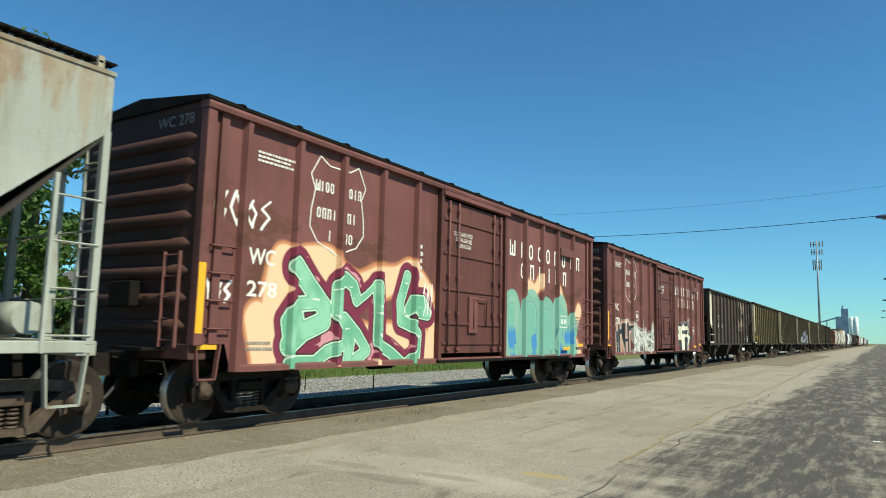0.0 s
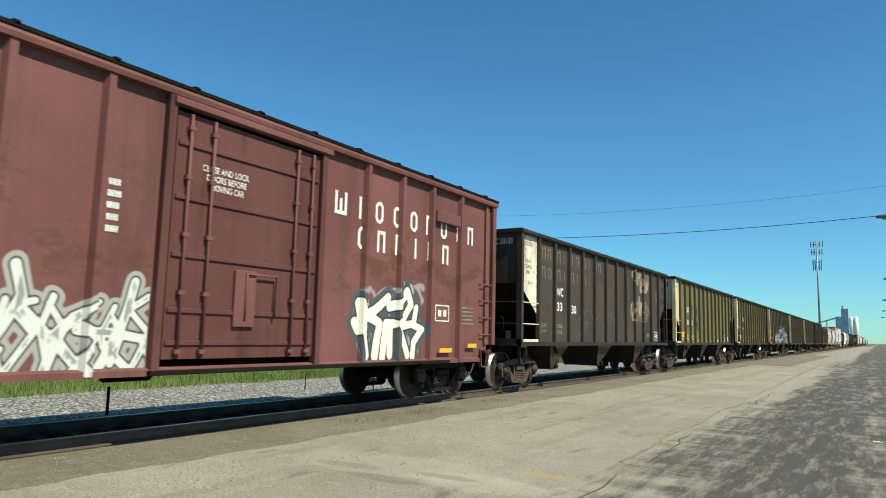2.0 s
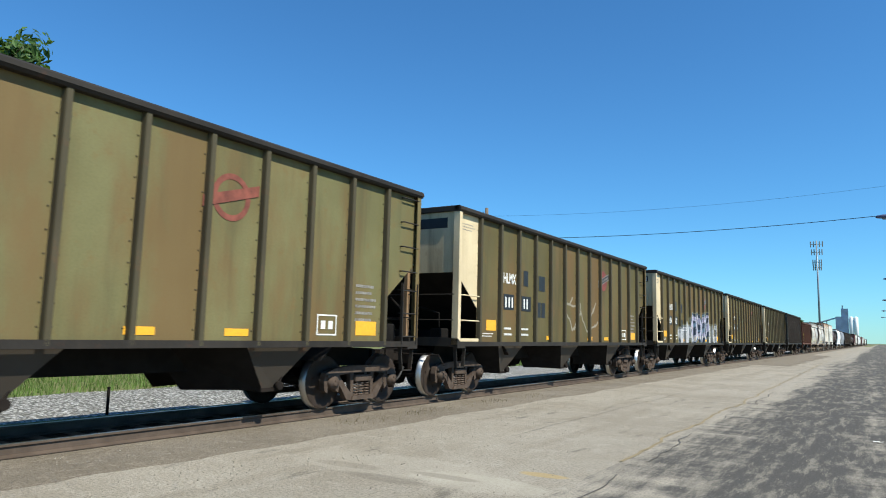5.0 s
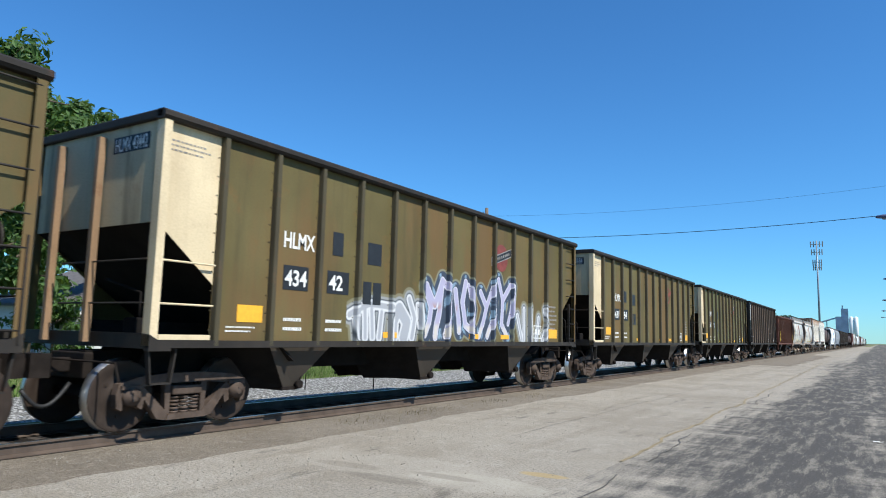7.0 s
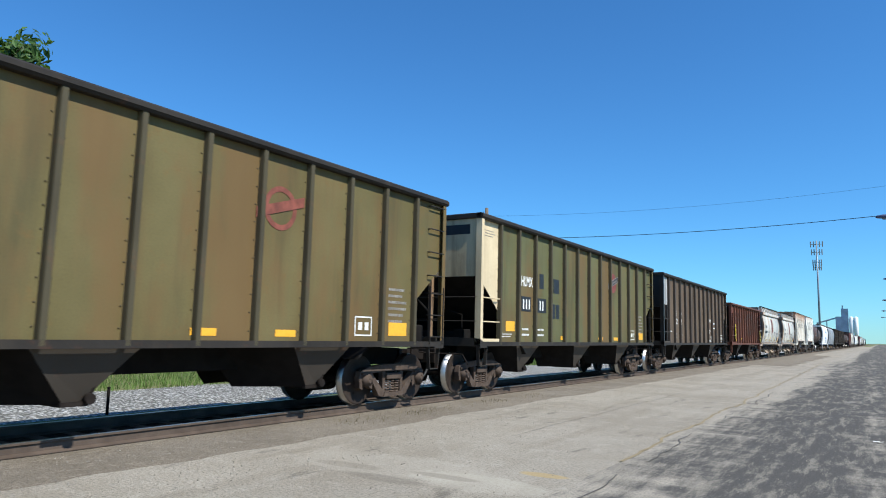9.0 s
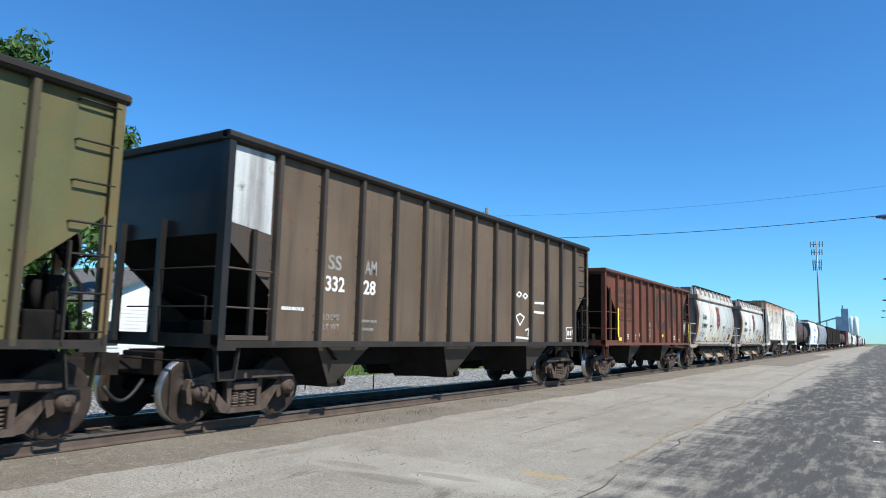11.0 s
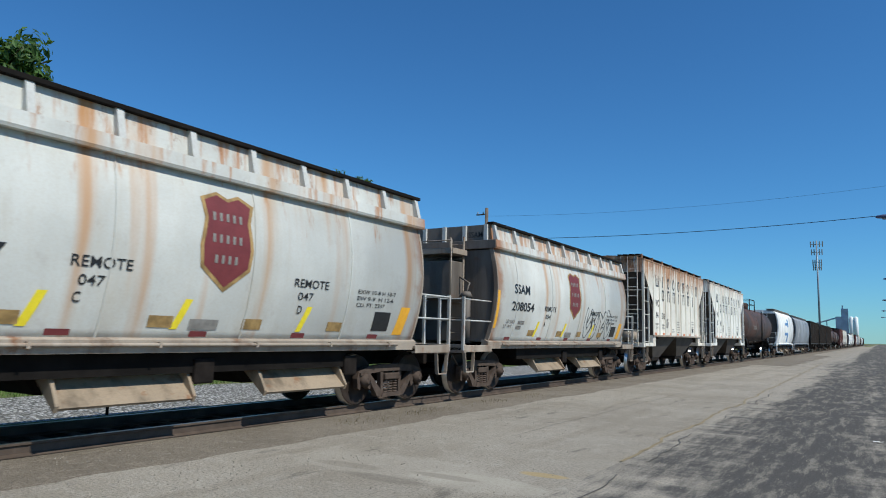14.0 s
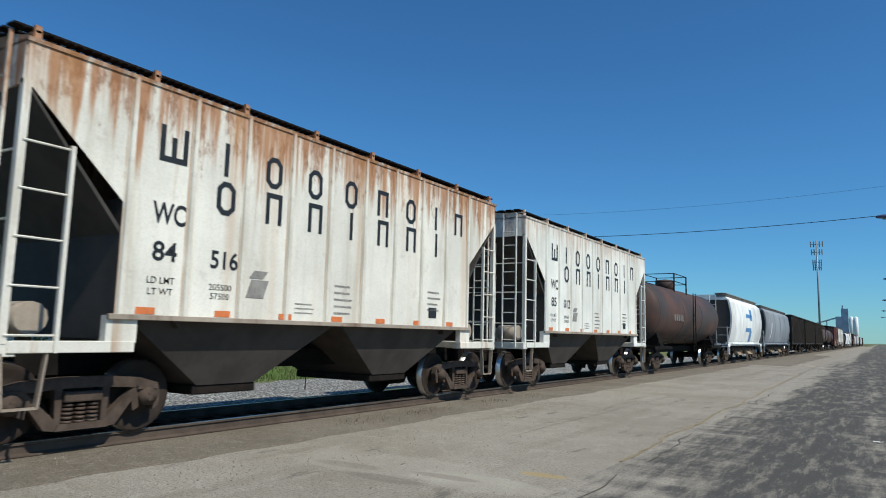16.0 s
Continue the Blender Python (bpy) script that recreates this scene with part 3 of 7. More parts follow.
tree(-28.6, 11.2, 14.3, 5.8, 2.6, 3, 19000, 0.19)
tree(-36.8, 41.3, 18.0, 4.2, 4.0, 8, 8000, 0.24, label="tall rounded green tree behind the railway")
tree(-33.0, 16.2, 15.2, 4.4, 3.0, 5, 19000, 0.2, label="broad green tree behind the railway")
for i, (x, y, h, s) in enumerate(((-33, 300, 13.5, 8), (-40, 330, 12, 8), (22, 430, 9, 6), (30, 460, 10, 8), (20, 520, 9, 7), (-70, 420, 10, 9))):
    tree(x, y, h, s, 2.5, 40 + i, 2200, 0.75, LEAF_FAR, "dark distant tree near the horizon")
for i, (x, y, h, s) in enumerate(((-25, 6.5, 3.0, 1.9), (-33, 17.5, 3.4, 2.2))):
    b = tree(x, y, h, s, 0.4, 70 + i, 3500, 0.14, LEAF, "dense green shrub beside the house")


# ---------- house behind the gravel ----------
def house():
    siding = plain("white_clapboard_paint", (0.72, 0.72, 0.70), 0.6, 0, 0.1, 2)
    roof_m = plain("grey_asphalt_shingle", (0.14, 0.13, 0.125), 0.9, 0, 0.35, 5)
    glass = plain("dark_window_glass", (0.03, 0.035, 0.04), 0.08, 0, 0.2, 2, 0.6, 0.0)
    h = thing("house", "small white clapboard house with grey shingle roof", "house")
    h.matrix_basis = pose(-36.5, 23.0, LOW, 0, 0, 6)
    b = fresh()
    slab(b, [(-5, 0), (5, 0), (5, 3.1), (0, 5.2), (-5, 3.1)], -3.6, 3.6, 'x')
    part("wall", b, siding, h, "white clapboard wall")
    board = mesh_of("clapboard", box(fresh(), 3.6, 3.625, -5.0, 5.0, -0.085, 0.085), siding)
    for i in range(15):
        part("clapboard", board, None, h, at=pose(0, 0, 0.3 + i * 0.19))
    for s in (-1, 1):
        b = slab(fresh(), [(s * 5.5, 2.92), (s * 5.5, 3.06), (0, 5.38), (0, 5.22)], -4.0, 4.0, 'x')
        part("roof", b, roof_m, h, "grey shingle roof slope")
    for y in (-3.2, 0.2, 3.2):
        w = part("window", box(fresh(), 3.63, 3.68, y - 0.5, y + 0.5, 0.95, 2.35), siding, h)
        for k2 in (0, 1):
            part("pane", box(fresh(), 3.684, 3.69, y - 0.4, y + 0.4, 1.05 + k2 * 0.63, 1.62 + k2 * 0.63), glass, w)


house()


# ---------- tower, elevator, poles, lamps, wires ----------
def cell_tower():
    grey = plain("galvanised_tower_steel", (0.24, 0.28, 0.32), 0.5, 0.4, 0.2, 0.5)
    t = thing("cell_tower", "slim grey steel antenna tower with three antenna rings", "tower")
    t.location = (-15.9, 250, LOW)
    rod_b = fresh()
    rod(rod_b, (0, 0, 0), (0, 0, 34.8), 0.36, 10, 0.2)
    part("mast", rod_b, grey, t)
    for z, w in ((33.6, 1.7), (31.0, 1.5), (27.6, 1.2), (26.0, 1.1)):
        b = fresh()
        rod(b, (-w, 0, z), (w, 0, z), 0.1, 6)
        rod(b, (0, -w, z), (0, w, z), 0.1, 6)
        a = part("antenna_arm", b, grey, t)
        for k2 in (-1, -0.5, 0.5, 1):
            part("antenna", box(fresh(), k2 * w - 0.15, k2 * w + 0.15, -0.1, 0.1, z - 0.9, z + 1.0, 0.05), FADED, a)


def grain_elevator():
    white = plain("white_silo_concrete", (0.85, 0.86, 0.85), 0.7, 0, 0.1, 0.1)
    blue = plain("blue_grey_corrugated_steel", (0.26, 0.34, 0.47), 0.6, 0.2, 0.3, 0.15)
    g = thing("grain_elevator", "distant grain elevator with white silos and blue-grey headhouse", "elevator")
    g.location = (-23, 700, LOW)
    for i, x in enumerate((2.9, 6.4)):
        part("silo", lathe(fresh(), [(0, 1.7), (24, 1.7), (25.2, 0.4)], 20, (x, 0, 0), 'z'), white, g, "white round silo")
    part("headhouse", box(fresh(), -9, 0.8, -3, 3, 0, 25), blue, g, "blue-grey headhouse")
    part("headhouse", box(fresh(), -4.6, 0.8, -2, 2, 25, 32), blue, g)
    part("leg", box(fresh(), -4, -3, -0.6, 0.6, 32, 35), blue, g)
    b = fresh()
    rod(b, (-24, 0, 19), (-8, 0, 24), 0.7, 6)
    part("conveyor", b, blue, g, "inclined conveyor gallery")
    for x in (-23, -16):
        bb = fresh()
        rod(bb, (x, 0, 0), (x, 0, 19 + (x + 24) * 0.3), 0.4, 6)
        part("conveyor_leg", bb, blue, g)


def utility_pole(x, y, h, label):
    wood = plain("weathered_pole_wood", (0.16, 0.125, 0.095), 0.9, 0, 0.35, 1.2)
    p = thing("utility_pole", label, "pole", "utility poles")
    p.location = (x, y, LOW)
    b = fresh()
    rod(b, (0, 0, -0.2), (0, 0, h + 0.47), 0.17, 10, 0.12)
    part("pole", b, wood, p)
    c = fresh()
    h += 0.47
    box(c, -0.85, 0.1, -0.06, 0.06, h - 0.5, h - 0.42)
    part("crossarm", c, wood, p)
    for k2 in (-0.75, -0.3):
        bb = fresh()
        rod(bb, (k2, 0, h - 0.42), (k2, 0, h - 0.25), 0.05, 8, 0.03)
        part("insulator", bb, FADED, p)
    b = fresh()
    rod(b, (0.24, 0, h - 1.9), (0.24, 0, h - 1.1), 0.16, 10)
    part("transformer", b, FADED, p, "grey transformer can")


def street_lamp(x, y, h, reach):
    alu = plain("grey_lamp_aluminium", (0.3, 0.32, 0.35), 0.45, 0.6, 0.15, 1)
    p = thing("street_lamp", "grey street lamp with cobra head over the road", "street lamp", "street lamps")
    p.location = (x, y, 0)
    b = fresh()
    rod(b, (0, 0, -0.1), (0, 0, h), 0.13, 10, 0.08)
    part("pole", b, alu, p)
    b = fresh()
    pipe(b, [(0, 0, h - 0.6), (-reach * 0.5, 0, h - 0.1), (-reach, 0, h)], 0.045, 8)
    part("arm", b, alu, p)
    b = fresh()
    lathe(b, [(-0.48, 0.04), (-0.4, 0.13), (-0.1, 0.19), (0.25, 0.17), (0.45, 0.07)], 14, (-reach - 0.2, 0, h), 'x')
    for v in b.verts:
        v.co.z = h + (v.co.z - h) * (0.75 if v.co.z > h else 0.5)
    hd = part("lamp_head", b, plain("blue_grey_lamp_head", (0.10, 0.11, 0.19), 0.4), p, "blue-grey cobra lamp head")
    part("lens", lathe(fresh(), [(-0.16, 0.05), (-0.12, 0.13), (-0.05, 0.14)], 12, (-reach - 0.25, 0, h), 'z'), FADED, hd, "pale glass lens")


def wire(p, q, sag, r, label):
    b, pts = fresh(), []
    for i in range(25):
        f = i / 24
        c = Vector(p).lerp(Vector(q), f)
        c.z -= sag * 4 * f * (1 - f)
        pts.append(c)
    pipe(b, pts, r, 6)
    tagged(new("wire", mesh_of("wire", b, UNDER)), label, "cable", "overhead wires")


def stake(x, y, h, r):
    b = fresh()
    rod(b, (0, 0, -0.1), (0, 0, h), r, 8)
    rod(b, (0, 0, h), (0, 0, h + 0.03), r * 1.5, 8, r * 0.6)
    ob = tagged(new("marker_stake", mesh_of("marker_stake", b, UNDER)), "thin dark steel stake standing in the gravel", "stake", "gravel stakes")
    ob.location = (x, y, LOW)


for sx, sy, sh, sr in ((-15.2, 9.5, 0.62, 0.035), (-17.0, 17.9, 0.5, 0.02), (-15.4, 19.7, 0.5, 0.02)):
    stake(sx, sy, sh, sr)
cell_tower()
grain_elevator()
utility_pole(-24.2, 43.8, 10.9, "weathered wooden utility pole behind the railway")
for y in (45.5, 90, 134, 178, 222):
    street_lamp(3.4, y, 8.75, 2.6 if y < 50 else 2.1)
wire((0.8, 45.5, 8.85), (-24.2, 43.8, 8.6), 0.35, 0.018, "thin black cable across the railway")
wire((3.4, 46.5, 10.9), (-24.2, 43.8, 10.3), 0.5, 0.006, "thin faint wire high over the railway")
wire((-24.2, 43.8, 8.6), (-52, 10, 8.4), 0.6, 0.014, "thin black cable behind the railway")


# ---------- small things on the lot ----------
b = fresh()
for i in range(6):
    for j in range(4):
        b.verts.new((i * 0.03 - 0.08, j * 0.03, 0.012 + 0.03 * noise.noise((i * 0.9, j * 0.9, 4.2)) + 0.012))
b.verts.ensure_lookup_table()
for i in range(5):
    for j in range(3):
        b.faces.new([b.verts[k] for k in (i * 4 + j, i * 4 + j + 1, i * 4 + j + 5, i * 4 + j + 4)])
scrap = tagged(new("paper_scrap", mesh_of("paper_scrap", b, WHITE)), "crumpled white paper scrap lying on the road", "litter")
scrap.location = (-0.09, 13.38, 0.004)
# ---------- running gear, shared by all cars ----------
WHEEL_R = 0.483
SHARED = {}


def shared(name, build, material):
    if name not in SHARED:
        SHARED[name] = mesh_of(name, build(fresh()), material)
    return SHARED[name]


def wheel_mesh(bm):
    # outside face first; the flange is on the inside
    lathe(bm, [(0.115, 0.10), (0.115, 0.16), (0.06, 0.20), (0.045, 0.33), (0.075, 0.40), (0.075, 0.465), (0.07, WHEEL_R), (-0.035, WHEEL_R + 0.006), (-0.05, WHEEL_R + 0.026), (-0.066, WHEEL_R + 0.02), (-0.068, 0.40), (-0.02, 0.36), (-0.01, 0.2), (-0.06, 0.15), (-0.06, 0.1)], 36, (0, 0, 0))
    for f in bm.faces:
        c = f.calc_center_median()
        if math.hypot(c.y, c.z) > 0.475:
            f.material_index = 1
    # lug marks on the plate, so that the turning shows
    for a in range(3):
        w = a * 2.094 + 0.3
        rod(bm, (0.05, 0.27 * math.cos(w), 0.27 * math.sin(w)), (0.066, 0.27 * math.cos(w), 0.27 * math.sin(w)), 0.03, 8)
    return bm


def side_frame_mesh(bm):
    """Cast side frame in its own plane: arched top, windows, spring pocket and journal jaws."""
    t = 0.062
    for s in (-1, 1):
        slab(bm, [(s * 0.30, 0.64), (s * 0.30, 0.78), (s * 0.78, 0.74), (s * 1.06, 0.66), (s * 1.10, 0.52), (s * 1.08, 0.34), (s * 1.0, 0.30), (s * 0.98, 0.56), (s * 0.80, 0.60)], -t, t)
        slab(bm, [(s * 0.80, 0.60), (s * 0.69, 0.60), (s * 0.27, 0.20), (s * 0.34, 0.13), (s * 0.46, 0.15)], -t, t)
        slab(bm, [(s * 0.80, 0.60), (s * 0.78, 0.34), (s * 0.70, 0.30), (s * 0.66, 0.52)], -t, t)
        slab(bm, [(s * 0.36, 0.64), (s * 0.26, 0.64), (s * 0.26, 0.20), (s * 0.33, 0.22)], -t * 0.8, t * 0.8)
    slab(bm, [(-0.30, 0.64), (0.30, 0.64), (0.30, 0.78), (-0.30, 0.78)], -t, t)
    slab(bm, [(-0.34, 0.13), (0.34, 0.13), (0.30, 0.21), (-0.30, 0.21)], -t * 1.5, t * 1.5)
    box(bm, -0.10, 0.10, -0.25, 0.25, 0.47, 0.60, 0.02)
    return bm


def spring_mesh(bm):
    n = 5
    for i in range(n):
        z = 0.225 + i * 0.052
        lathe(bm, [(-0.016, 0.05), (-0.018, 0.066), (0.0, 0.076), (0.018, 0.066), (0.016, 0.05)], 14, (0, 0, z), 'z')
    return bm


def bearing_mesh(bm):
    lathe(bm, [(-0.10, 0.11), (0.02, 0.125), (0.10, 0.12), (0.115, 0.075), (0.135, 0.07), (0.14, 0.03)], 18, (0, 0, 0))
    for i in range(3):
        a = i * 2.094
        rod(bm, (0.115, 0.05 * math.cos(a), 0.05 * math.sin(a)), (0.15, 0.05 * math.cos(a), 0.05 * math.sin(a)), 0.014, 6)
    box(bm, -0.09, 0.06, -0.15, 0.15, 0.10, 0.15)
    return bm


def bolster_mesh(bm):
    box(bm, -0.95, 0.95, -0.2, 0.2, 0.46, 0.68, 0.03)
    rod(bm, (0, 0, 0.66), (0, 0, 0.82), 0.2, 14)
    for s in (-1, 1):
        rod(bm, (-0.9, s * 0.42, 0.42), (0.9, s * 0.42, 0.42), 0.045, 6)
        for x in (-0.77, 0.77):
            box(bm, x - 0.05, x + 0.05, s * 0.42 - 0.04, s * 0.42 + 0.05, 0.3, 0.56)
    return bm


WHEELS = []


def truck(car, y, frame_mat=None):
    """A two-axle truck; its wheelsets turn, so they hang on the car itself."""
    m = frame_mat or RUSTY
    base = part("truck_bolster", shared("truck_bolster", bolster_mesh, STEEL), None, car, at=pose(0, y, 0))
    for s in (-1, 1):
        side = part("side_frame", shared("side_frame_" + m.name, side_frame_mesh, m), None, base, at=pose(s * 0.99, 0, 0))
    for s in (-1, 1):
        for dy in (-0.165, 0, 0.165):
            part("spring", shared("spring", spring_mesh, SPRING), None, base, at=pose(s * 0.99, dy, 0))
        for dy in (-0.89, 0.89):
            part("bearing_cap", shared("bearing_cap", bearing_mesh, RUSTY), None, base, at=pose(s * 1.03, dy, WHEEL_R, 0, 0, 0 if s > 0 else 180))
    for dy in (-0.89, 0.89):
        ax = part("wheelset", shared("axle", lambda b: rod(b, (-1.0, 0, 0), (1.0, 0, 0), 0.085, 14), STEEL), None, car, at=pose(0, y + dy, WHEEL_R))
        for s in (-1, 1):
            part("wheel", shared("wheel", wheel_mesh, [WHEEL, TREAD]), None, ax, at=pose(s * 0.775, 0, 0, 0, 0, 0 if s > 0 else 180))
        WHEELS.append((ax, y + dy))


def coupler_mesh(bm):
    box(bm, -0.09, 0.09, -0.75, 0.1, 0.78, 0.98, 0.02)
    slab(bm, [(-0.2, -0.78), (0.16, -0.78), (0.2, -0.98), (0.06, -1.04), (0.02, -0.92), (-0.12, -0.92), (-0.16, -1.08), (-0.24, -1.02)], 0.72, 1.04, 'z')
    box(bm, -0.42, 0.42, -0.14, 0.0, 0.70, 1.06, 0.02)
    return bm


def hose_mesh(bm):
    pts = []
    for i in range(11):
        f = i / 10
        pts.append((0.32 + 0.05 * f, -0.25 - 0.65 * f, 0.78 - 0.42 * math.sin(math.pi * (0.1 + 0.75 * f))))
    return pipe(bm, pts, 0.028, 8)


def couplers(car, length, reach=0.0):
    for y, turn in ((-reach, 0), (length + reach, 180)):
        part("coupler", shared("coupler", coupler_mesh, STEEL), None, car, "rusty knuckle coupler", at=pose(0, y, 0, 0, 0, turn))
        part("uncoupling_lever", shared("uncoupling_lever", lambda b: pipe(b, [(0.15, -0.5, 0.98), (0.3, -0.2, 0.95), (1.25, -0.2, 0.95), (1.42, -0.24, 0.72)], 0.016, 6), STEEL), None, car, at=pose(0, y, 0, 0, 0, turn))
        part("air_hose", shared("air_hose", hose_mesh, RUBBER), None, car, "black rubber air hose", at=pose(0, y, 0, 0, 0, turn))


def ladder(car, x, y0, y1, zs, mat, name="ladder", stiles=False, out=0.09):
    """Round rungs across from y0 to y1 that stand off the side at x."""
    rung = mesh_of("grab_iron", pipe(fresh(), [(x, y0, 0), (x + out, y0, 0), (x + out, y1, 0), (x, y1, 0)], 0.015, 6), mat)
    for z in zs:
        part("grab_iron", rung, None, car, at=pose(0, 0, z))
    if stiles:
        stile = mesh_of("ladder_stile", box(fresh(), x + out - 0.03, x + out + 0.03, -0.012, 0.012, min(zs) - 0.15, max(zs) + 0.15), mat)
        for y in (y0, y1):
            part("ladder_stile", stile, None, car, at=pose(0, y, 0))


def sill_step(car, y, z, mat, x=1.5, w=0.42, drop=0.42):
    b = fresh()
    pts = [(y, z), (y + 0.06, z - drop), (y + w - 0.06, z - drop), (y + w, z)]
    for (a, c), (a2, c2) in zip(pts, pts[1:]):
        n = Vector((a2 - a, c2 - c)).normalized().orthogonal() * 0.012
        slab(b, [(a - n.x, c - n.y), (a2 - n.x, c2 - n.y), (a2 + n.x, c2 + n.y), (a + n.x, c + n.y)], x - 0.04, x + 0.04)
    return part("sill_step", b, mat, car)


CARS = []


def stand_on_track(car, u):
    car.matrix_basis = pose(TRACK_X, u - gone(0), RAIL_Z)
    CARS.append((car, u))
    return car


# ---------- boxcar ----------
def boxcar(label, side_mats, trim_mat, end_mat, u, length=15.7):
    car = thing("boxcar", label, "boxcar", "cars of the train")
    top, low, corner = 4.72, 0.92, 1.2
    side_mat, door_mat, rear_mat = side_mats
    # inner face of the panels at 1.50, posts out to 1.60
    near = [(0.06, corner), (0.62, corner), (0.75, low - 0.1), (6.25, low - 0.12), (6.25, top), (0.06, top)]
    part("side_panel", slab(fresh(), near, 1.48, 1.50), side_mat, car)
    rear = [(9.45, low - 0.12), (length - 0.72, low - 0.1), (length - 0.6, corner - 0.15), (length - 0.06, corner - 0.15), (length - 0.06, top), (9.45, top)]
    part("side_panel", slab(fresh(), rear, 1.48, 1.50), rear_mat, car)
    part("side_panel", box(fresh(), -1.5, -1.48, 0.06, length - 0.06, low, top), trim_mat, car)
    for y in (0.80, 1.93, 3.06, 4.24, 5.42, 10.62, 11.75, 12.86, 14.05):
        b = slab(fresh(), [(1.499, y - 0.085), (1.575, y - 0.055), (1.60, y - 0.045), (1.60, y + 0.045), (1.575, y + 0.055), (1.499, y + 0.085)], 0.80, top - 0.10, 'z')
        part("side_post", b, side_mat if y < 8 else rear_mat, car)
    cp = mesh_of("corner_post", box(fresh(), 1.44, 1.602, 0.0, 0.16, corner - 0.02, top, 0.015), side_mat)
    part("corner_post", cp, None, car)
    part("corner_post", cp, None, car, at=pose(0, length - 0.16, 0))
    for y0, y1 in ((0.28, 0.42), (length - 0.46, length - 0.32)):
        part("side_post", box(fresh(), 1.499, 1.56, y0, y1, corner, top - 0.1), side_mat, car)
    part("top_chord", slab(fresh(), [(1.44, top - 0.12), (1.625, top - 0.12), (1.64, top - 0.06), (1.61, top + 0.02), (1.44, top + 0.05)], -0.02, length + 0.02, 'y'), trim_mat, car, "maroon top rail")
    part("top_chord", box(fresh(), -1.62, -1.44, 0, length, top - 0.12, top + 0.04), trim_mat, car)
    part("side_sill", slab(fresh(), [(1.50, low - 0.13), (1.585, low - 0.13), (1.585, low - 0.05), (1.50, low - 0.02)], 0.75, length - 0.72, 'y'), trim_mat, car)
    # roof: shallow gable with raised seams
    b = fresh()
    slab(b, [(-1.64, top + 0.0), (1.64, top + 0.0), (1.64, top + 0.05), (0, top + 0.24), (-1.64, top + 0.05)], -0.05, length + 0.05, 'y')
    part("roof", b, UNDER, car, "dark galvanised roof")
    seam = mesh_of("roof_seam", slab(fresh(), [(-1.66, top + 0.05), (1.66, top + 0.05), (1.63, top + 0.085), (0, top + 0.275), (-1.63, top + 0.085)], -0.035, 0.035, 'y'), UNDER)
    for i in range(13):
        part("roof_seam", seam, None, car, at=pose(0, 0.6 + i * (length - 1.2) / 12, 0))
    # ends with deep horizontal corrugations
    for y, s in ((0.0, 1), (length, -1)):
        b = fresh()
        box(b, -1.44, 1.44, min(y, y + s * 0.05) + 0.02 * s, max(y, y + s * 0.05) + 0.02 * s, 1.1, top + 0.02)
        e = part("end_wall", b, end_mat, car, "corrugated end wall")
        rib = fresh()
        n, r = 8, 0.095
        ring0 = []
        for x, rr in ((-1.36, 0.2), (-1.2, 1.0), (1.2, 1.0), (1.36, 0.2)):
            ring0.append([rib.verts.new((x, y + 0.03 * s - s * r * rr * math.sin(math.pi * i / n), -r * 1.15 * rr * math.cos(math.pi * i / n))) for i in range(n + 1)])
        fs = []
        for a, c in zip(ring0, ring0[1:]):
            for i in range(n):
                f = rib.faces.new((a[i], a[i + 1], c[i + 1], c[i]))
                f.smooth = True
                fs.append(f)
        bmesh.ops.recalc_face_normals(rib, faces=fs)
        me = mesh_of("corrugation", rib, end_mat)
        for i in range(8):
            part("corrugation", me, None, e, at=pose(0, 0, 1.44 + i * 0.392))
        gable = slab(fresh(), [(-1.5, top - 0.1), (1.5, top - 0.1), (1.5, top + 0.05), (0, top + 0.23), (-1.5, top + 0.05)], y + 0.01 * s, y + 0.05 * s, 'y')
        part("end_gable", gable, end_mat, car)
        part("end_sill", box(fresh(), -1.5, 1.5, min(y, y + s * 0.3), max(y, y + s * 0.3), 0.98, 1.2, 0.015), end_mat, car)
    # end ladder, brake platform and handbrake
    b = fresh()
    for x in (1.02, 1.36):
        box(b, x - 0.012, x + 0.012, -0.16, -0.11, 1.15, 2.5)
    for i in range(5):
        rod(b, (1.02, -0.13, 1.25 + i * 0.3), (1.36, -0.13, 1.25 + i * 0.3), 0.012, 6)
    part("end_ladder", b, trim_mat, car)
    b = fresh()
    box(b, 0.25, 1.0, -0.38, -0.02, 1.1, 1.14)
    part("brake_platform", b, UNDER, car)
    b = fresh()
    box(b, -0.2, 0.35, -0.2, -0.02, 1.72, 2.1, 0.02)
    part("brake_housing", b, UNDER, car)
    ladder(car, 1.5, 0.24, 0.66, (1.42, 1.82, 2.22, 2.62), trim_mat)
    ladder(car, 1.5, length - 0.66, length - 0.22, (1.42, 1.82, 2.22, 2.62), trim_mat)
    sill_step(car, 0.1, 1.2, trim_mat, drop=0.5)
    sill_step(car, length - 0.6, 1.08, trim_mat, drop=0.42)
    # plug door with its rods, rails and seams
    d = part("door", slab(fresh(), [(6.42, 1.0), (9.28, 1.0), (9.28, top - 0.3), (6.42, top - 0.3)], 1.50, 1.545), door_mat, car, "maroon plug door")
    for z0 in (1.22, 1.66, 2.42, 3.22, 3.98):
        part("door_rib", box(fresh(), 1.545, 1.575, 6.45, 9.25, z0 - 0.035, z0 + 0.035, 0.01), door_mat, d)
    for y0 in (6.30, 9.36):
        part("door_post", box(fresh(), 1.48, 1.615, y0 - 0.06, y0 + 0.06, 0.85, top - 0.1, 0.01), door_mat, car)
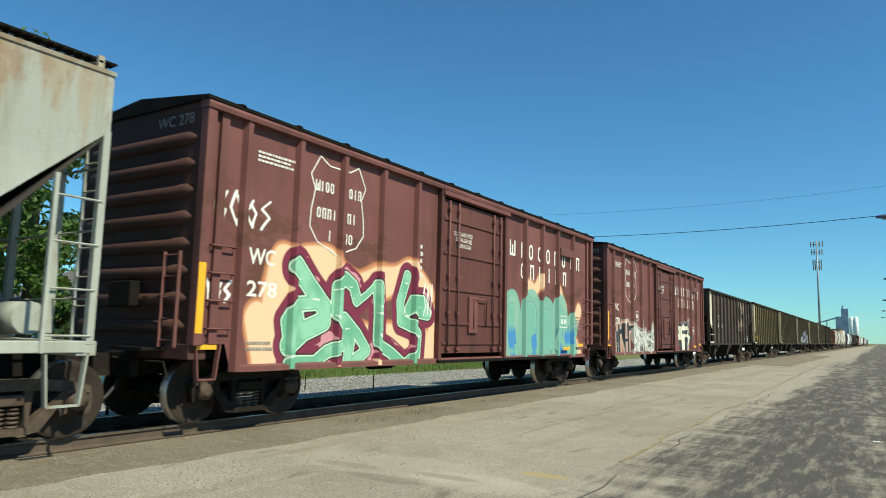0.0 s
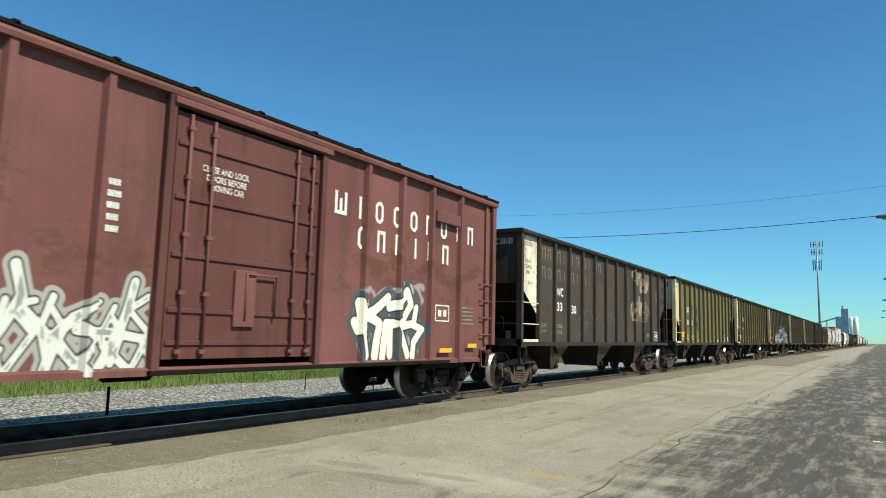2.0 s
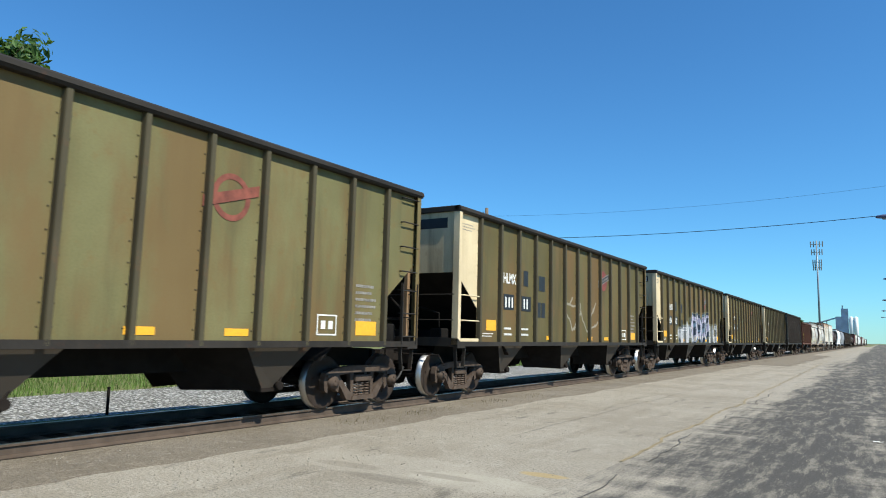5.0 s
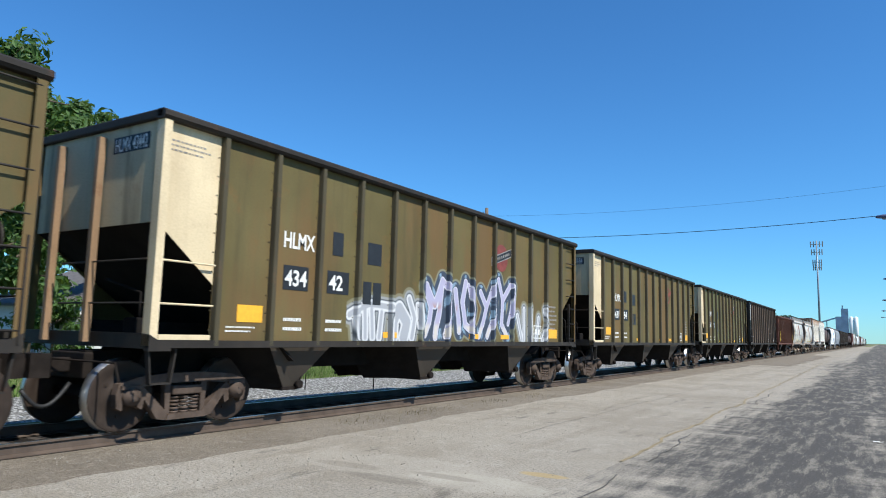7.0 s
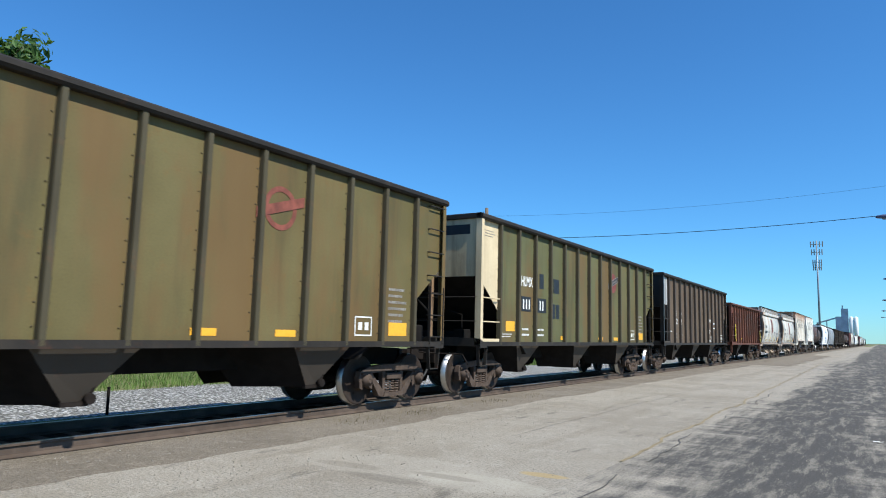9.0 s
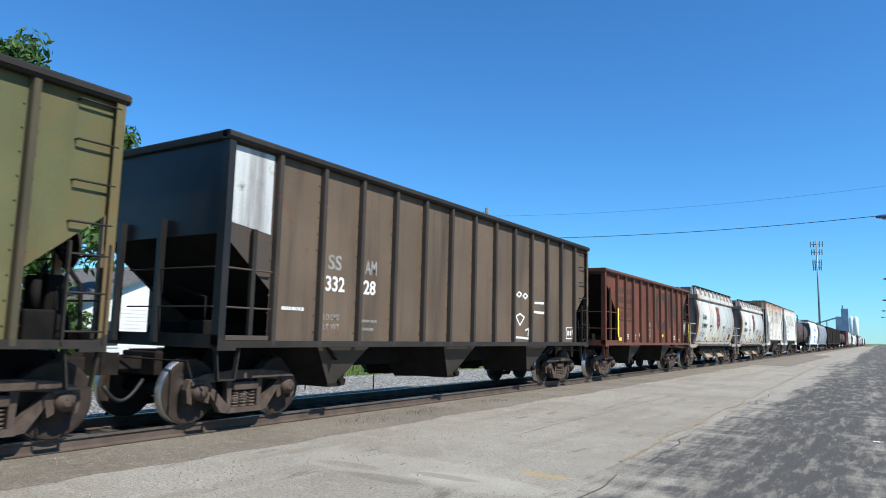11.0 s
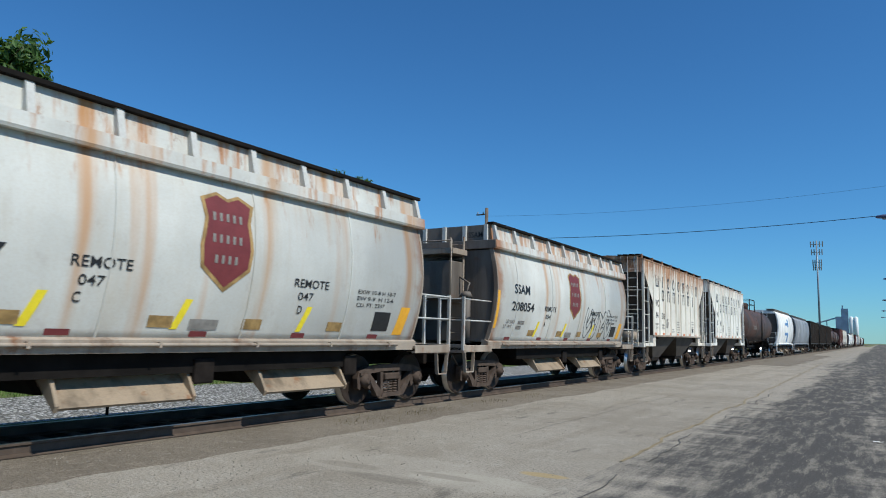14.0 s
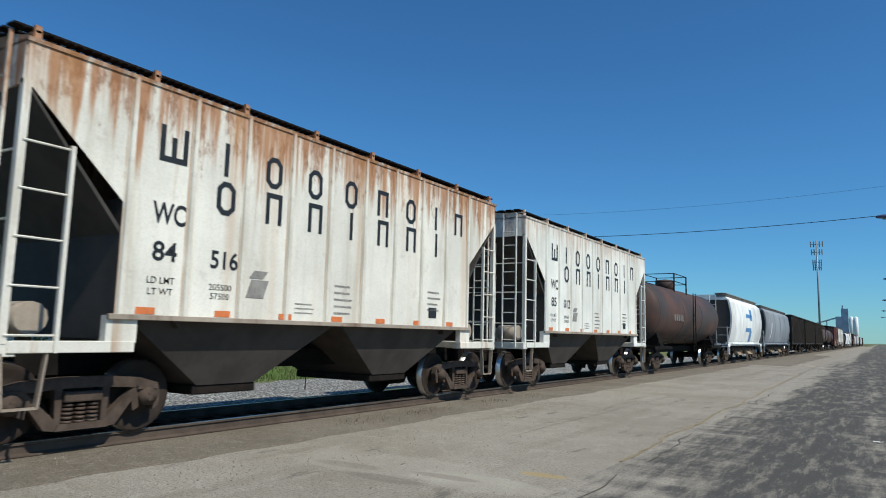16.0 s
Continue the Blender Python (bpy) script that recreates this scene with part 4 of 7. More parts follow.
    for y0 in (6.62, 7.02, 8.72, 9.08):
        b = fresh()
        rod(b, (1.60, y0, 1.02), (1.60, y0, top - 0.32), 0.022, 8)
        for z in (1.1, 1.9, 2.7, 3.5, 4.2):
            box(b, 1.54, 1.625, y0 - 0.05, y0 + 0.05, z - 0.03, z + 0.03)
        part("locking_rod", b, trim_mat, d, "dark door locking rod")
    b = fresh()
    pipe(b, [(1.60, 7.75, 1.55), (1.62, 7.75, 2.25), (1.62, 8.35, 2.25), (1.60, 8.35, 1.6)], 0.02, 6)
    box(b, 1.545, 1.60, 7.55, 7.95, 1.45, 2.3, 0.015)
    part("door_gear", b, trim_mat, d, "door crank mechanism")
    part("door_rail", box(fresh(), 1.53, 1.68, 6.2, length - 2.2, 0.80, 0.86, 0.01), UNDER, car, "lower door rail")
    b = fresh()
    box(b, 1.50, 1.66, 6.3, 9.5, top - 0.24, top - 0.14, 0.01)
    part("door_rail", b, trim_mat, car)
    part("rail_box", box(fresh(), 1.51, 1.62, 12.95, 13.95, 3.85, 4.1, 0.02), trim_mat, car)
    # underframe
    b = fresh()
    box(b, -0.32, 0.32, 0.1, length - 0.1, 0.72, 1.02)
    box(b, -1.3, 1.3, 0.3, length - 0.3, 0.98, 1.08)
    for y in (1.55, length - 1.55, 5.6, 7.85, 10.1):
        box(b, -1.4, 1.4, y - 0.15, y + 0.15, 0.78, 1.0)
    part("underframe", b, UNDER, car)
    b = fresh()
    rod(b, (-1.0, 7.2, 0.7), (-1.0, 8.0, 0.7), 0.19, 12)
    part("air_tank", b, UNDER, car)
    for y in (1.55, length - 1.55):
        truck(car, y, STEEL)
    couplers(car, length)
    return stand_on_track(car, u)


# ---------- open hopper ----------
def open_hopper(label, mats, u, length=14.85, top=4.335, low=1.2, bay=1.02, cut=(2.85, 2.05), step=1.057, first=1.08, posts=13, chutes=(2.95, 7.0, 11.2), rivets=True, end_ext=0.0, plate=None, frame_mat=None, wheel_in=1.05, stile=0.0, post_mat=None):
    side, bayp, trim, end, chute_mat, end_post, rib = mats
    car = thing("hopper_car", label, "hopper car", "cars of the train")
    part("side_sheet", slab(fresh(), [(bay, low), (length - bay, low), (length - bay, top), (bay, top)], 1.49, 1.50), side, car)
    part("side_sheet", box(fresh(), -1.50, -1.49, bay, length - bay, low, top), side, car)
    # the plates over the open end bays, cut along the slope of the end sheets
    part("corner_plate", slab(fresh(), [(0.03, cut[0]), (bay, cut[1]), (bay, top), (0.03, top)], 1.492, 1.502), bayp, car, "pale corner plate" if bayp is not side else "")
    part("corner_plate", slab(fresh(), [(length - bay, cut[1]), (length - 0.03, cut[0]), (length - 0.03, top), (length - bay, top)], 1.492, 1.502), side, car)
    b = slab(fresh(), [(0.03, cut[0]), (bay, cut[1]), (bay, top), (0.03, top)], -1.502, -1.492)
    slab(b, [(length - bay, cut[1]), (length - 0.03, cut[0]), (length - 0.03, top), (length - bay, top)], -1.502, -1.492)
    part("corner_plate", b, side, car)
    b = slab(fresh(), [(1.499, -0.055), (1.585, -0.045), (1.60, -0.035), (1.60, 0.035), (1.585, 0.045), (1.499, 0.055)], low - 0.02, top - 0.06, 'z')
    if rivets:
        z = low + 0.2
        while z < top - 0.25:
            for y in (-0.085, 0.085):
                lathe(b, [(1.499, 0.014), (1.512, 0.010), (1.516, 0.003)], 6, (0, y, z), 'x')
            z += 0.28
    post = mesh_of("side_post", b, rib)
    far_post = mesh_of("side_post", box(fresh(), -1.6, -1.499, -0.045, 0.045, low, top - 0.06), side)
    for i in range(posts):
        part("side_post", post, None, car, at=pose(0, first + i * step, 0))
        part("side_post", far_post, None, car, at=pose(0, first + i * step, 0))
    for s in (1, -1):
        part("top_chord", slab(fresh(), [(s * 1.47, top - 0.10), (s * 1.61, top - 0.10), (s * 1.645, top - 0.06), (s * 1.645, top), (s * 1.60, top + 0.035), (s * 1.47, top + 0.035)], -0.04, length + 0.04, 'y'), trim, car, "dark top rail")
        part("side_sill", slab(fresh(), [(s * 1.50, low - 0.05), (s * 1.60, low - 0.05), (s * 1.60, low + 0.055), (s * 1.586, low + 0.055), (s * 1.586, low - 0.03), (s * 1.50, low - 0.03)], 0.0, length, 'y'), trim, car)
    for y, s in ((0.0, 1), (length, -1)):
        corner = (post_mat or bayp) if s > 0 else side
        part("corner_post", slab(fresh(), [(1.44, y), (1.60, y), (1.60, y + s * 0.12), (1.585, y + s * 0.12), (1.585, y + s * 0.014), (1.44, y + s * 0.014)], low - 0.02, top - 0.04, 'z'), corner, car)
        part("corner_post", box(fresh(), -1.6, -1.5, min(y, y + s * 0.12), max(y, y + s * 0.12), low, top - 0.04), side, car)
        part("top_chord", box(fresh(), -1.6, 1.6, min(y - s * 0.04, y + s * 0.12), max(y - s * 0.04, y + s * 0.12), top - 0.09, top + 0.04, 0.02), trim, car)
        # upright end sheet above, slope sheet below
        part("end_sheet", box(fresh(), -1.49, 1.49, min(y + s * 0.03, y + s * 0.045), max(y + s * 0.03, y + s * 0.045), cut[0] - 0.02, top - 0.05), end, car, "grimy end sheet")
        z0, z1 = cut[0], max(0.92, cut[0] - (cut[0] - cut[1]) / (bay - 0.03) * 2.7)
        # The slope sheet takes the near black that holds the bay's shade.
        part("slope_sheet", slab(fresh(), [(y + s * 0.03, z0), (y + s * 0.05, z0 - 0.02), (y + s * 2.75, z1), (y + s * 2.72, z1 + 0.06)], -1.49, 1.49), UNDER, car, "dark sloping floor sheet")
        for x in (-0.85, 0.2):
            part("end_post", slab(fresh(), [(x - 0.045, y - s * 0.0), (x + 0.045, y - s * 0.0), (x + 0.045, y - s * 0.10), (x - 0.045, y - s * 0.10)], low, top - 0.2 if end_ext == 0 else low + end_ext, 'z'), end_post, car)
        part("end_sill", slab(fresh(), [(-1.5, y + s * 0.0), (1.5, y + s * 0.0), (1.5, y + s * 0.16), (-1.5, y + s * 0.16)], low - 0.06, low + 0.14, 'z'), trim, car)
        part("end_floor", box(fresh(), -1.4, 1.4, min(y + s * 0.1, y + s * 1.6), max(y + s * 0.1, y + s * 1.6), low - 0.06, low - 0.02), UNDER, car)
        b = fresh()
        slab(b, [(y + s * 0.0, low + 0.13), (y + s * 0.34, low - 0.06), (y + s * 0.34, low - 0.09), (y + s * 0.0, low - 0.09)], 1.50, 1.603)
        part("jacking_pad", b, trim, car)
        ys = (0.06, bay - 0.04) if s > 0 else (length - bay + 0.1, length - 0.06)
        if s > 0:
            b = fresh()
            for z in (1.74, 2.32):
                rod(b, (1.585, ys[0], z), (1.585, ys[1], z), 0.016, 6)
            part("hand_rail", b, bayp, car)
            part("bay_sill", box(fresh(), 1.503, 1.604, 0.13, bay - 0.06, low + 0.058, low + 0.13, 0.006), bayp, car)
            if stile:
                part("ladder_stile", box(fresh(), 1.53, 1.60, 0.56, 0.64, low, stile, 0.008), trim, car)
        else:
            ladder(car, 1.5, length - 0.56, length - 0.06, [top - 0.18 - 0.5 * i for i in range(int((top - 2.6) / 0.5) + 1)], trim)
            ladder(car, 1.5, length - 0.56, length - 0.06, [low + 0.15 + 0.46 * i for i in range(3)], trim, stiles=True)
        b = fresh()
        for z in (1.74, 2.32):
            rod(b, (-0.55, y - s * 0.05, z), (1.5, y - s * 0.05, z), 0.014, 6)
        part("end_rail", b, trim, car)
        sill_step(car, 0.05 if s > 0 else length - 0.47, low - 0.06, trim, drop=0.46)
        # brake gear seen in the open bay
        b = fresh()
        box(b, 0.75, 1.05, min(y + s * 0.15, y + s * 0.5), max(y + s * 0.15, y + s * 0.5), 1.25, 1.55, 0.03)
        rod(b, (-0.2, y + s * 0.2, 1.35), (-0.2, y + s * 1.0, 1.35), 0.17, 10)
        pipe(b, [(0.9, y + s * 0.3, 1.5), (0.9, y + s * 0.3, 1.9), (0.2, y + s * 0.2, 2.1)], 0.02, 6)
        part("brake_cylinder", b, UNDER, car)
        if s < 0:
            b = box(fresh(), 0.35, 0.9, y - 0.42, y - 0.2, low - 0.02, low + 0.85, 0.02)
            box(b, 1.0, 1.4, y - 0.9, y - 0.5, low - 0.02, low + 0.4, 0.03)
            rod(b, (1.2, y - 0.7, low + 0.4), (1.2, y - 0.7, low + 0.75), 0.06, 8)
            pipe(b, [(1.2, y - 0.7, low + 0.7), (1.0, y - 0.5, low + 0.95), (0.6, y - 0.3, low + 0.8)], 0.025, 6)
            pipe(b, [(1.35, y - 0.2, low), (1.35, y - 0.25, low + 0.7), (0.8, y - 0.3, low + 1.2), (0.2, y - 0.3, low + 1.1)], 0.03, 6)
            part("brake_gear", b, UNDER, car, "dark brake valve and reservoir")
            b = lathe(fresh(), [(-0.02, 0.24), (-0.025, 0.27), (0.0, 0.285), (0.025, 0.27), (0.02, 0.24)], 20, (0.35, y + 0.12, low + 1.25), 'y')
            for i in range(4):
                a = i * math.pi / 2 + 0.4
                rod(b, (0.35, y + 0.12, low + 1.25), (0.35 + 0.25 * math.cos(a), y + 0.12, low + 1.25 + 0.25 * math.sin(a)), 0.014, 6)
            rod(b, (0.35, y - 0.02, low + 1.25), (0.35, y + 0.14, low + 1.25), 0.04, 8)
            part("brake_wheel", b, trim, car, "dark spoked hand brake wheel")
    # discharge chutes: two slopes that meet at a gate
    for yc in chutes:
        for s in (1, -1):
            b = fresh()
            rim = [(yc - 0.72, low - 0.03), (yc + 0.72, low - 0.03), (yc + 0.12, 0.50), (yc - 0.12, 0.46)]
            outer, inner = [], []
            for i, (y, z) in enumerate(rim):
                outer.append(b.verts.new((s * (1.46 if i < 2 else 1.2), y, z)))
                inner.append(b.verts.new((s * 0.35, y - (0.9 if i in (0, 3) else 0), z)))
            fs = [b.faces.new(outer), b.faces.new(inner[::-1])]
            for i in range(4):
                fs.append(b.faces.new((outer[i], outer[(i + 1) % 4], inner[(i + 1) % 4], inner[i])))
            bmesh.ops.recalc_face_normals(b, faces=fs)
            # All faces but the outer one go near black, shade put in as colour.
            for f in fs[1:]:
                f.material_index = 1
            c = part("chute", b, [chute_mat, UNDER], car, "dusty discharge chute with shade-black inner faces")
            g = fresh()
            box(g, min(s * 0.5, s * 1.22), max(s * 0.5, s * 1.22), yc - 0.16, yc + 0.2, 0.43, 0.49)
            rod(g, (s * 1.2, yc + 0.18, 0.52), (s * 1.3, yc + 0.18, 0.52), 0.07, 8)
            rod(g, (s * 1.25, yc + 0.18, 0.52), (s * 1.25, yc + 0.25, 0.72), 0.02, 6)
            part("gate_lock", g, STEEL, c)
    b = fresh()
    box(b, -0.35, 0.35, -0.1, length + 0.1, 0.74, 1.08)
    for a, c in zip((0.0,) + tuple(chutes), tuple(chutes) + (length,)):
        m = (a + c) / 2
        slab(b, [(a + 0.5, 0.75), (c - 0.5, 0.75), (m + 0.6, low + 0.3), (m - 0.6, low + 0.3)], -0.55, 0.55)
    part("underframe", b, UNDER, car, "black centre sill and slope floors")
    for y in (wheel_in, length - wheel_in):
        truck(car, y, frame_mat)
    couplers(car, length, 0.02)
    return stand_on_track(car, u)


# ---------- covered hopper with flat ribbed sides ----------
def covered_hopper(label, mats, u, length=11.35, top=4.70, low=1.56, bay=1.32, cut=(4.2, 3.0), step=0.957, posts=10, truck_in=(1.3, 0.75), walk_mat=None):
    side, trim, dark = mats
    car = thing("covered_hopper", label, "hopper car", "cars of the train")
    L = length
    out = [(bay, low), (L - bay, low), (L - bay, cut[1]), (L - 0.02, cut[0]), (L - 0.02, top), (0.02, top), (0.02, cut[0]), (bay, cut[1])]
    part("side_sheet", slab(fresh(), out, 1.525, 1.54), side, car)
    part("side_sheet", slab(fresh(), out, -1.54, -1.525), side, car)
    b = slab(fresh(), [(1.539, -0.045), (1.575, -0.03), (1.575, 0.03), (1.539, 0.045)], low + 0.02, top - 0.03, 'z')
    post = mesh_of("side_post", b, side)
    for i in range(posts):
        part("side_post", post, None, car, at=pose(0, bay + 0.06 + i * step, 0))
    part("side_sill", box(fresh(), 1.53, 1.60, bay - 0.1, L - bay + 0.1, low - 0.05, low + 0.02, 0.008), trim, car)
    part("side_sill", box(fresh(), -1.60, -1.53, bay - 0.1, L - bay + 0.1, low - 0.05, low + 0.02, 0.008), trim, car)
    part("roof", slab(fresh(), [(-1.56, top - 0.05), (1.56, top - 0.05), (1.57, top), (1.2, top + 0.10), (0, top + 0.18), (-1.2, top + 0.10), (-1.57, top)], 0.0, L, 'y'), side, car)
    for y, s in ((0, 1), (L, -1)):
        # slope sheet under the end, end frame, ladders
        part("slope_sheet", slab(fresh(), [(y + s * 0.03, cut[0]), (y + s * 0.03, cut[0] - 0.05), (y + s * 2.3, low - 0.15), (y + s * 2.3, low - 0.05)], -1.52, 1.52), dark, car, "sloping end sheet with its shade in the paint")
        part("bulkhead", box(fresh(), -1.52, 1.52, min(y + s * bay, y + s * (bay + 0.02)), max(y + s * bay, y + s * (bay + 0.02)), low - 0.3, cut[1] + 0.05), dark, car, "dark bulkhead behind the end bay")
        part("end_sheet", box(fresh(), -1.52, 1.52, min(y + s * 0.0, y + s * 0.03), max(y + s * 0.0, y + s * 0.03), cut[0] - 0.05, top - 0.02), side, car)
        for x in (1.50, 0.55, -0.55, -1.50):
            part("end_post", box(fresh(), x - 0.045, x + 0.045, min(y, y + s * 0.09), max(y, y + s * 0.09), 1.2, cut[0] if abs(x) > 1 else cut[0] - 0.2), side, car)
        part("end_sill", box(fresh(), -1.54, 1.54, min(y - s * 0.05, y + s * 0.2), max(y - s * 0.05, y + s * 0.2), 1.06, 1.24, 0.015), side, car)
        b = box(fresh(), 1.42, 1.56, min(y + s * 0.1, y + s * (bay + 0.3)), max(y + s * 0.1, y + s * (bay + 0.3)), 1.10, 1.24, 0.01)
        slab(b, [(y + s * (bay - 0.1), 1.22), (y + s * (bay + 0.32), 1.22), (y + s * (bay + 0.32), low), (y + s * (bay - 0.1), low)], 1.43, 1.55)
        part("bolster_web", b, side, car)
        ya = y + s * 0.62
        stile = part("ladder_stile", box(fresh(), 1.52, 1.58, ya - 0.025, ya + 0.025, 1.1, cut[0] - 0.65), side, car)
        rung = mesh_of("rung", rod(fresh(), (1.55, y + s * 0.05, 0), (1.55, ya, 0), 0.015, 6), side)
        for i in range(5):
            z = 1.3 + i * 0.55
            if z < cut[0] - 0.6:
                part("rung", rung, None, stile, at=pose(0, 0, z))
        b = fresh()
        for z in (1.75, 2.6, 3.4):
            rod(b, (-1.5, y + s * 0.03, z), (1.5, y + s * 0.03, z), 0.015, 6)
        for x in (0.9, 1.3):
            box(b, x - 0.015, x + 0.015, min(y - s * 0.06, y - s * 0.1), max(y - s * 0.06, y - s * 0.1), 1.1, top + 0.1)
        for i in range(9):
            rod(b, (0.9, y - s * 0.08, 1.3 + i * 0.37), (1.3, y - s * 0.08, 1.3 + i * 0.37), 0.013, 6)
        part("end_ladder", b, side, car)
        b = fresh()
        rod(b, (0.5, y + s * 0.55, 1.5), (1.1, y + s * 0.55, 1.5), 0.2, 12)
        box(b, 0.2, 0.5, y + s * 0.55 - 0.15, y + s * 0.55 + 0.15, 1.25, 1.6, 0.02)
        part("brake_cylinder", b, trim, car, "pale brake cylinder")
        sill_step(car, (0.05 if s > 0 else L - 0.55), 1.1, trim, 1.5, 0.5, 0.62)
    # roof walk on brackets
    b = fresh()
    for x in (0.55, 0.8, 1.05, 1.3):
        box(b, x - 0.09, x + 0.09, -0.1, L + 0.1, top + 0.16, top + 0.185)
    i = 0
    while i * 0.12 < L:
        box(b, 0.45, 1.4, i * 0.12, i * 0.12 + 0.03, top + 0.14, top + 0.162)
        i += 1
    part("roof_walk", b, walk_mat or UNDER, car, "steel grating roof walk")
    br = mesh_of("walk_bracket", box(box(fresh(), 1.40, 1.45, -0.04, 0.04, top + 0.0, top + 0.2), 0.4, 1.45, -0.03, 0.03, top + 0.11, top + 0.14), side)
    for i in range(8):
        part("walk_bracket", br, None, car, at=pose(0, 0.15 + i * (L - 0.3) / 7, 0))
    # hoppers below
    for k2 in (0, 1):
        a, c = (bay + 0.25, L / 2 - 0.08) if k2 == 0 else (L / 2 + 0.08, L - bay - 0.25)
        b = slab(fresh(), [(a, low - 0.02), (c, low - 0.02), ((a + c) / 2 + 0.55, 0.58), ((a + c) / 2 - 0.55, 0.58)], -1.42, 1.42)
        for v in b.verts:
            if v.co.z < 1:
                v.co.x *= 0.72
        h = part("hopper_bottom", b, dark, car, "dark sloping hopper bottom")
        part("outlet_gate", box(fresh(), -1.0, 1.0, (a + c) / 2 - 0.6, (a + c) / 2 + 0.6, 0.44, 0.58, 0.02), STEEL, h)
    part("underframe", box(fresh(), -0.3, 0.3, -0.1, L + 0.1, 0.76, 1.08), UNDER, car)
    for y in (truck_in[0], L - truck_in[1]):
        truck(car, y)
    couplers(car, L, 0.04)
    return stand_on_track(car, u)


# ---------- covered hopper with bulging sides ----------
def round_hopper(label, mats, u, length=10.3, band=True, low=1.25, eave=3.62, top=4.24, bulge=1.60, truck_in=0.25, deck=1.35, box_end="box"):
    side, trim, dark = mats
    car = thing("covered_hopper", label, "hopper car", "cars of the train")
    L = length
    prof = []
    for i in range(19):
        f = i / 18
        z = low + (eave - low) * f
        prof.append((body_x(z, low, eave, bulge), z))
    outline = prof + [(-x, z) for x, z in prof[::-1]]
    b = slab(fresh(), outline, 0.0, L, 'y')
    for f in b.faces:
        f.smooth = len(f.verts) == 4
        # The flat ends take the darker paint that holds their shade.
        if len(f.verts) > 4:
            f.material_index = 1
    part("body", b, [side, dark], car, "curved steel side")
    n = 9
    for i in (1, 3, 5, 7):
        y = L * i / n
        seam = [(x + 0.012, z) for x, z in prof] + [(x - 0.03, z) for x, z in prof[::-1]]
        part("weld_seam", slab(fresh(), seam, y - 0.012, y + 0.012, 'y'), side, car)
    if band:
        part("roof_band", slab(fresh(), [(1.38, eave - 0.02), (1.56, eave - 0.02), (1.58, eave + 0.02), (1.56, eave + 0.2), (1.38, eave + 0.2)], -0.06, L + 0.06, 'y'), side, car, "rust-streaked white roof band")
        part("coaming", slab(fresh(), [(1.36, eave + 0.2), (1.42, eave + 0.2), (1.36, top), (1.30, top)], 0.0, L, 'y'), side, car, "rusty raised hatch coaming")
        part("roof_edge", box(fresh(), 1.28, 1.46, -0.03, L + 0.03, top - 0.02, top + 0.045, 0.008), UNDER, car)
        post = mesh_of("coaming_post", slab(fresh(), [(1.36, eave + 0.18), (1.55, eave + 0.18), (1.43, top), (1.34, top)], -0.05, 0.05, 'y'), PALE_STEEL)
        for i in range(10):
            part("coaming_post", post, None, car, at=pose(0, 0.1 + i * (L - 0.2) / 9, 0))
        part("roof", box(fresh(), -1.4, 1.36, 0.0, L, eave - 0.05, top - 0.03), dark, car)
        part("roof_band", box(fresh(), -1.56, -1.36, 0, L, eave - 0.02, top), side, car)
    else:
        part("roof", slab(fresh(), [(-1.44, eave - 0.02), (1.44, eave - 0.02), (1.2, eave + 0.22), (0.5, eave + 0.34), (-0.5, eave + 0.34), (-1.2, eave + 0.22)], 0.0, L, 'y'), side, car)
        b = fresh()
        box(b, 0.55, 1.25, -0.1, L + 0.1, eave + 0.42, eave + 0.45)
        i = 0
        while i * 0.9 < L:
            box(b, 0.6, 1.28, i * 0.9, i * 0.9 + 0.05, eave + 0.2, eave + 0.43)
            i += 1
        part("roof_walk", b, FADED, car, "pale steel roof walk")
    part("side_sill", slab(fresh(), [(1.2, low - 0.17), (1.38, low - 0.17), (1.40, low), (1.3, low + 0.05), (1.2, low + 0.05)], -0.1, L + 0.1, 'y'), trim, car, "rusty side sill")
    part("side_sill", box(fresh(), -1.38, -1.2, -0.1, L + 0.1, low - 0.17, low + 0.05), trim, car)
    for y, s in ((0, 1), (L, -1)):
        e = y - s * deck
        part("end_rim", slab(fresh(), [(x + 0.006, z) for x, z in prof] + [(x - 0.1, z) for x, z in prof[::-1]], min(y - s * 0.02, y + s * 0.035), max(y - s * 0.02, y + s * 0.035), 'y'), trim, car, "rusted edge of the curved side")
        part("end_deck", box(fresh(), -1.45, 1.45, min(e, y), max(e, y), low - 0.2, low - 0.14), UNDER, car)
        part("end_sill", box(fresh(), -1.45, 1.45, min(e, e + s * 0.1), max(e, e + s * 0.1), low - 0.26, low - 0.06, 0.01), trim, car)
        part("deck_edge", box(fresh(), 1.36, 1.46, min(e, y), max(e, y), low - 0.24, low - 0.08, 0.01), trim, car)
        b = fresh()
        for x in (1.42, 0.75):
            box(b, x - 0.03, x + 0.03, e - 0.03, e + 0.03, low - 0.2, low + 1.05)
        for z in (low + 0.5, low + 1.0):
            rod(b, (0.75, e, z), (1.42, e, z), 0.018, 6)
            rod(b, (1.42, e, z), (1.42, y - s * 0.02, z), 0.018, 6)
        part("hand_rail", b, PALE_STEEL, car, "pale steel hand rail")
        b = fresh()
        for x in (0.25, 0.65):
            box(b, x - 0.015, x + 0.015, y - s * 0.12 - 0.03, y - s * 0.12 + 0.03, low, eave + 0.3)
        for i in range(7):
            rod(b, (0.25, y - s * 0.12, low + 0.2 + i * 0.38), (0.65, y - s * 0.12, low + 0.2 + i * 0.38), 0.013, 6)
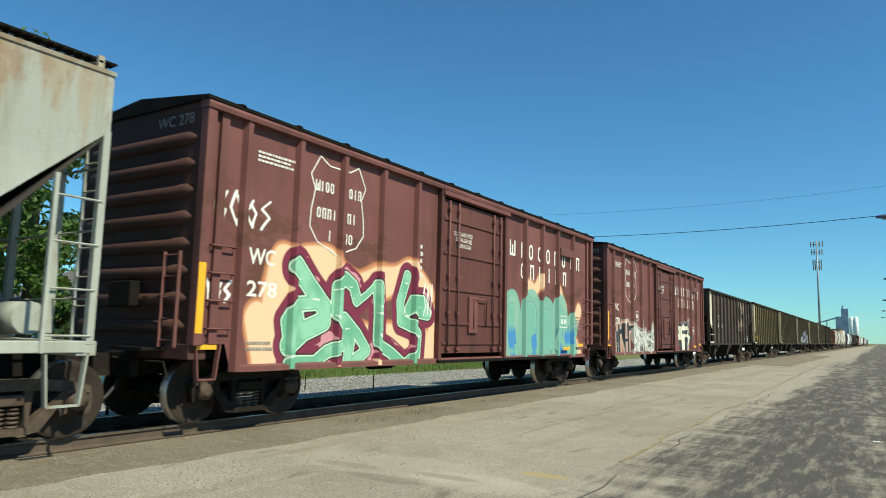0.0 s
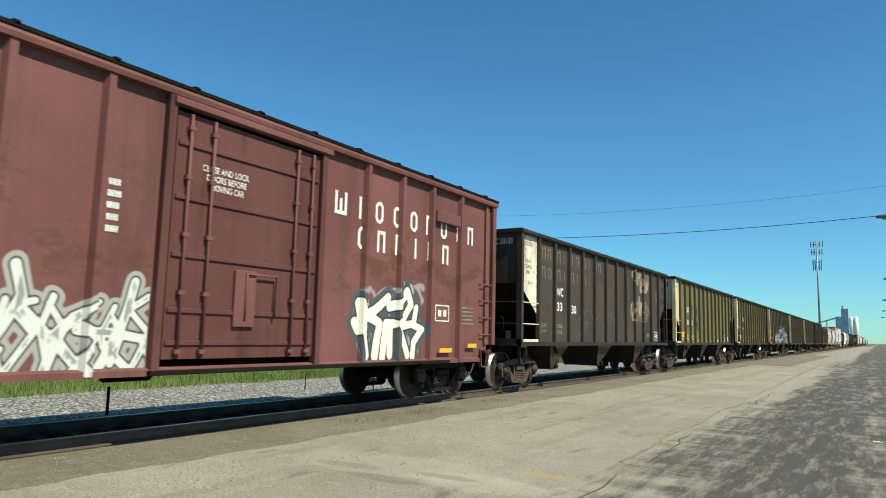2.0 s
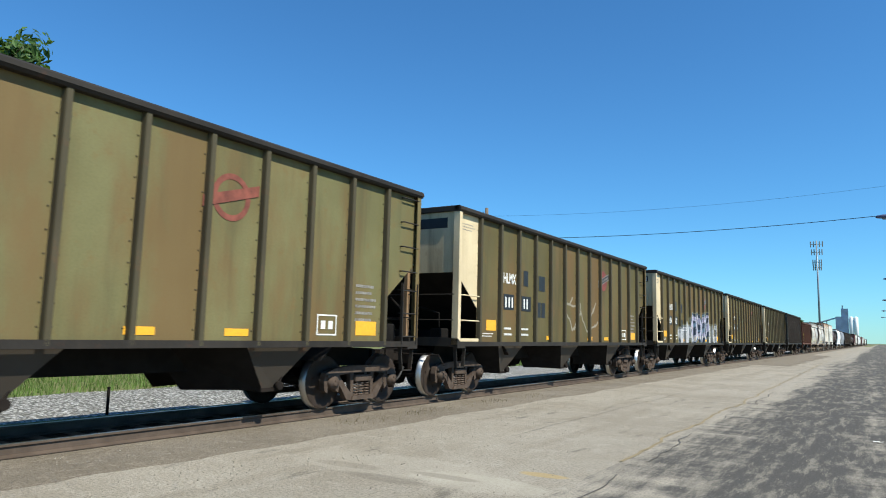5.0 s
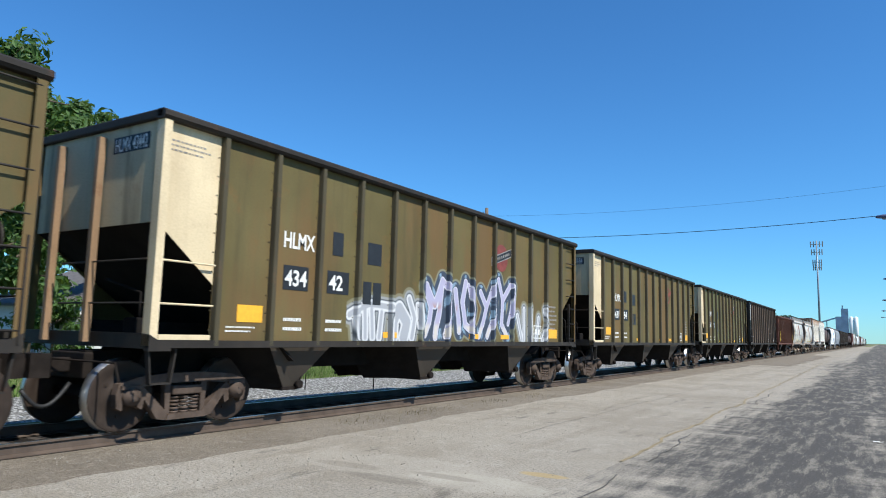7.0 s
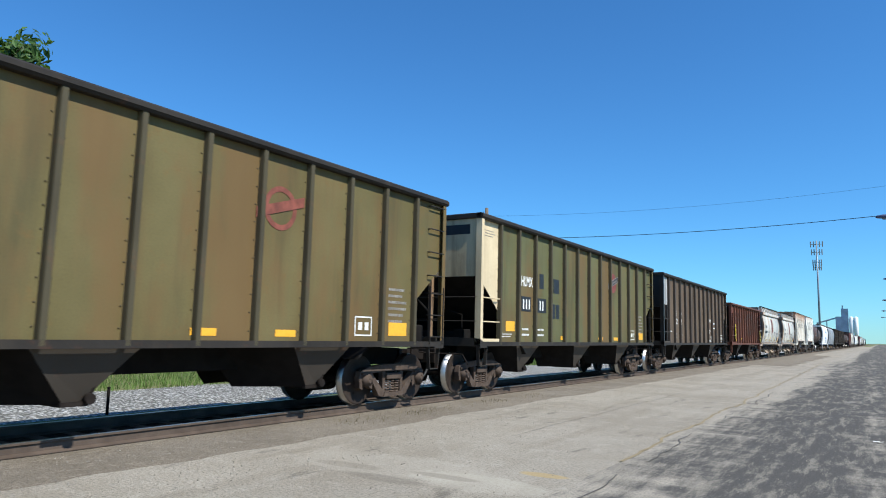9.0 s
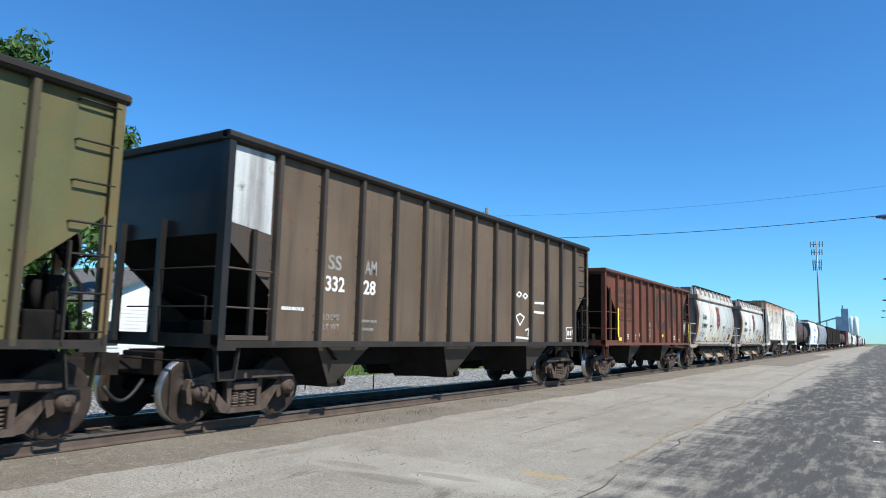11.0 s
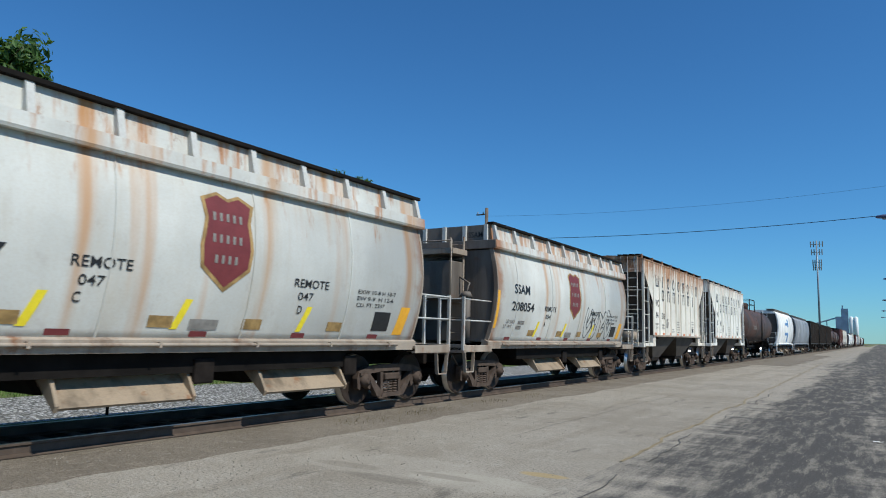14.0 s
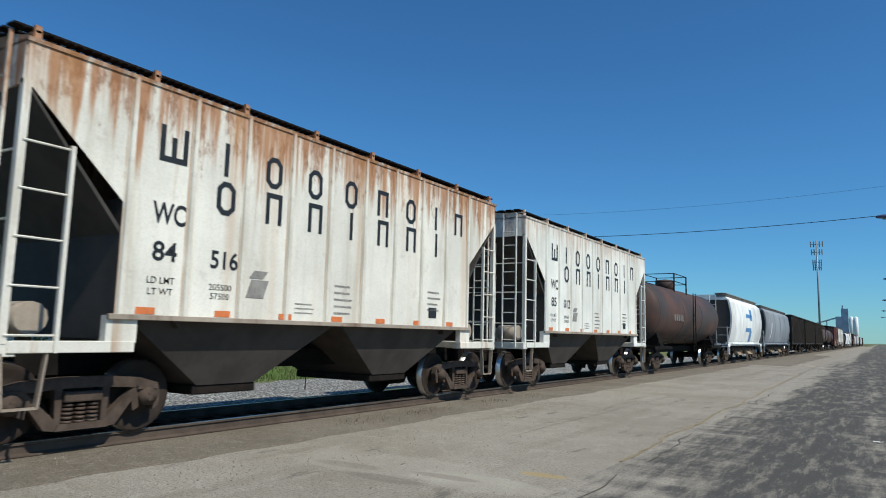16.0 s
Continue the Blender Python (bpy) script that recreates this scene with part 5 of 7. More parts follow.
        if not (box_end == "tank" and s > 0):
            part("end_ladder", b, trim, car)
        b = fresh()
        slab(b, [(y - s * 0.02, low - 0.1), (e + s * 0.1, low - 0.1), (y - s * 0.02, low + 1.3)], -0.9, -0.86)
        part("end_brace", b, dark, car)
        if band:
            # Coaming and band across the end use the darkened paint instead of white.
            part("end_coaming", box(fresh(), -1.34, 1.34, min(y - s * 0.005, y + s * 0.03), max(y - s * 0.005, y + s * 0.03), eave + 0.2, top - 0.02), dark, car, "grimy raised coaming across the end, darkened for shade")
            part("end_band", box(fresh(), -1.55, 1.55, min(y - s * 0.07, y), max(y - s * 0.07, y), eave - 0.02, eave + 0.2, 0.01), dark, car, "grimy band across the end, darkened for shade")
            rib = mesh_of("coaming_post", box(fresh(), -0.05, 0.05, min(y - s * 0.07, y), max(y - s * 0.07, y), eave + 0.2, top - 0.02), PALE_STEEL)
            for x in (-1.25, -0.62, 0.0, 0.62, 1.25):
                part("coaming_post", rib, None, car, at=pose(x, 0, 0))
        if box_end == "tank" and s > 0:
            b = lathe(fresh(), [(-0.42, 0.05), (-0.40, 0.17), (-0.2, 0.2), (0.3, 0.2), (0.5, 0.17), (0.52, 0.05)], 18, (0.25, -0.55, 2.68), 'x')
            for x in (0.0, 0.5):
                lathe(b, [(x - 0.03, 0.2), (x - 0.03, 0.215), (x + 0.03, 0.215), (x + 0.03, 0.2)], 18, (0, -0.55, 2.68), 'x')
            part("air_reservoir", b, trim, car, "rust-stained pale air reservoir")
            part("reservoir_shelf", box(fresh(), -0.3, 1.1, -0.8, -0.02, 2.42, 2.47, 0.008), UNDER, car)
            part("end_ladder_rail", rod(fresh(), (-0.3, -1.05, 1.1), (-0.3, -1.05, 3.45), 0.03, 8), trim, car)
            b = slab(fresh(), [(-0.18, 2.42), (-0.34, 2.42), (-0.78, 1.1), (-0.56, 1.1)], 0.86, 0.92)
            box(b, 0.93, 1.0, -0.14, -0.06, 1.1, 2.42)
            part("slanted_brace", b, PALE_STEEL, car, "pale slanted brace")
            b = fresh()
            pipe(b, [(1.0, -1.25, 2.45), (0.7, -1.28, 2.5), (0.72, -0.9, 1.8), (0.8, -0.5, 1.5)], 0.02, 6)
            pipe(b, [(0.9, -0.9, 1.15), (0.95, -0.8, 1.5), (1.1, -0.5, 1.45), (1.15, -0.3, 1.2), (1.2, -0.05, 1.4)], 0.03, 6)
            pipe(b, [(0.6, -0.8, 1.15), (0.7, -0.6, 1.6), (1.0, -0.4, 1.55)], 0.025, 6)
            lathe(b, [(1.0, 0.05), (1.0, 0.14), (1.12, 0.14), (1.14, 0.05)], 12, (0, -0.35, 1.5), 'x')
            part("brake_valve", b, UNDER, car, "dark brake valve and pipes")
        elif box_end:
            w = part("control_box", box(fresh(), -0.55, 0.65, min(y - s * 0.75, y - s * 0.05), max(y - s * 0.75, y - s * 0.05), 2.3, 3.25, 0.02), dark if s > 0 else trim, car, "grimy equipment box")
            b = fresh()
            rod(b, (0.95, y - s * 0.45, 1.2), (0.95, y - s * 0.45, 2.35), 0.11, 12)
            rod(b, (0.95, y - s * 0.45, 2.35), (0.95, y - s * 0.45, 2.48), 0.17, 12, 0.1)
            pipe(b, [(0.95, y - s * 0.45, 2.45), (0.95, y - s * 0.3, 2.7), (0.6, y - s * 0.3, 2.9)], 0.025, 6)
            part("air_pump", b, dark, car, "pale canister with pipes")
            b = fresh()
            pipe(b, [(-0.5, y - s * 0.8, 3.3), (-0.5, y - s * 0.8, 3.75), (0.7, y - s * 0.8, 3.75), (0.7, y - s * 0.8, 2.2)], 0.02, 6)
            box(b, -0.6, 0.75, min(y - s * 0.8, y - s * 0.1), max(y - s * 0.8, y - s * 0.1), 3.42, 3.56, 0.01)
            part("guard_frame", b, trim, car)
        sill_step(car, (e + 0.05 if s > 0 else e - 0.5), low - 0.2, trim, 1.42, 0.45, 0.5)
    # pipes and discharge doors below
    b = fresh()
    rod(b, (1.44, 0.6, low - 0.06), (1.44, L - 0.6, low - 0.06), 0.025, 8)
    for i in range(6):
        y = 0.9 + i * (L - 1.8) / 5
        box(b, 1.36, 1.47, y - 0.02, y + 0.02, low - 0.1, low - 0.02)
    part("air_pipe", b, trim, car, "pipe along the sill")
    for i in range(2):
        y0 = L * (0.3 + 0.32 * i)
        b = slab(fresh(), [(0.78, 0.84), (0.81, 0.86), (1.30, 0.43), (1.27, 0.40)], y0, y0 + 1.9, 'y')
        for yy in (y0 - 0.05, y0 + 1.9):
            slab(b, [(0.75, 0.9), (1.05, 0.9), (1.32, 0.46), (1.28, 0.38), (0.75, 0.8)], yy, yy + 0.05, 'y')
        part("discharge_door", b, DOOR_TAN, car, "rust-stained tan discharge door")
        part("hopper_bottom", slab(fresh(), [(y0 - 0.5, low - 0.1), (y0 + 2.4, low - 0.1), (y0 + 1.9, 0.55), (y0, 0.55)], -0.75, 0.75), UNDER, car, "black hopper bottom between the rails")
        part("door_rack", box(fresh(), 0.3, 1.25, y0 + 1.95, y0 + 2.3, 0.62, 0.98, 0.03), STEEL, car)
    b = box(fresh(), -0.35, 0.35, -deck - 0.05, L + deck + 0.05, 0.74, 1.06)
    box(b, -1.2, 1.2, 1.9, L - 1.9, 0.78, low - 0.1)
    part("underframe", b, UNDER, car)
    for y in (truck_in, L - truck_in):
        truck(car, y)
    couplers(car, L, deck)
    return stand_on_track(car, u)


# ---------- tank car ----------
def tank_car(label, mat, u, length=14.6, r=1.46, zc=2.62):
    car = thing("tank_car", label, "tank car", "cars of the train")
    L = length
    prof = [(0.25, 0.15)] + [(0.25 + 0.55 * (1 - math.cos(a)), r * math.sin(a)) for a in (0.3, 0.55, 0.8, 1.1, 1.35, 1.5708)]
    prof += [(L - a, b) for a, b in prof[::-1]]
    part("tank", lathe(fresh(), prof, 48, (0, 0, zc), 'y'), mat, car)
    for y in (0.8, L * 0.36, L * 0.64, L - 0.8):
        part("weld_band", lathe(fresh(), [(y - 0.03, r - 0.02), (y - 0.02, r + 0.012), (y + 0.02, r + 0.012), (y + 0.03, r - 0.02)], 48, (0, 0, zc), 'y'), mat, car)
    d = part("dome", lathe(fresh(), [(zc + r - 0.1, 0.5), (zc + r + 0.35, 0.5), (zc + r + 0.46, 0.4), (zc + r + 0.5, 0.1)], 20, (0, L * 0.5, 0), 'z'), mat, car, "valve dome")
    b = fresh()
    zt = zc + r + 0.7
    for x in (-0.8, 0.8):
        for y in (L * 0.5 - 1.3, L * 0.5 + 1.3):
            box(b, x - 0.03, x + 0.03, y - 0.03, y + 0.03, zc + 1.1, zt)
    for z in (zt, zt - 0.4):
        for x in (-0.8, 0.8):
            rod(b, (x, L * 0.5 - 1.3, z), (x, L * 0.5 + 1.3, z), 0.022, 6)
        for y in (L * 0.5 - 1.3, L * 0.5 + 1.3):
            rod(b, (-0.8, y, z), (0.8, y, z), 0.022, 6)
    part("platform_rail", b, UNDER, car, "dark platform railing")
    b = fresh()
    for y0, y1 in ((-0.1, 2.8), (L - 2.8, L + 0.1)):
        box(b, -1.45, 1.45, y0, y1, 0.95, 1.1)
    box(b, -0.3, 0.3, 0, L, 0.76, 1.05)
    for y in (1.6, L - 1.6):
        slab(b, [(-1.3, 1.1), (1.3, 1.1), (1.1, 1.7), (-1.1, 1.7)], y - 0.3, y + 0.3, 'y')
    part("underframe", b, UNDER, car)
    b = fresh()
    for z in (1.45,):
        rod(b, (1.5, 0.1, z), (1.5, L - 0.1, z), 0.02, 6)
    for i in range(7):
        y = 0.2 + i * (L - 0.4) / 6
        rod(b, (1.5, y, 1.05), (1.5, y, 1.45), 0.015, 6)
    part("hand_rail", b, UNDER, car)
    b = fresh()
    for y in (L * 0.5 - 0.25, L * 0.5 + 0.25):
        box(b, 1.48, 1.52, y - 0.02, y + 0.02, 0.8, zc + 1.2)
    for i in range(8):
        rod(b, (1.5, L * 0.5 - 0.25, 0.9 + i * 0.36), (1.5, L * 0.5 + 0.25, 0.9 + i * 0.36), 0.014, 6)
    part("ladder", b, UNDER, car)
    for y in (1.6, L - 1.6):
        truck(car, y)
    couplers(car, L, 0.1)
    return stand_on_track(car, u)
# ---------- the train, front to rear ----------
def z_of(k):
    return k.node("ShaderNodeSeparateXYZ", 2, (k.co,))


MAROON_TRIM = painted("maroon_trim_paint", BOX_RED, dirt_amount=0.5)
# The same maroon, darkened so the ends carry their shade in the colour.
MAROON_END = painted("shade_darkened_maroon_end_paint", (0.072, 0.034, 0.029), dirt_amount=0.5, spec=0.15, rough=0.75)


# brush strokes on the car sides
GREEN_LINES = [
    (0.17, (2.02, 2.48), (2.34, 2.17), (2.73, 1.82), (2.72, 1.59), (2.24, 1.42), (1.91, 1.18)),
    (0.12, (1.91, 1.28), (1.85, 1.57), (2.09, 1.85), (2.51, 1.90)),
    (0.16, (2.07, 1.62), (2.08, 1.49)),
    (0.12, (1.93, 0.88), (2.55, 0.89), (2.81, 1.06), (3.21, 1.18)),
    (0.12, (3.41, 0.91), (3.45, 1.24), (3.01, 1.79), (3.03, 2.20), (3.26, 2.37), (3.49, 2.24), (3.60, 2.01)),
    (0.11, (3.27, 1.66), (3.64, 1.38), (3.92, 1.08), (3.60, 0.91)),
    (0.11, (4.17, 2.30), (4.24, 1.69), (4.24, 1.24)),
    (0.07, (3.60, 1.94), (3.93, 2.16), (4.12, 2.29)),
    (0.12, (5.17, 2.57), (4.96, 2.04), (4.99, 1.67), (5.39, 1.57), (5.61, 1.39), (5.56, 0.97), (5.14, 0.77), (4.63, 1.07), (4.30, 1.19)),
    (0.12, (5.25, 1.89), (5.37, 2.08), (5.75, 2.09), (5.94, 1.81), (5.55, 1.87))]
GREEN_CLOUD = [
    (0.42, (1.81, 2.36), (1.77, 1.60), (1.65, 1.11)),
    (0.34, (2.29, 2.51), (2.61, 2.57)),
    (0.32, (3.16, 2.30), (3.70, 2.25), (4.35, 2.40), (5.32, 2.59), (5.84, 2.19)),
    (0.40, (2.62, 1.19), (5.67, 1.19)),
    (0.25, (1.40, 1.27), (1.37, 0.96), (1.23, 1.59)),
    (0.22, (6.30, 1.76), (6.06, 0.86))]
TEAL_LINES = [
    (0.17, (9.89, 2.09), (9.98, 1.33), (10.11, 0.98)),
    (0.30, (11.10, 2.07), (11.12, 1.19)),
    (0.26, (12.13, 1.95), (12.26, 1.11)),
    (0.22, (13.14, 2.12), (13.00, 1.11)),
    (0.13, (14.09, 1.68), (13.68, 1.43), (14.10, 0.93), (13.09, 0.87))]
TEAL_CLOUD = [
    (0.14, (9.40, 1.73), (9.48, 0.99)),
    (0.22, (10.01, 2.23), (9.99, 1.05)),
    (0.16, (10.98, 2.75), (11.32, 2.64), (11.75, 3.01)),
    (0.16, (13.13, 2.76), (13.46, 2.33)),
    (0.20, (14.65, 2.30), (14.30, 1.86)),
    (0.22, (14.31, 1.18), (14.75, 0.67))]
BLOCK_LINES = [
    (0.10, (1.00, 1.86), (1.07, 0.95)),
    (0.09, (0.79, 1.69), (1.12, 1.74)),
    (0.09, (1.30, 1.60), (1.34, 0.94)),
    (0.10, (1.51, 1.85), (1.58, 0.93)),
    (0.08, (1.61, 1.63), (1.85, 1.68)),
    (0.10, (1.93, 1.87), (2.00, 0.92)),
    (0.10, (2.14, 1.89), (2.21, 0.92)),
    (0.05, (2.25, 1.34), (2.57, 1.34)),
    (0.10, (2.60, 1.93), (2.67, 0.90)),
    (0.09, (2.74, 1.79), (3.14, 1.82))]
TANGLE = [
    (0.06, (3.36, 2.00), (3.73, 1.60), (3.90, 1.36), (3.54, 0.88)),
    (0.06, (3.71, 1.93), (3.99, 1.61), (4.23, 1.28), (3.94, 0.95)),
    (0.05, (3.10, 1.74), (3.48, 1.71), (3.21, 1.47), (4.12, 1.28)),
    (0.06, (3.12, 0.89), (3.23, 1.20), (3.70, 1.36), (4.24, 1.19)),
    (0.05, (3.25, 0.96), (3.82, 1.07), (4.15, 0.86)),
    (0.06, (4.54, 2.09), (4.63, 1.72), (4.34, 1.28), (4.43, 0.85)),
    (0.06, (4.66, 1.54), (5.05, 1.19), (4.95, 0.84)),
    (0.06, (5.28, 1.56), (5.04, 1.28), (5.46, 0.82)),
    (0.06, (6.00, 1.97), (5.83, 1.38), (5.52, 0.82)),
    (0.05, (5.29, 1.38), (6.12, 1.29), (6.29, 0.90)),
    (0.05, (5.63, 1.19), (6.01, 0.81))]
WHITE_LINES = [
    (0.09, (10.43, 1.63), (10.53, 1.48)),
    (0.10, (10.52, 1.96), (10.65, 1.64), (10.77, 0.98)),
    (0.09, (10.77, 1.74), (10.99, 1.82), (11.41, 2.09)),
    (0.09, (10.78, 1.71), (11.17, 1.59)),
    (0.10, (11.18, 1.56), (11.11, 1.26), (11.04, 0.97)),
    (0.09, (11.39, 1.54), (11.34, 1.26), (11.27, 0.93)),
    (0.09, (11.38, 1.60), (11.63, 1.61)),
    (0.09, (11.53, 1.54), (11.51, 0.99)),
    (0.09, (11.46, 1.92), (11.79, 1.98), (12.06, 2.28), (12.20, 2.01), (11.86, 1.55)),
    (0.08, (11.78, 1.65), (12.11, 0.98)),
    (0.08, (12.40, 1.95), (12.34, 1.57), (12.65, 1.50), (12.33, 1.20), (12.29, 0.94)),
    (0.08, (12.02, 1.56), (12.34, 1.60))]
CROWN_LINES = [
    (0.10, (6.54, 2.40), (6.77, 1.98), (6.70, 1.66), (6.54, 1.39)),
    (0.10, (6.59, 2.44), (6.92, 2.03), (7.21, 2.60), (7.55, 2.38)),
    (0.11, (7.17, 2.43), (7.11, 1.92), (6.99, 1.59), (6.96, 1.35)),
    (0.10, (7.55, 2.29), (7.52, 1.78), (7.36, 1.40)),
    (0.10, (7.77, 2.40), (7.86, 1.97), (7.95, 1.50)),
    (0.10, (8.22, 2.62), (8.07, 2.16), (8.21, 1.64), (8.61, 1.47)),
    (0.08, (8.35, 2.55), (8.57, 2.01), (8.47, 1.64)),
    (0.09, (8.94, 2.44), (9.23, 2.10), (9.06, 1.66), (8.88, 1.38)),
    (0.09, (9.23, 2.10), (9.56, 2.62)),
    (0.09, (9.63, 2.68), (9.65, 1.88), (9.28, 1.38)),
    (0.09, (9.85, 2.80), (10.08, 2.31), (10.50, 2.72)),
    (0.09, (10.08, 2.31), (10.03, 1.70), (10.33, 1.40)),
    (0.08, (10.67, 2.68), (10.54, 2.03), (10.39, 1.71))]
PALE_LINES = [
    (0.10, (4.08, 1.74), (4.24, 1.81), (4.65, 1.94), (5.29, 1.92)),
    (0.09, (4.25, 1.69), (4.31, 1.35)),
    (0.09, (4.53, 1.83), (4.55, 1.32)),
    (0.09, (4.73, 1.84), (4.77, 1.33)),
    (0.09, (5.05, 1.80), (4.98, 1.33)),
    (0.16, (5.58, 1.90), (5.46, 1.65), (5.45, 1.33)),
    (0.18, (5.62, 1.90), (5.88, 1.63), (5.79, 1.34)),
    (0.10, (5.96, 2.11), (6.16, 1.72), (6.07, 1.34)),
    (0.08, (6.27, 1.99), (6.35, 1.57)),
    (0.08, (10.94, 1.94), (11.23, 1.30)),
    (0.08, (11.33, 2.13), (11.34, 1.30)),
    (0.08, (11.74, 2.15), (11.71, 1.30)),
    (0.08, (12.28, 1.91), (12.14, 1.31)),
    (0.09, (12.69, 2.15), (12.86, 1.79), (12.56, 1.31))]
LOOP = [
    (0.025, (9.60, 2.42), (9.65, 1.38), (10.68, 1.35), (10.72, 2.20), (10.68, 2.53)),
    (0.020, (9.76, 2.50), (9.92, 2.59), (10.08, 2.54), (9.93, 2.45), (9.76, 2.50)),
    (0.020, (10.16, 2.50), (10.31, 2.57), (10.45, 2.51), (10.32, 2.43), (10.16, 2.50)),
    (0.020, (9.75, 1.91), (10.01, 2.00), (10.26, 1.92), (10.00, 1.70), (9.75, 1.91)),
    (0.020, (10.33, 1.57), (10.51, 1.62), (10.49, 1.41)),
    (0.030, (10.94, 2.34), (11.52, 2.35)),
    (0.030, (10.90, 2.09), (11.54, 2.09))]


PEACH, ORANGE = (0.74, 0.50, 0.33), (0.62, 0.26, 0.12)


def piece_green(k, c):
    cloud = k.field("cloud")
    c = layers(k, c, cloud, [(0.07, ORANGE, 0.7), (0.0, PEACH, 0.95)], 0.035)
    d = k.field("letters")
    c = layers(k, c, d, [(0.16, (0.17, 0.03, 0.06), 1)], 0.014)
    pink = k.ramp(k.noise(2.3, 2, 0.4, k.scaled((0, 0.7, 1.6))), 0.62, 0.64)
    c = k.mix(k.math('MULTIPLY', pink, k.ramp(d, 0.13, 0.12)), c, (0.52, 0.24, 0.28))
    c = layers(k, c, d, [(0.026, (0.02, 0.025, 0.025), 1), (0.0, (0.55, 0.7, 0.55), 1), (-0.022, (0.14, 0.36, 0.24), 1)], 0.01)
    light = k.ramp(k.noise(1.1, 3, 0.5), 0.42, 0.6)
    c = k.mix(k.math('MULTIPLY', light, k.ramp(d, -0.03, -0.06)), c, (0.25, 0.50, 0.36))
    shine = k.ramp(k.noise(1.0, 2, 0.4, k.vec('MULTIPLY', k.co, (0, 2.2, 7.5))), 0.66, 0.68)
    c = k.mix(k.math('MULTIPLY', shine, k.ramp(d, -0.04, -0.06)), c, (0.6, 0.72, 0.6))
    tag = k.field("tags")
    return layers(k, c, tag, [(0.0, (0.8, 0.8, 0.78), 1)], 0.01)


def piece_teal(k, c):
    cloud = k.field("cloud")
    c = layers(k, c, cloud, [(0.08, ORANGE, 0.55), (0.02, PEACH, 0.9)], 0.04)
    d = k.field("letters")
    c = layers(k, c, d, [(0.36, (0.18, 0.39, 0.32), 0.9), (0.035, (0.05, 0.19, 0.22), 0.9), (0.01, (0.34, 0.52, 0.43), 0.8), (-0.02, (0.16, 0.37, 0.30), 1)], 0.016)
    n = k.ramp(k.noise(1.1, 3, 0.5), 0.53, 0.57)
    low = k.ramp(z_of(k), 1.75, 1.45)
    c = k.mix(k.math('MULTIPLY', k.math('MULTIPLY', k.ramp(d, 0.1, 0.05), n), low), c, (0.06, 0.22, 0.45))
    fade = k.ramp(k.noise(2.2, 6, 0.7), 0.62, 0.7, 0, 0.5)
    return k.mix(k.math('MULTIPLY', fade, k.ramp(d, 0.1, 0.05)), c, BOX_RED)


def piece_silver(k, c):
    d = k.field("cloud")
    c = layers(k, c, d, [(0.16, (0.30, 0.25, 0.22), 0.85), (0.085, (0.52, 0.30, 0.22), 0.95), (0.03, (0.62, 0.52, 0.45), 0.95), (0.012, (0.035, 0.04, 0.05), 1)], 0.012)
    d = k.field("letters")
    c = layers(k, c, d, [(0.09, (0.34, 0.33, 0.31), 0.95), (0.03, (0.05, 0.05, 0.05), 1), (0.005, (0.62, 0.62, 0.58), 0.95)], 0.012)
    core = k.ramp(k.noise(1.0, 3, 0.5, k.vec('MULTIPLY', k.co, (0, 6, 2.5))), 0.5, 0.6)
    return k.mix(k.math('MULTIPLY', core, k.ramp(d, -0.01, -0.03)), c, (0.26, 0.27, 0.26))


def piece_white(k, c):
    ghost = k.field("cloud")
    c = layers(k, c, ghost, [(0.01, (0.36, 0.34, 0.36), 0.7)], 0.02)
    d = k.field("letters")
    c = layers(k, c, d, [(0.13, (0.07, 0.085, 0.095), 0.95), (0.03, (0.03, 0.03, 0.03), 1), (0.0, (0.78, 0.74, 0.62), 1)], 0.012)
    pale = k.ramp(k.noise(1.0, 3, 0.5, k.vec('MULTIPLY', k.co, (0, 7, 2))), 0.6, 0.66)
    return k.mix(k.math('MULTIPLY', pale, k.ramp(k.math('ABSOLUTE', k.math('SUBTRACT', d, 0.085)), 0.04, 0.03)), c, (0.3, 0.36, 0.4))


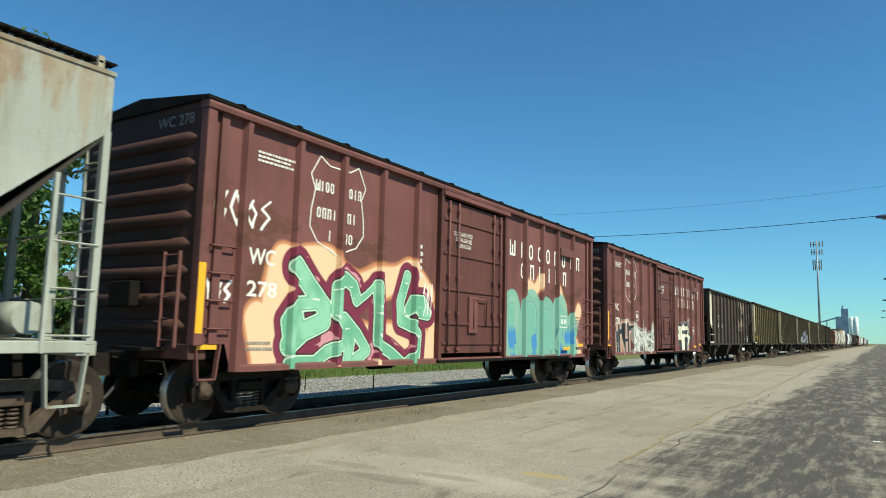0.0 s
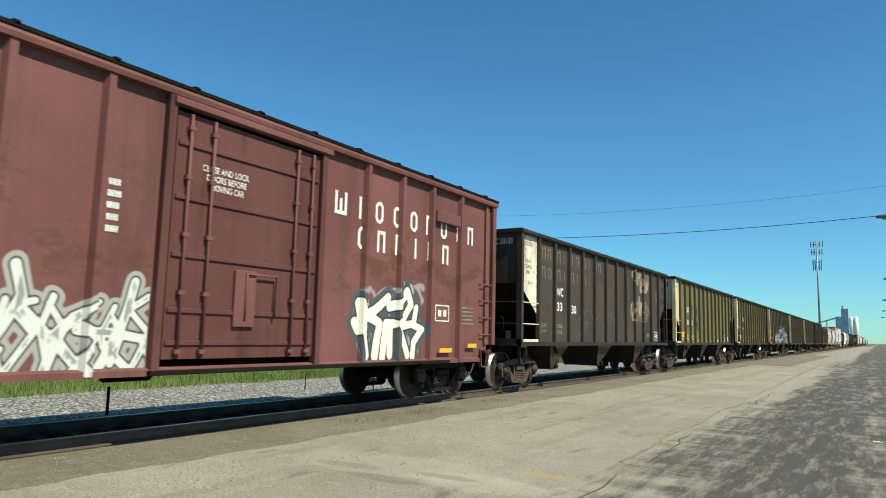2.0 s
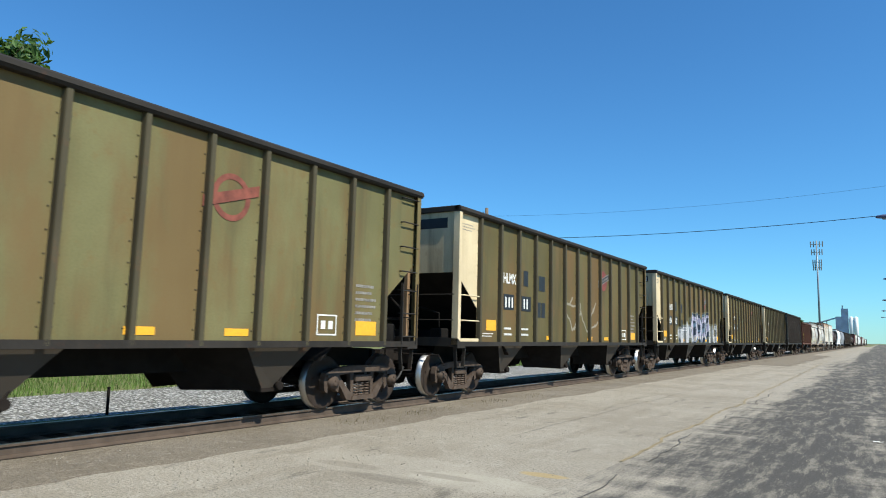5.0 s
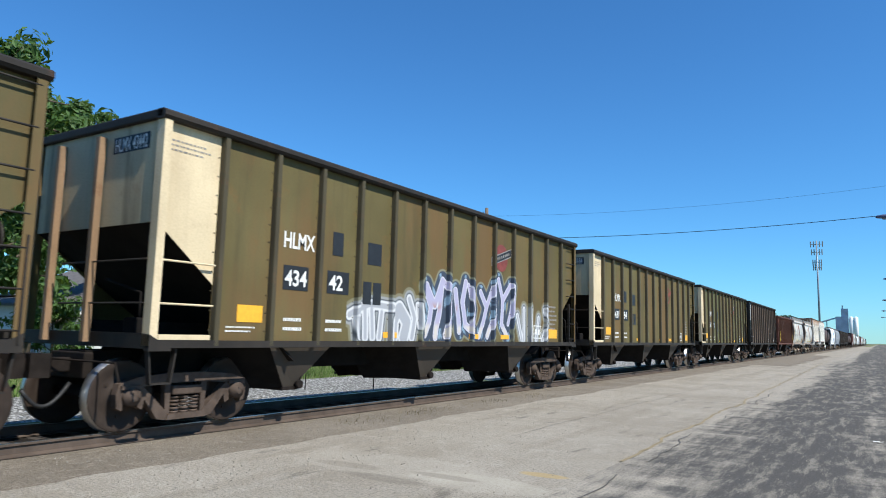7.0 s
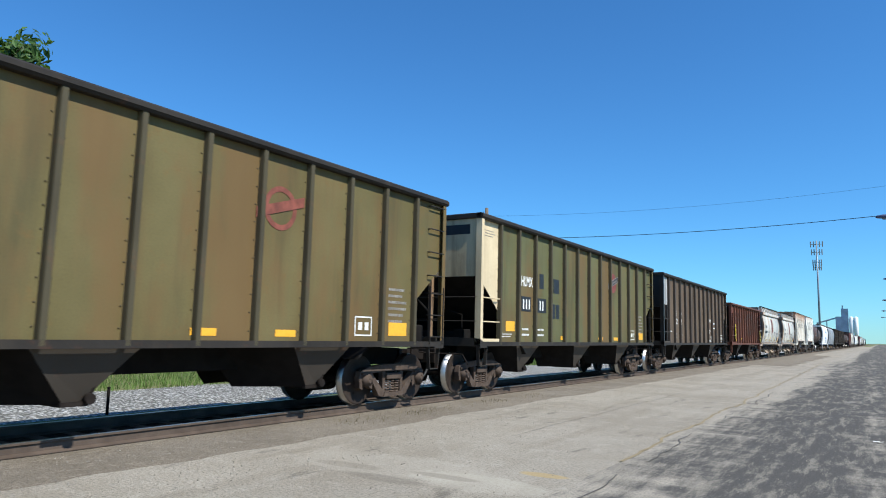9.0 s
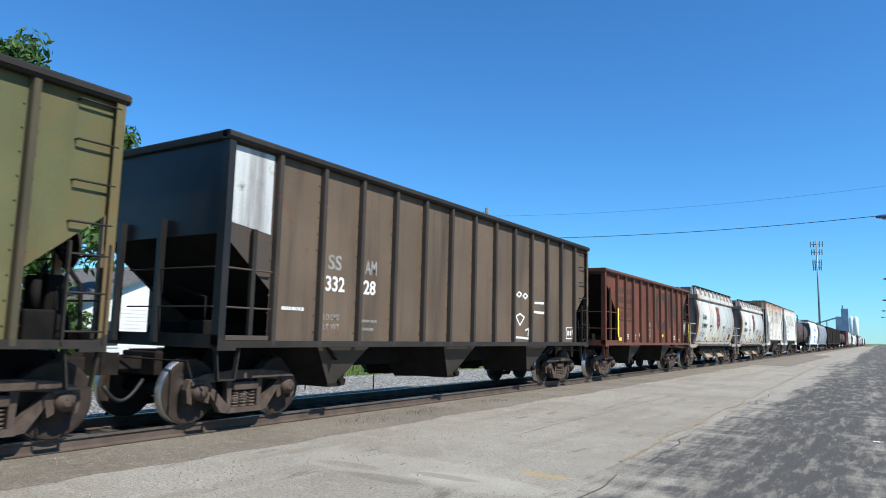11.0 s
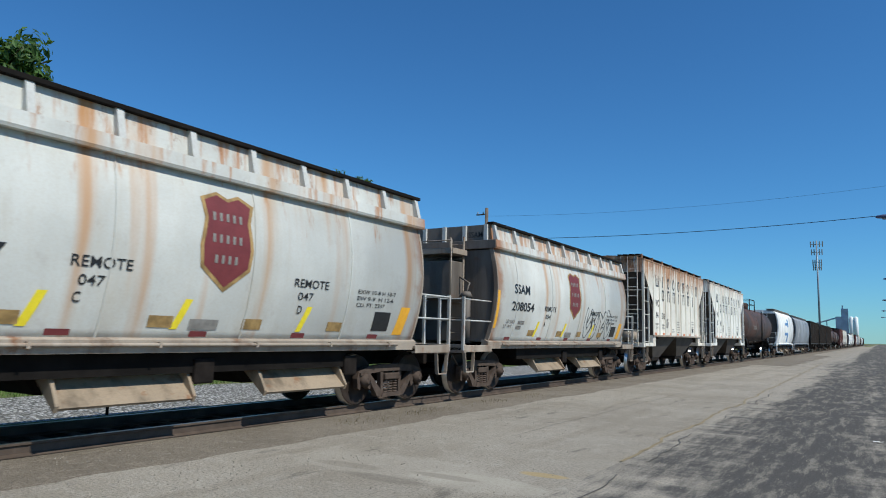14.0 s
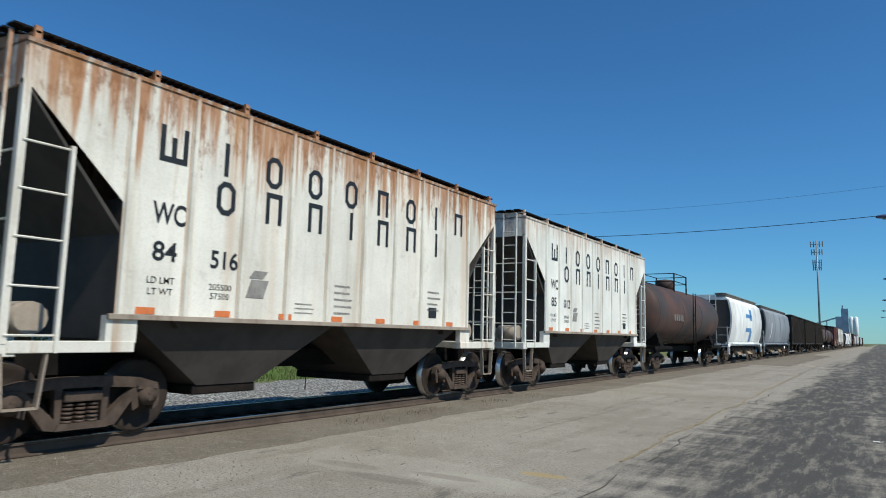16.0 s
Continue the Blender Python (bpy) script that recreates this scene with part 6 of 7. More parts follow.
def piece_crown(k, c):
    """Lavender and white letters with navy shades, between two plain silver tags."""
    d2 = k.field("cloud")
    c = layers(k, c, d2, [(0.15, (0.27, 0.27, 0.19), 0.5), (0.09, (0.27, 0.28, 0.28), 0.9), (0.04, (0.06, 0.07, 0.085), 0.9), (0.012, (0.56, 0.56, 0.56), 1), (-0.035, (0.29, 0.30, 0.32), 0.85)], 0.014)
    d = k.field("letters")
    c = layers(k, c, d, [(0.175, (0.28, 0.30, 0.22), 0.55), (0.13, (0.045, 0.06, 0.09), 0.97)], 0.016)
    gleam = k.ramp(k.noise(1.0, 3, 0.5, k.vec('MULTIPLY', k.vec('ADD', k.co, (0, 0.4, 0)), (0, 4.5, 2.5))), 0.56, 0.62)
    c = k.mix(k.math('MULTIPLY', gleam, k.ramp(d, 0.11, 0.09)), c, (0.20, 0.29, 0.37))
    c = layers(k, c, d, [(0.025, (0.04, 0.05, 0.08), 1), (0.004, (0.60, 0.60, 0.62), 1), (-0.014, (0.36, 0.345, 0.46), 1)], 0.012)
    rusty = k.ramp(k.noise(0.9, 2, 0.4, k.vec('ADD', k.co, (0, 1.7, 0.6))), 0.5, 0.58)
    low = k.ramp(z_of(k), 2.15, 1.9)
    c = k.mix(k.math('MULTIPLY', k.math('MULTIPLY', k.ramp(d, -0.02, -0.04), rusty), low), c, (0.36, 0.19, 0.09))
    foot = k.ramp(z_of(k), 1.68, 1.55)
    c = k.mix(k.math('MULTIPLY', k.ramp(d, -0.02, -0.04), foot), c, (0.52, 0.48, 0.43))
    worn = k.ramp(k.noise(4.0, 7, 0.7), 0.6, 0.68)
    return k.mix(k.math('MULTIPLY', worn, k.ramp(z_of(k), 1.36, 1.3)), c, (0.12, 0.07, 0.045))


def loop_tag(k, c):
    return layers(k, c, k.field("letters"), [(0.0, (0.75, 0.75, 0.73), 1)], 0.01)


def maroon(name, extra=None):
    def scuffed(k, c):
        """Brown rubbed and soiled places across the middle of the side."""
        n = k.noise(1.0, 7, 0.7, k.vec('MULTIPLY', k.vec('ADD', k.co, (0, 2, 5)), (0.5, 1.1, 2.4)))
        belt = k.math('MULTIPLY', k.ramp(z_of(k), 1.4, 2.3), k.ramp(z_of(k), 4.2, 2.9))
        c = k.mix(k.math('MULTIPLY', k.math('MULTIPLY', k.ramp(n, 0.5, 0.6), belt), 0.75), c, (0.095, 0.046, 0.03))
        return extra(k, c) if extra else c

    return painted(name, BOX_RED, dirt=(0.06, 0.032, 0.028), dirt_amount=0.45, rust_amount=0.2, extra=scuffed)


def shield(car, x=1.506):
    """A plain rounded shield outline."""
    b = fresh()
    half = [(0.0, 4.33), (0.28, 4.33), (0.52, 4.46), (0.74, 4.10), (0.62, 3.86), (0.70, 3.5), (0.72, 3.2), (0.52, 2.95), (0.2, 2.84), (0.0, 2.76)]
    for s in (-1, 1):
        for (a, z), (a2, z2) in zip(half, half[1:]):
            n = Vector((a2 - a, z2 - z)).normalized().orthogonal() * 0.012
            slab(b, [(s * (a - n.x), z - n.y), (s * (a2 - n.x), z2 - n.y), (s * (a2 + n.x), z2 + n.y), (s * (a + n.x), z + n.y)], 0, 0.003)
    part("shield_outline", b, WHITE, car, "white shield outline", at=pose(x, 2.98, 0))
    # the name inside it, as plain blocks
    name_shapes(car, "wioo  noin", 2.36, 3.84, 0.19, 0.127, WHITE, x, 0.09, "shield_mark")
    name_shapes(car, "onni  ni", 2.42, 3.37, 0.19, 0.135, WHITE, x, 0.095, "shield_mark")
    name_shapes(car, "i  no", 2.72, 2.99, 0.19, 0.14, WHITE, x, 0.1, "shield_mark")


def boxcar_marks(car, number, full_number=True):
    x = 1.506
    lettering(car, "WC", 0.97, 2.42, 0.26, WHITE, x, 0.55)
    if number:
        lettering(car, number[:3], 0.97, 1.92, 0.25, WHITE, x, 0.62)
        if full_number:
            lettering(car, number[3:], 2.06, 1.90, 0.25, WHITE, x, 0.42)
    shield(car)
    name_shapes(car, "wiooonoin", 9.75, 3.52, 0.42, 0.585, WHITE, x, 0.25)
    name_shapes(car, "onninni", 10.42, 2.96, 0.42, 0.585, WHITE, x, 0.25)
    bars(car, 1.05, 4.05, 0.85, 0.2, 3, WHITE, x, 3)
    bars(car, 5.5, 2.6, 0.22, 0.75, 5, WHITE, x, 8)
    for i, words in enumerate(("CLOSE AND LOCK", "DOORS BEFORE", "MOVING CAR")):
        lettering(car, words, 6.88 + 0.08 * i, 3.66 - i * 0.13, 0.095, WHITE, 1.549, 0.85 - 0.12 * i)
    bars(car, 1.0, 1.1, 0.6, 0.18, 2, FADED, x, 15)
    bars(car, 14.25, 1.65, 0.55, 0.45, 5, FADED, x, 25, 0.4)
    frame_mark(car, 13.12, 1.69, 0.56, 0.36)
    lettering(car, "WC " + (number or "278"), 0.45, 4.40, 0.17, FADED, -0.016, 0.85, "end_number", 'end')
    patch(car, 0.005, 1.35, 0.12, 1.0, YELLOW, 1.604, "reflector", "orange-yellow reflective strip")
    patch(car, 0.1, 1.125, 0.34, 0.07, YELLOW, 1.545, "reflector")
    patch(car, 13.2, 1.02, 0.5, 0.09, YELLOW, 1.59, "reflector")
    patch(car, 14.4, 1.12, 0.4, 0.09, YELLOW, 1.59, "reflector")


def boxcars():
    door = painted("grimy_maroon_door_paint", (0.10, 0.039, 0.035), dirt=(0.03, 0.02, 0.017), dirt_amount=0.85, rust_amount=0.4)
    flank = maroon("maroon_side_paint")
    section = [(1.501, -0.088), (1.5765, -0.058), (1.6025, -0.047), (1.6025, 0.047)]
    front, rear = (1.93, 3.06, 4.24, 5.42), (10.62, 11.75, 12.86, 14.05)
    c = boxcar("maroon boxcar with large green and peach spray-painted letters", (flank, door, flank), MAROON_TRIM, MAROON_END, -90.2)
    tags = letters(0.3, 2.95, 1.15, 0.55, 4, 0.022, 12) + letters(0.2, 1.82, 0.55, 0.36, 3, 0.026, 19) + letters(5.75, 1.75, 0.42, 0.8, 3, 0.016, 29)
    fields = {"cloud": (lines(GREEN_CLOUD), 0.12, 7.0), "letters": (lines(GREEN_LINES, 1.1), 0.03, 4.0), "tags": (tags, 0.1, 2.0)}
    coat = maroon("maroon_side_with_green_letter_piece", piece_green)
    spray_coat(c, 0.76, 6.22, 0.81, 3.65, coat, fields, 1.502, front, section)
    spray_coat(c, 0.18, 0.75, 1.25, 3.65, coat, fields, 1.5025)
    fields = {"cloud": (lines(TEAL_CLOUD), 0.12, 3.0), "letters": (lines(TEAL_LINES), 0.06, 9.0)}
    spray_coat(c, 9.48, 14.9, 0.82, 3.2, maroon("maroon_side_with_teal_letter_piece", piece_teal), fields, 1.502, rear, section)
    boxcar_marks(c, "278", False)
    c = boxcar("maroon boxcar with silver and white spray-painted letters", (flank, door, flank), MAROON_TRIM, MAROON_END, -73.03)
    fields = {"cloud": (lines(BLOCK_LINES), 0.025, 4.0), "letters": (lines(TANGLE) + letters(3.05, 0.88, 3.2, 0.95, 9, 0.035, 37, 0.0), 0.06, 14.0)}
    spray_coat(c, 0.76, 6.22, 0.81, 2.3, maroon("maroon_side_with_silver_letter_piece", piece_silver), fields, 1.502, front, section)
    fields = {"cloud": (letters(10.6, 1.95, 2.0, 0.42, 5, 0.03, 44, 0.02), 0.2, 6.0), "letters": (lines(WHITE_LINES), 0.04, 9.0)}
    spray_coat(c, 9.48, 14.0, 0.82, 2.6, maroon("maroon_side_with_white_letter_piece", piece_white), fields, 1.502, rear[:3], section)
    boxcar_marks(c, "27399")
    frame_mark(c, 3.62, 2.12, 0.3, 0.36)


def stain(k, c):
    """Broad brown washes down old olive paint."""
    n = k.noise(1.0, 5, 0.6, k.vec('MULTIPLY', k.vec('ADD', k.co, (1, 3, 2)), (0.5, 0.7, 0.25)))
    return k.mix(k.ramp(n, 0.45, 0.66, 0, 0.65), c, (0.15, 0.085, 0.035))


def cloud_piece(y, z, w, h, n, seed, bands, wob=0.08, r=0.1):
    def extra(k, c):
        return layers(k, c, strokes(k, letters(y, z, w, h, n, r, seed, 0.02), wob, 1.5, seed), bands, 0.016)
    return extra


THIN = [(0.0, (0.42, 0.40, 0.34), 0.45)]


def old_letters(k, c):
    brown = k.noise(0.45, 5, 0.6, k.vec('ADD', k.co, (3, 7, 1)))
    c = k.mix(k.ramp(brown, 0.46, 0.64, 0, 0.5), c, (0.11, 0.058, 0.038))
    return layers(k, c, strokes(k, letters(4.4, 1.5, 4.2, 0.8, 4, 0.03, 61), 0.12, 1.0, 3), [(0.0, (0.13, 0.14, 0.125), 0.35)], 0.025)


PEELED = [(0.42, (11.25, 3.70), (11.95, 3.68)), (0.30, (10.3, 3.85), (11.0, 3.80)), (0.40, (10.2, 2.45), (11.9, 2.50)), (0.20, (10.95, 2.95), (11.05, 2.6))]


def peeled(k, c):
    """The bleached remains of a large round emblem, flaking to rust."""
    c = old_letters(k, c)
    d = k.field("letters")
    flake = k.noise(1.0, 8, 0.72, k.vec('MULTIPLY', k.co, (1, 2.6, 1.1)))
    c = k.mix(k.math('MULTIPLY', k.ramp(d, 0.02, -0.01), k.ramp(flake, 0.55, 0.40)), c, (0.32, 0.285, 0.235))
    c = k.mix(k.math('MULTIPLY', k.ramp(d, 0.0, -0.02), k.ramp(flake, 0.52, 0.6, 0, 0.8)), c, (0.26, 0.12, 0.06))
    return k.mix(k.math('MULTIPLY', k.ramp(d, 0.0, -0.02), k.ramp(k.noise(7, 6, 0.7), 0.58, 0.66, 0, 0.7)), c, (0.12, 0.055, 0.03))


def open_hoppers():
    dark_trim = painted("black_hopper_trim", (0.022, 0.019, 0.016), rust_amount=0.25)
    cream = painted("cream_corner_paint", (0.60, 0.49, 0.31), dirt=(0.2, 0.13, 0.07), dirt_amount=0.25, rust_amount=0.15, rough=0.5)
    white_flaked = painted("flaking_white_corner_paint", (0.68, 0.62, 0.52), dirt=(0.17, 0.11, 0.065), dirt_amount=0.7, rust=(0.12, 0.055, 0.03), rust_amount=1.0)
    # Grimy brown, lowered further to hold the shade of the end bay.
    grimy = painted("grimy_shade_darkened_brown_end", (0.05, 0.04, 0.03), dirt=(0.03, 0.024, 0.02), dirt_amount=0.75, rust_amount=0.4)
    chute = painted("dusty_grey_brown_chute", (0.045, 0.037, 0.029), rust_amount=0.3)
    rib = painted("grimy_dark_olive_post", (0.062, 0.053, 0.03), rust_amount=0.3)
    dark_rib = painted("grimy_dark_brown_post", (0.042, 0.034, 0.028), rust_amount=0.35)
    rust_rib = painted("grimy_rust_post", (0.09, 0.036, 0.022), rust_amount=0.3)
    black_chute = painted("black_hopper_bottom", (0.025, 0.019, 0.016), rust_amount=0.2)
    creamy = painted("dirty_cream_end", (0.46, 0.39, 0.25), dirt=(0.09, 0.07, 0.045), dirt_amount=0.75, rust_amount=0.4)
    tan_post = painted("rust_tan_end_post", (0.25, 0.16, 0.09), rust_amount=0.6, dirt_amount=0.6)

    def brown(extra=None, base=(0.052, 0.041, 0.034), name="weathered_dark_brown_side"):
        return painted(name, base, dirt=(0.03, 0.025, 0.022), rust=(0.13, 0.055, 0.03), dirt_amount=0.55, rust_amount=0.7, extra=extra)

    def olive(extra=None, base=(0.135, 0.118, 0.045), name="faded_olive_green_side"):
        return painted(name, base, dirt=(0.05, 0.042, 0.022), rust=(0.17, 0.09, 0.03), dirt_amount=0.5, rust_amount=0.4, extra=lambda k, c: (extra or (lambda k, c: c))(k, stain(k, c)))

    x = 1.504

    def stencil_number(c, a, b, mark, y=2.4, marks=True, z=2.14):
        if marks:
            for yy in (2.35, 3.4):
                patch(c, yy + 0.05, z - 0.06, 0.58, 0.4, BLACK, x, "number_panel", "black number panel")
            for yy in (4.44, 4.74):
                patch(c, yy, z - 0.2, 0.25, 0.42, BLACK, x, "number_panel")
            patch(c, 3.56, z + 0.62, 0.28, 0.42, BLACK, x, "number_panel")
            patch(c, 4.55, z + 0.55, 0.42, 0.42, BLACK, x, "number_panel")
        lettering(c, mark, 2.38, z + 0.62, 0.27, WHITE, x + 0.004, 0.72)
        if a:
            lettering(c, a, 2.44, z, 0.27, WHITE, x + 0.004, 0.5)
            lettering(c, b, 3.5, z, 0.27, WHITE, x + 0.004, 0.36)
        else:
            blocks(c, [0.13] * 3, 2.46, z, 0.27, 0.18, WHITE, x + 0.004)
            blocks(c, [0.13] * 2, 3.54, z, 0.27, 0.18, WHITE, x + 0.004)
        bars(c, 2.45, 1.42, 0.5, 0.3, 2, WHITE, x, 31, 0.35)
        bars(c, 3.45, 1.42, 0.45, 0.3, 2, WHITE, x, 32, 0.35)
        part("number_panel", box(fresh(), 0.4, 1.25, 0.0255, 0.0285, 3.87, 4.11), BLACK, c, "black end number panel")
        if a:
            lettering(c, mark + " " + a + b, 0.45, top_z(c) - 0.36, 0.2, WHITE, 0.022, 0.75, "end_number", 'end')

    def top_z(c):
        return 4.25

    def cream_marks(c, yellow=((1.5, 0.5), (5.1, 0.45), (8.4, 0.45), (10.0, 0.45), (12.98, 0.6))):
        bars(c, 0.12, 3.85, 0.78, 0.2, 3, FADED, x, 41, 0.35)
        for y, w in yellow:
            patch(c, y, 1.32 if 2 < y < 12.5 else 1.53 if y < 2 else 1.36, w, 0.11 if 2 < y < 12.5 else 0.26, YELLOW, x, "reflector", "orange-yellow reflective patch")
        bars(c, 1.3, 1.38, 0.6, 0.12, 2, WHITE, x, 42, 0.4)
        bars(c, 12.95, 1.62, 0.6, 0.75, 6, FADED, x, 43, 0.4)

    post_section = [(1.501, -0.058), (1.587, -0.048), (1.602, -0.037), (1.602, 0.037)]

    # D: dark brown with ghost lettering
    c = open_hopper("dark brown hopper car with ghosted old lettering and white flaking corner", (brown(old_letters), white_flaked, dark_trim, grimy, chute, grimy, dark_rib), -55.85, first=1.2, step=1.13, posts=12, bay=1.14, top=4.28, post_mat=grimy)
    flaking = {"letters": (lines(PEELED), 0.10, 5.0)}
    spray_coat(c, 9.3, 13.0, 1.26, 4.15, brown(peeled, (0.052, 0.041, 0.034), "brown_side_with_peeled_emblem"), flaking, 1.502, [1.2 + 1.13 * j for j in (8, 9, 10)], post_section, painted("post_with_peeled_paint", (0.042, 0.034, 0.028), rust_amount=0.35, extra=lambda k, c: k.mix(k.math('MULTIPLY', k.ramp(k.field("letters"), 0.0, -0.03), k.ramp(k.noise(5, 6), 0.5, 0.58)), c, (0.28, 0.16, 0.09))))
    bars(c, 13.35, 3.0, 0.3, 0.5, 6, FADED, x, 45, 0.3)
    frame_mark(c, 11.95, 1.5, 0.3, 0.1, FADED)
    lettering(c, "WC", 2.58, 2.62, 0.26, WHITE, x, 0.5)
    lettering(c, "33", 2.6, 2.18, 0.26, WHITE, x, 0.42)
    lettering(c, "130", 3.6, 2.14, 0.26, WHITE, x, 0.55)
    for i, yy in enumerate((1.5, 2.6, 3.7, 4.75, 5.8)):
        name_shapes(c, ("nn", "ni", "in", "oi", "on")[i], yy, 3.62, 0.36, 0.4, GHOST, x, 0.25, "ghost_mark")
        if i < 4:
            name_shapes(c, ("no", "ni", "ni", "ni")[i], yy, 3.08, 0.34, 0.42, GHOST, x, 0.25, "ghost_mark")
    lettering(c, "LD LMT", 1.45, 1.68, 0.1, FADED, x, 0.4)
    lettering(c, "LT WT", 1.45, 1.5, 0.1, FADED, x, 0.4)
    lettering(c, "202900", 2.5, 1.68, 0.1, FADED, x, 0.5)
    lettering(c, "60100", 2.55, 1.5, 0.1, FADED, x, 0.42)
    lettering(c, "ROTARY", 0.38, 3.42, 0.10, GHOST, 1.506, 0.42)
    lettering(c, "COUPLER", 0.36, 3.27, 0.10, GHOST, 1.506, 0.46)
    lettering(c, "END", 0.48, 3.12, 0.10, GHOST, 1.506, 0.22)
    bars(c, 0.1, 3.9, 0.9, 0.2, 3, FADED, 1.506, 44)
    lettering(c, "WC 33130", 0.6, 3.9, 0.17, WHITE, 0.022, 0.7, "end_number", 'end')
    frame_mark(c, 13.05, 1.35)

    olives = [
        (-39.42, "430", "42", None, (0.135, 0.125, 0.055), "HLMX"),
        (-22.98, "", "", cloud_piece(6.4, 1.45, 3.0, 1.3, 2, 71, THIN, 0.14, 0.035), (0.095, 0.08, 0.033), "HLMX"),
        (-6.58, "434", "42", "crown", (0.105, 0.085, 0.033), "HLMX"),
        (9.87, "431", "84", None, (0.115, 0.095, 0.038), "HLMX"),
        (26.35, "", "", None, (0.10, 0.10, 0.044), "HLMX"),
    ]
    for i, (u, a, b, extra, base, mark) in enumerate(olives):
        label = "faded olive green hopper car with cream corner plate"
        if extra:
            label = "olive green hopper car with " + ("white outline letters" if i == 1 else "silver spray-painted letters")
        thin = None if extra == "crown" else extra
        c = open_hopper(label, (olive(thin, base, "faded_olive_green_side"), cream, dark_trim, creamy, chute, tan_post, rib), u)
        stencil_number(c, a, b, mark)
        cream_marks(c)
        frame_mark(c, 11.95, 1.35)
        emblem(c, 9.98, 3.38, i in (1, 2, 4))
        if extra == "crown":
            fields = {"cloud": (lines(PALE_LINES, 0.9), 0.02, 5.0), "letters": (lines(CROWN_LINES, 0.85), 0.03, 3.0)}
            grime = painted("painted_over_post", (0.062, 0.053, 0.03), rust_amount=0.3, extra=piece_crown)
            spray_coat(c, 4.0, 13.6, 1.26, 3.1, olive(piece_crown, base, "olive_side_with_lavender_letters"), fields, 1.502, [1.08 + 1.057 * j for j in range(3, 12)], post_section, grime)
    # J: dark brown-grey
    # Glossy near-black paint; the shade of the end is put into its colour.
    end_black = painted("shade_darkened_black_end", (0.013, 0.012, 0.011), dirt=(0.02, 0.017, 0.014), rust_amount=0.1, rough=0.4, spec=0.3)
    chrome = painted("flaking_pale_corner_paint", (0.5, 0.5, 0.48), dirt=(0.12, 0.1, 0.085), dirt_amount=0.7, rust=(0.1, 0.085, 0.07), rust_amount=0.8, rough=0.35)
    c = open_hopper("dark brown-grey hopper car with white numbers", (brown(None, (0.108, 0.077, 0.051), "dusty_brown_grey_side"), brown(None, (0.07, 0.055, 0.043), "dark_corner_paint"), dark_trim, end_black, chute, end_black, dark_rib), 42.87, end_ext=1.9, stile=2.95, post_mat=end_black)
    spray_coat(c, 9.3, 13.2, 1.26, 2.9, brown(loop_tag, (0.108, 0.077, 0.051), "dusty_brown_side_with_white_tag"), {"letters": (lines(LOOP), 0.03, 2.0)}, 1.502, (), (), None, 0.018)
    part("bare_metal", slab(fresh(), [(0.14, 3.02), (0.98, 2.92), (0.98, 4.2), (0.14, 4.2)], 0, 0.003), chrome, c, "flaking pale reflective sheet", at=pose(1.505, 0, 0))
    lettering(c, "SS", 2.36, 2.5, 0.27, FADED, x, 0.36)
    lettering(c, "AM", 3.38, 2.5, 0.27, FADED, x, 0.36)
    lettering(c, "332", 2.32, 2.12, 0.27, WHITE, x, 0.5)
    lettering(c, "28", 3.36, 2.12, 0.27, WHITE, x, 0.36)
    lettering(c, "LD LMT", 2.3, 1.62, 0.1, FADED, x, 0.42)
    lettering(c, "LT WT", 2.3, 1.45, 0.1, FADED, x, 0.42)
    bars(c, 3.3, 1.45, 0.5, 0.3, 2, FADED, x, 52, 0.35)
    bars(c, 1.3, 1.75, 0.55, 0.1, 1, WHITE, x, 53)
    frame_mark(c, 13.2, 1.35)
    # K: short rust-red ore car
    rust_side = painted("rust_red_ore_side", (0.118, 0.043, 0.027), dirt=(0.05, 0.025, 0.018), rust=(0.24, 0.085, 0.03), dirt_amount=0.6, rust_amount=0.5, rough=0.75)
    rust_trim = painted("rust_brown_trim", (0.115, 0.046, 0.028), dirt=(0.04, 0.022, 0.017), dirt_amount=0.5, rust=(0.3, 0.1, 0.03))
    rust_end = painted("deep_rust_end", (0.07, 0.032, 0.022), dirt_amount=0.6)
    c = open_hopper("rust-red ore hopper car with faded dark lettering", (rust_side, rust_side, rust_trim, rust_end, black_chute, rust_trim, rust_rib), 59.4, length=12.5, top=3.82, bay=1.35, cut=(3.66, 2.44), step=0.98, first=1.42, posts=11, chutes=(3.9, 8.6), rivets=False, end_ext=1.75, wheel_in=1.4, stile=3.2)
    ghost = plain("ghosted_dark_lettering", (0.05, 0.028, 0.022), 0.8, 0, 0.3, 4)
    for y in (1.5, 2.5):
        blocks(c, [0.16] * 4, y, 3.08, 0.22, 0.21, ghost, x, 0.25)
        blocks(c, [0.16] * 4, y, 2.74, 0.22, 0.21, ghost, x, 0.25)
        patch(c, y - 0.05, 2.52, 0.85, 0.05, ghost, x, "stripe")
        patch(c, y - 0.05, 2.06, 0.85, 0.05, ghost, x, "stripe")
    lettering(c, "30", 1.95, 2.2, 0.22, ghost, x, 0.3)
    lettering(c, "2477", 2.5, 2.18, 0.22, ghost, x, 0.75)
    # large emblem: a thick rounded ring beside a broad leaning bar
    b = fresh()
    outer = [(0.0, 2.3), (0.12, 1.98), (0.4, 1.82), (1.3, 1.82), (1.58, 1.98), (1.7, 2.3), (1.7, 2.95), (1.58, 3.25), (1.3, 3.42), (0.4, 3.42), (0.12, 3.25), (0.0, 2.95)]
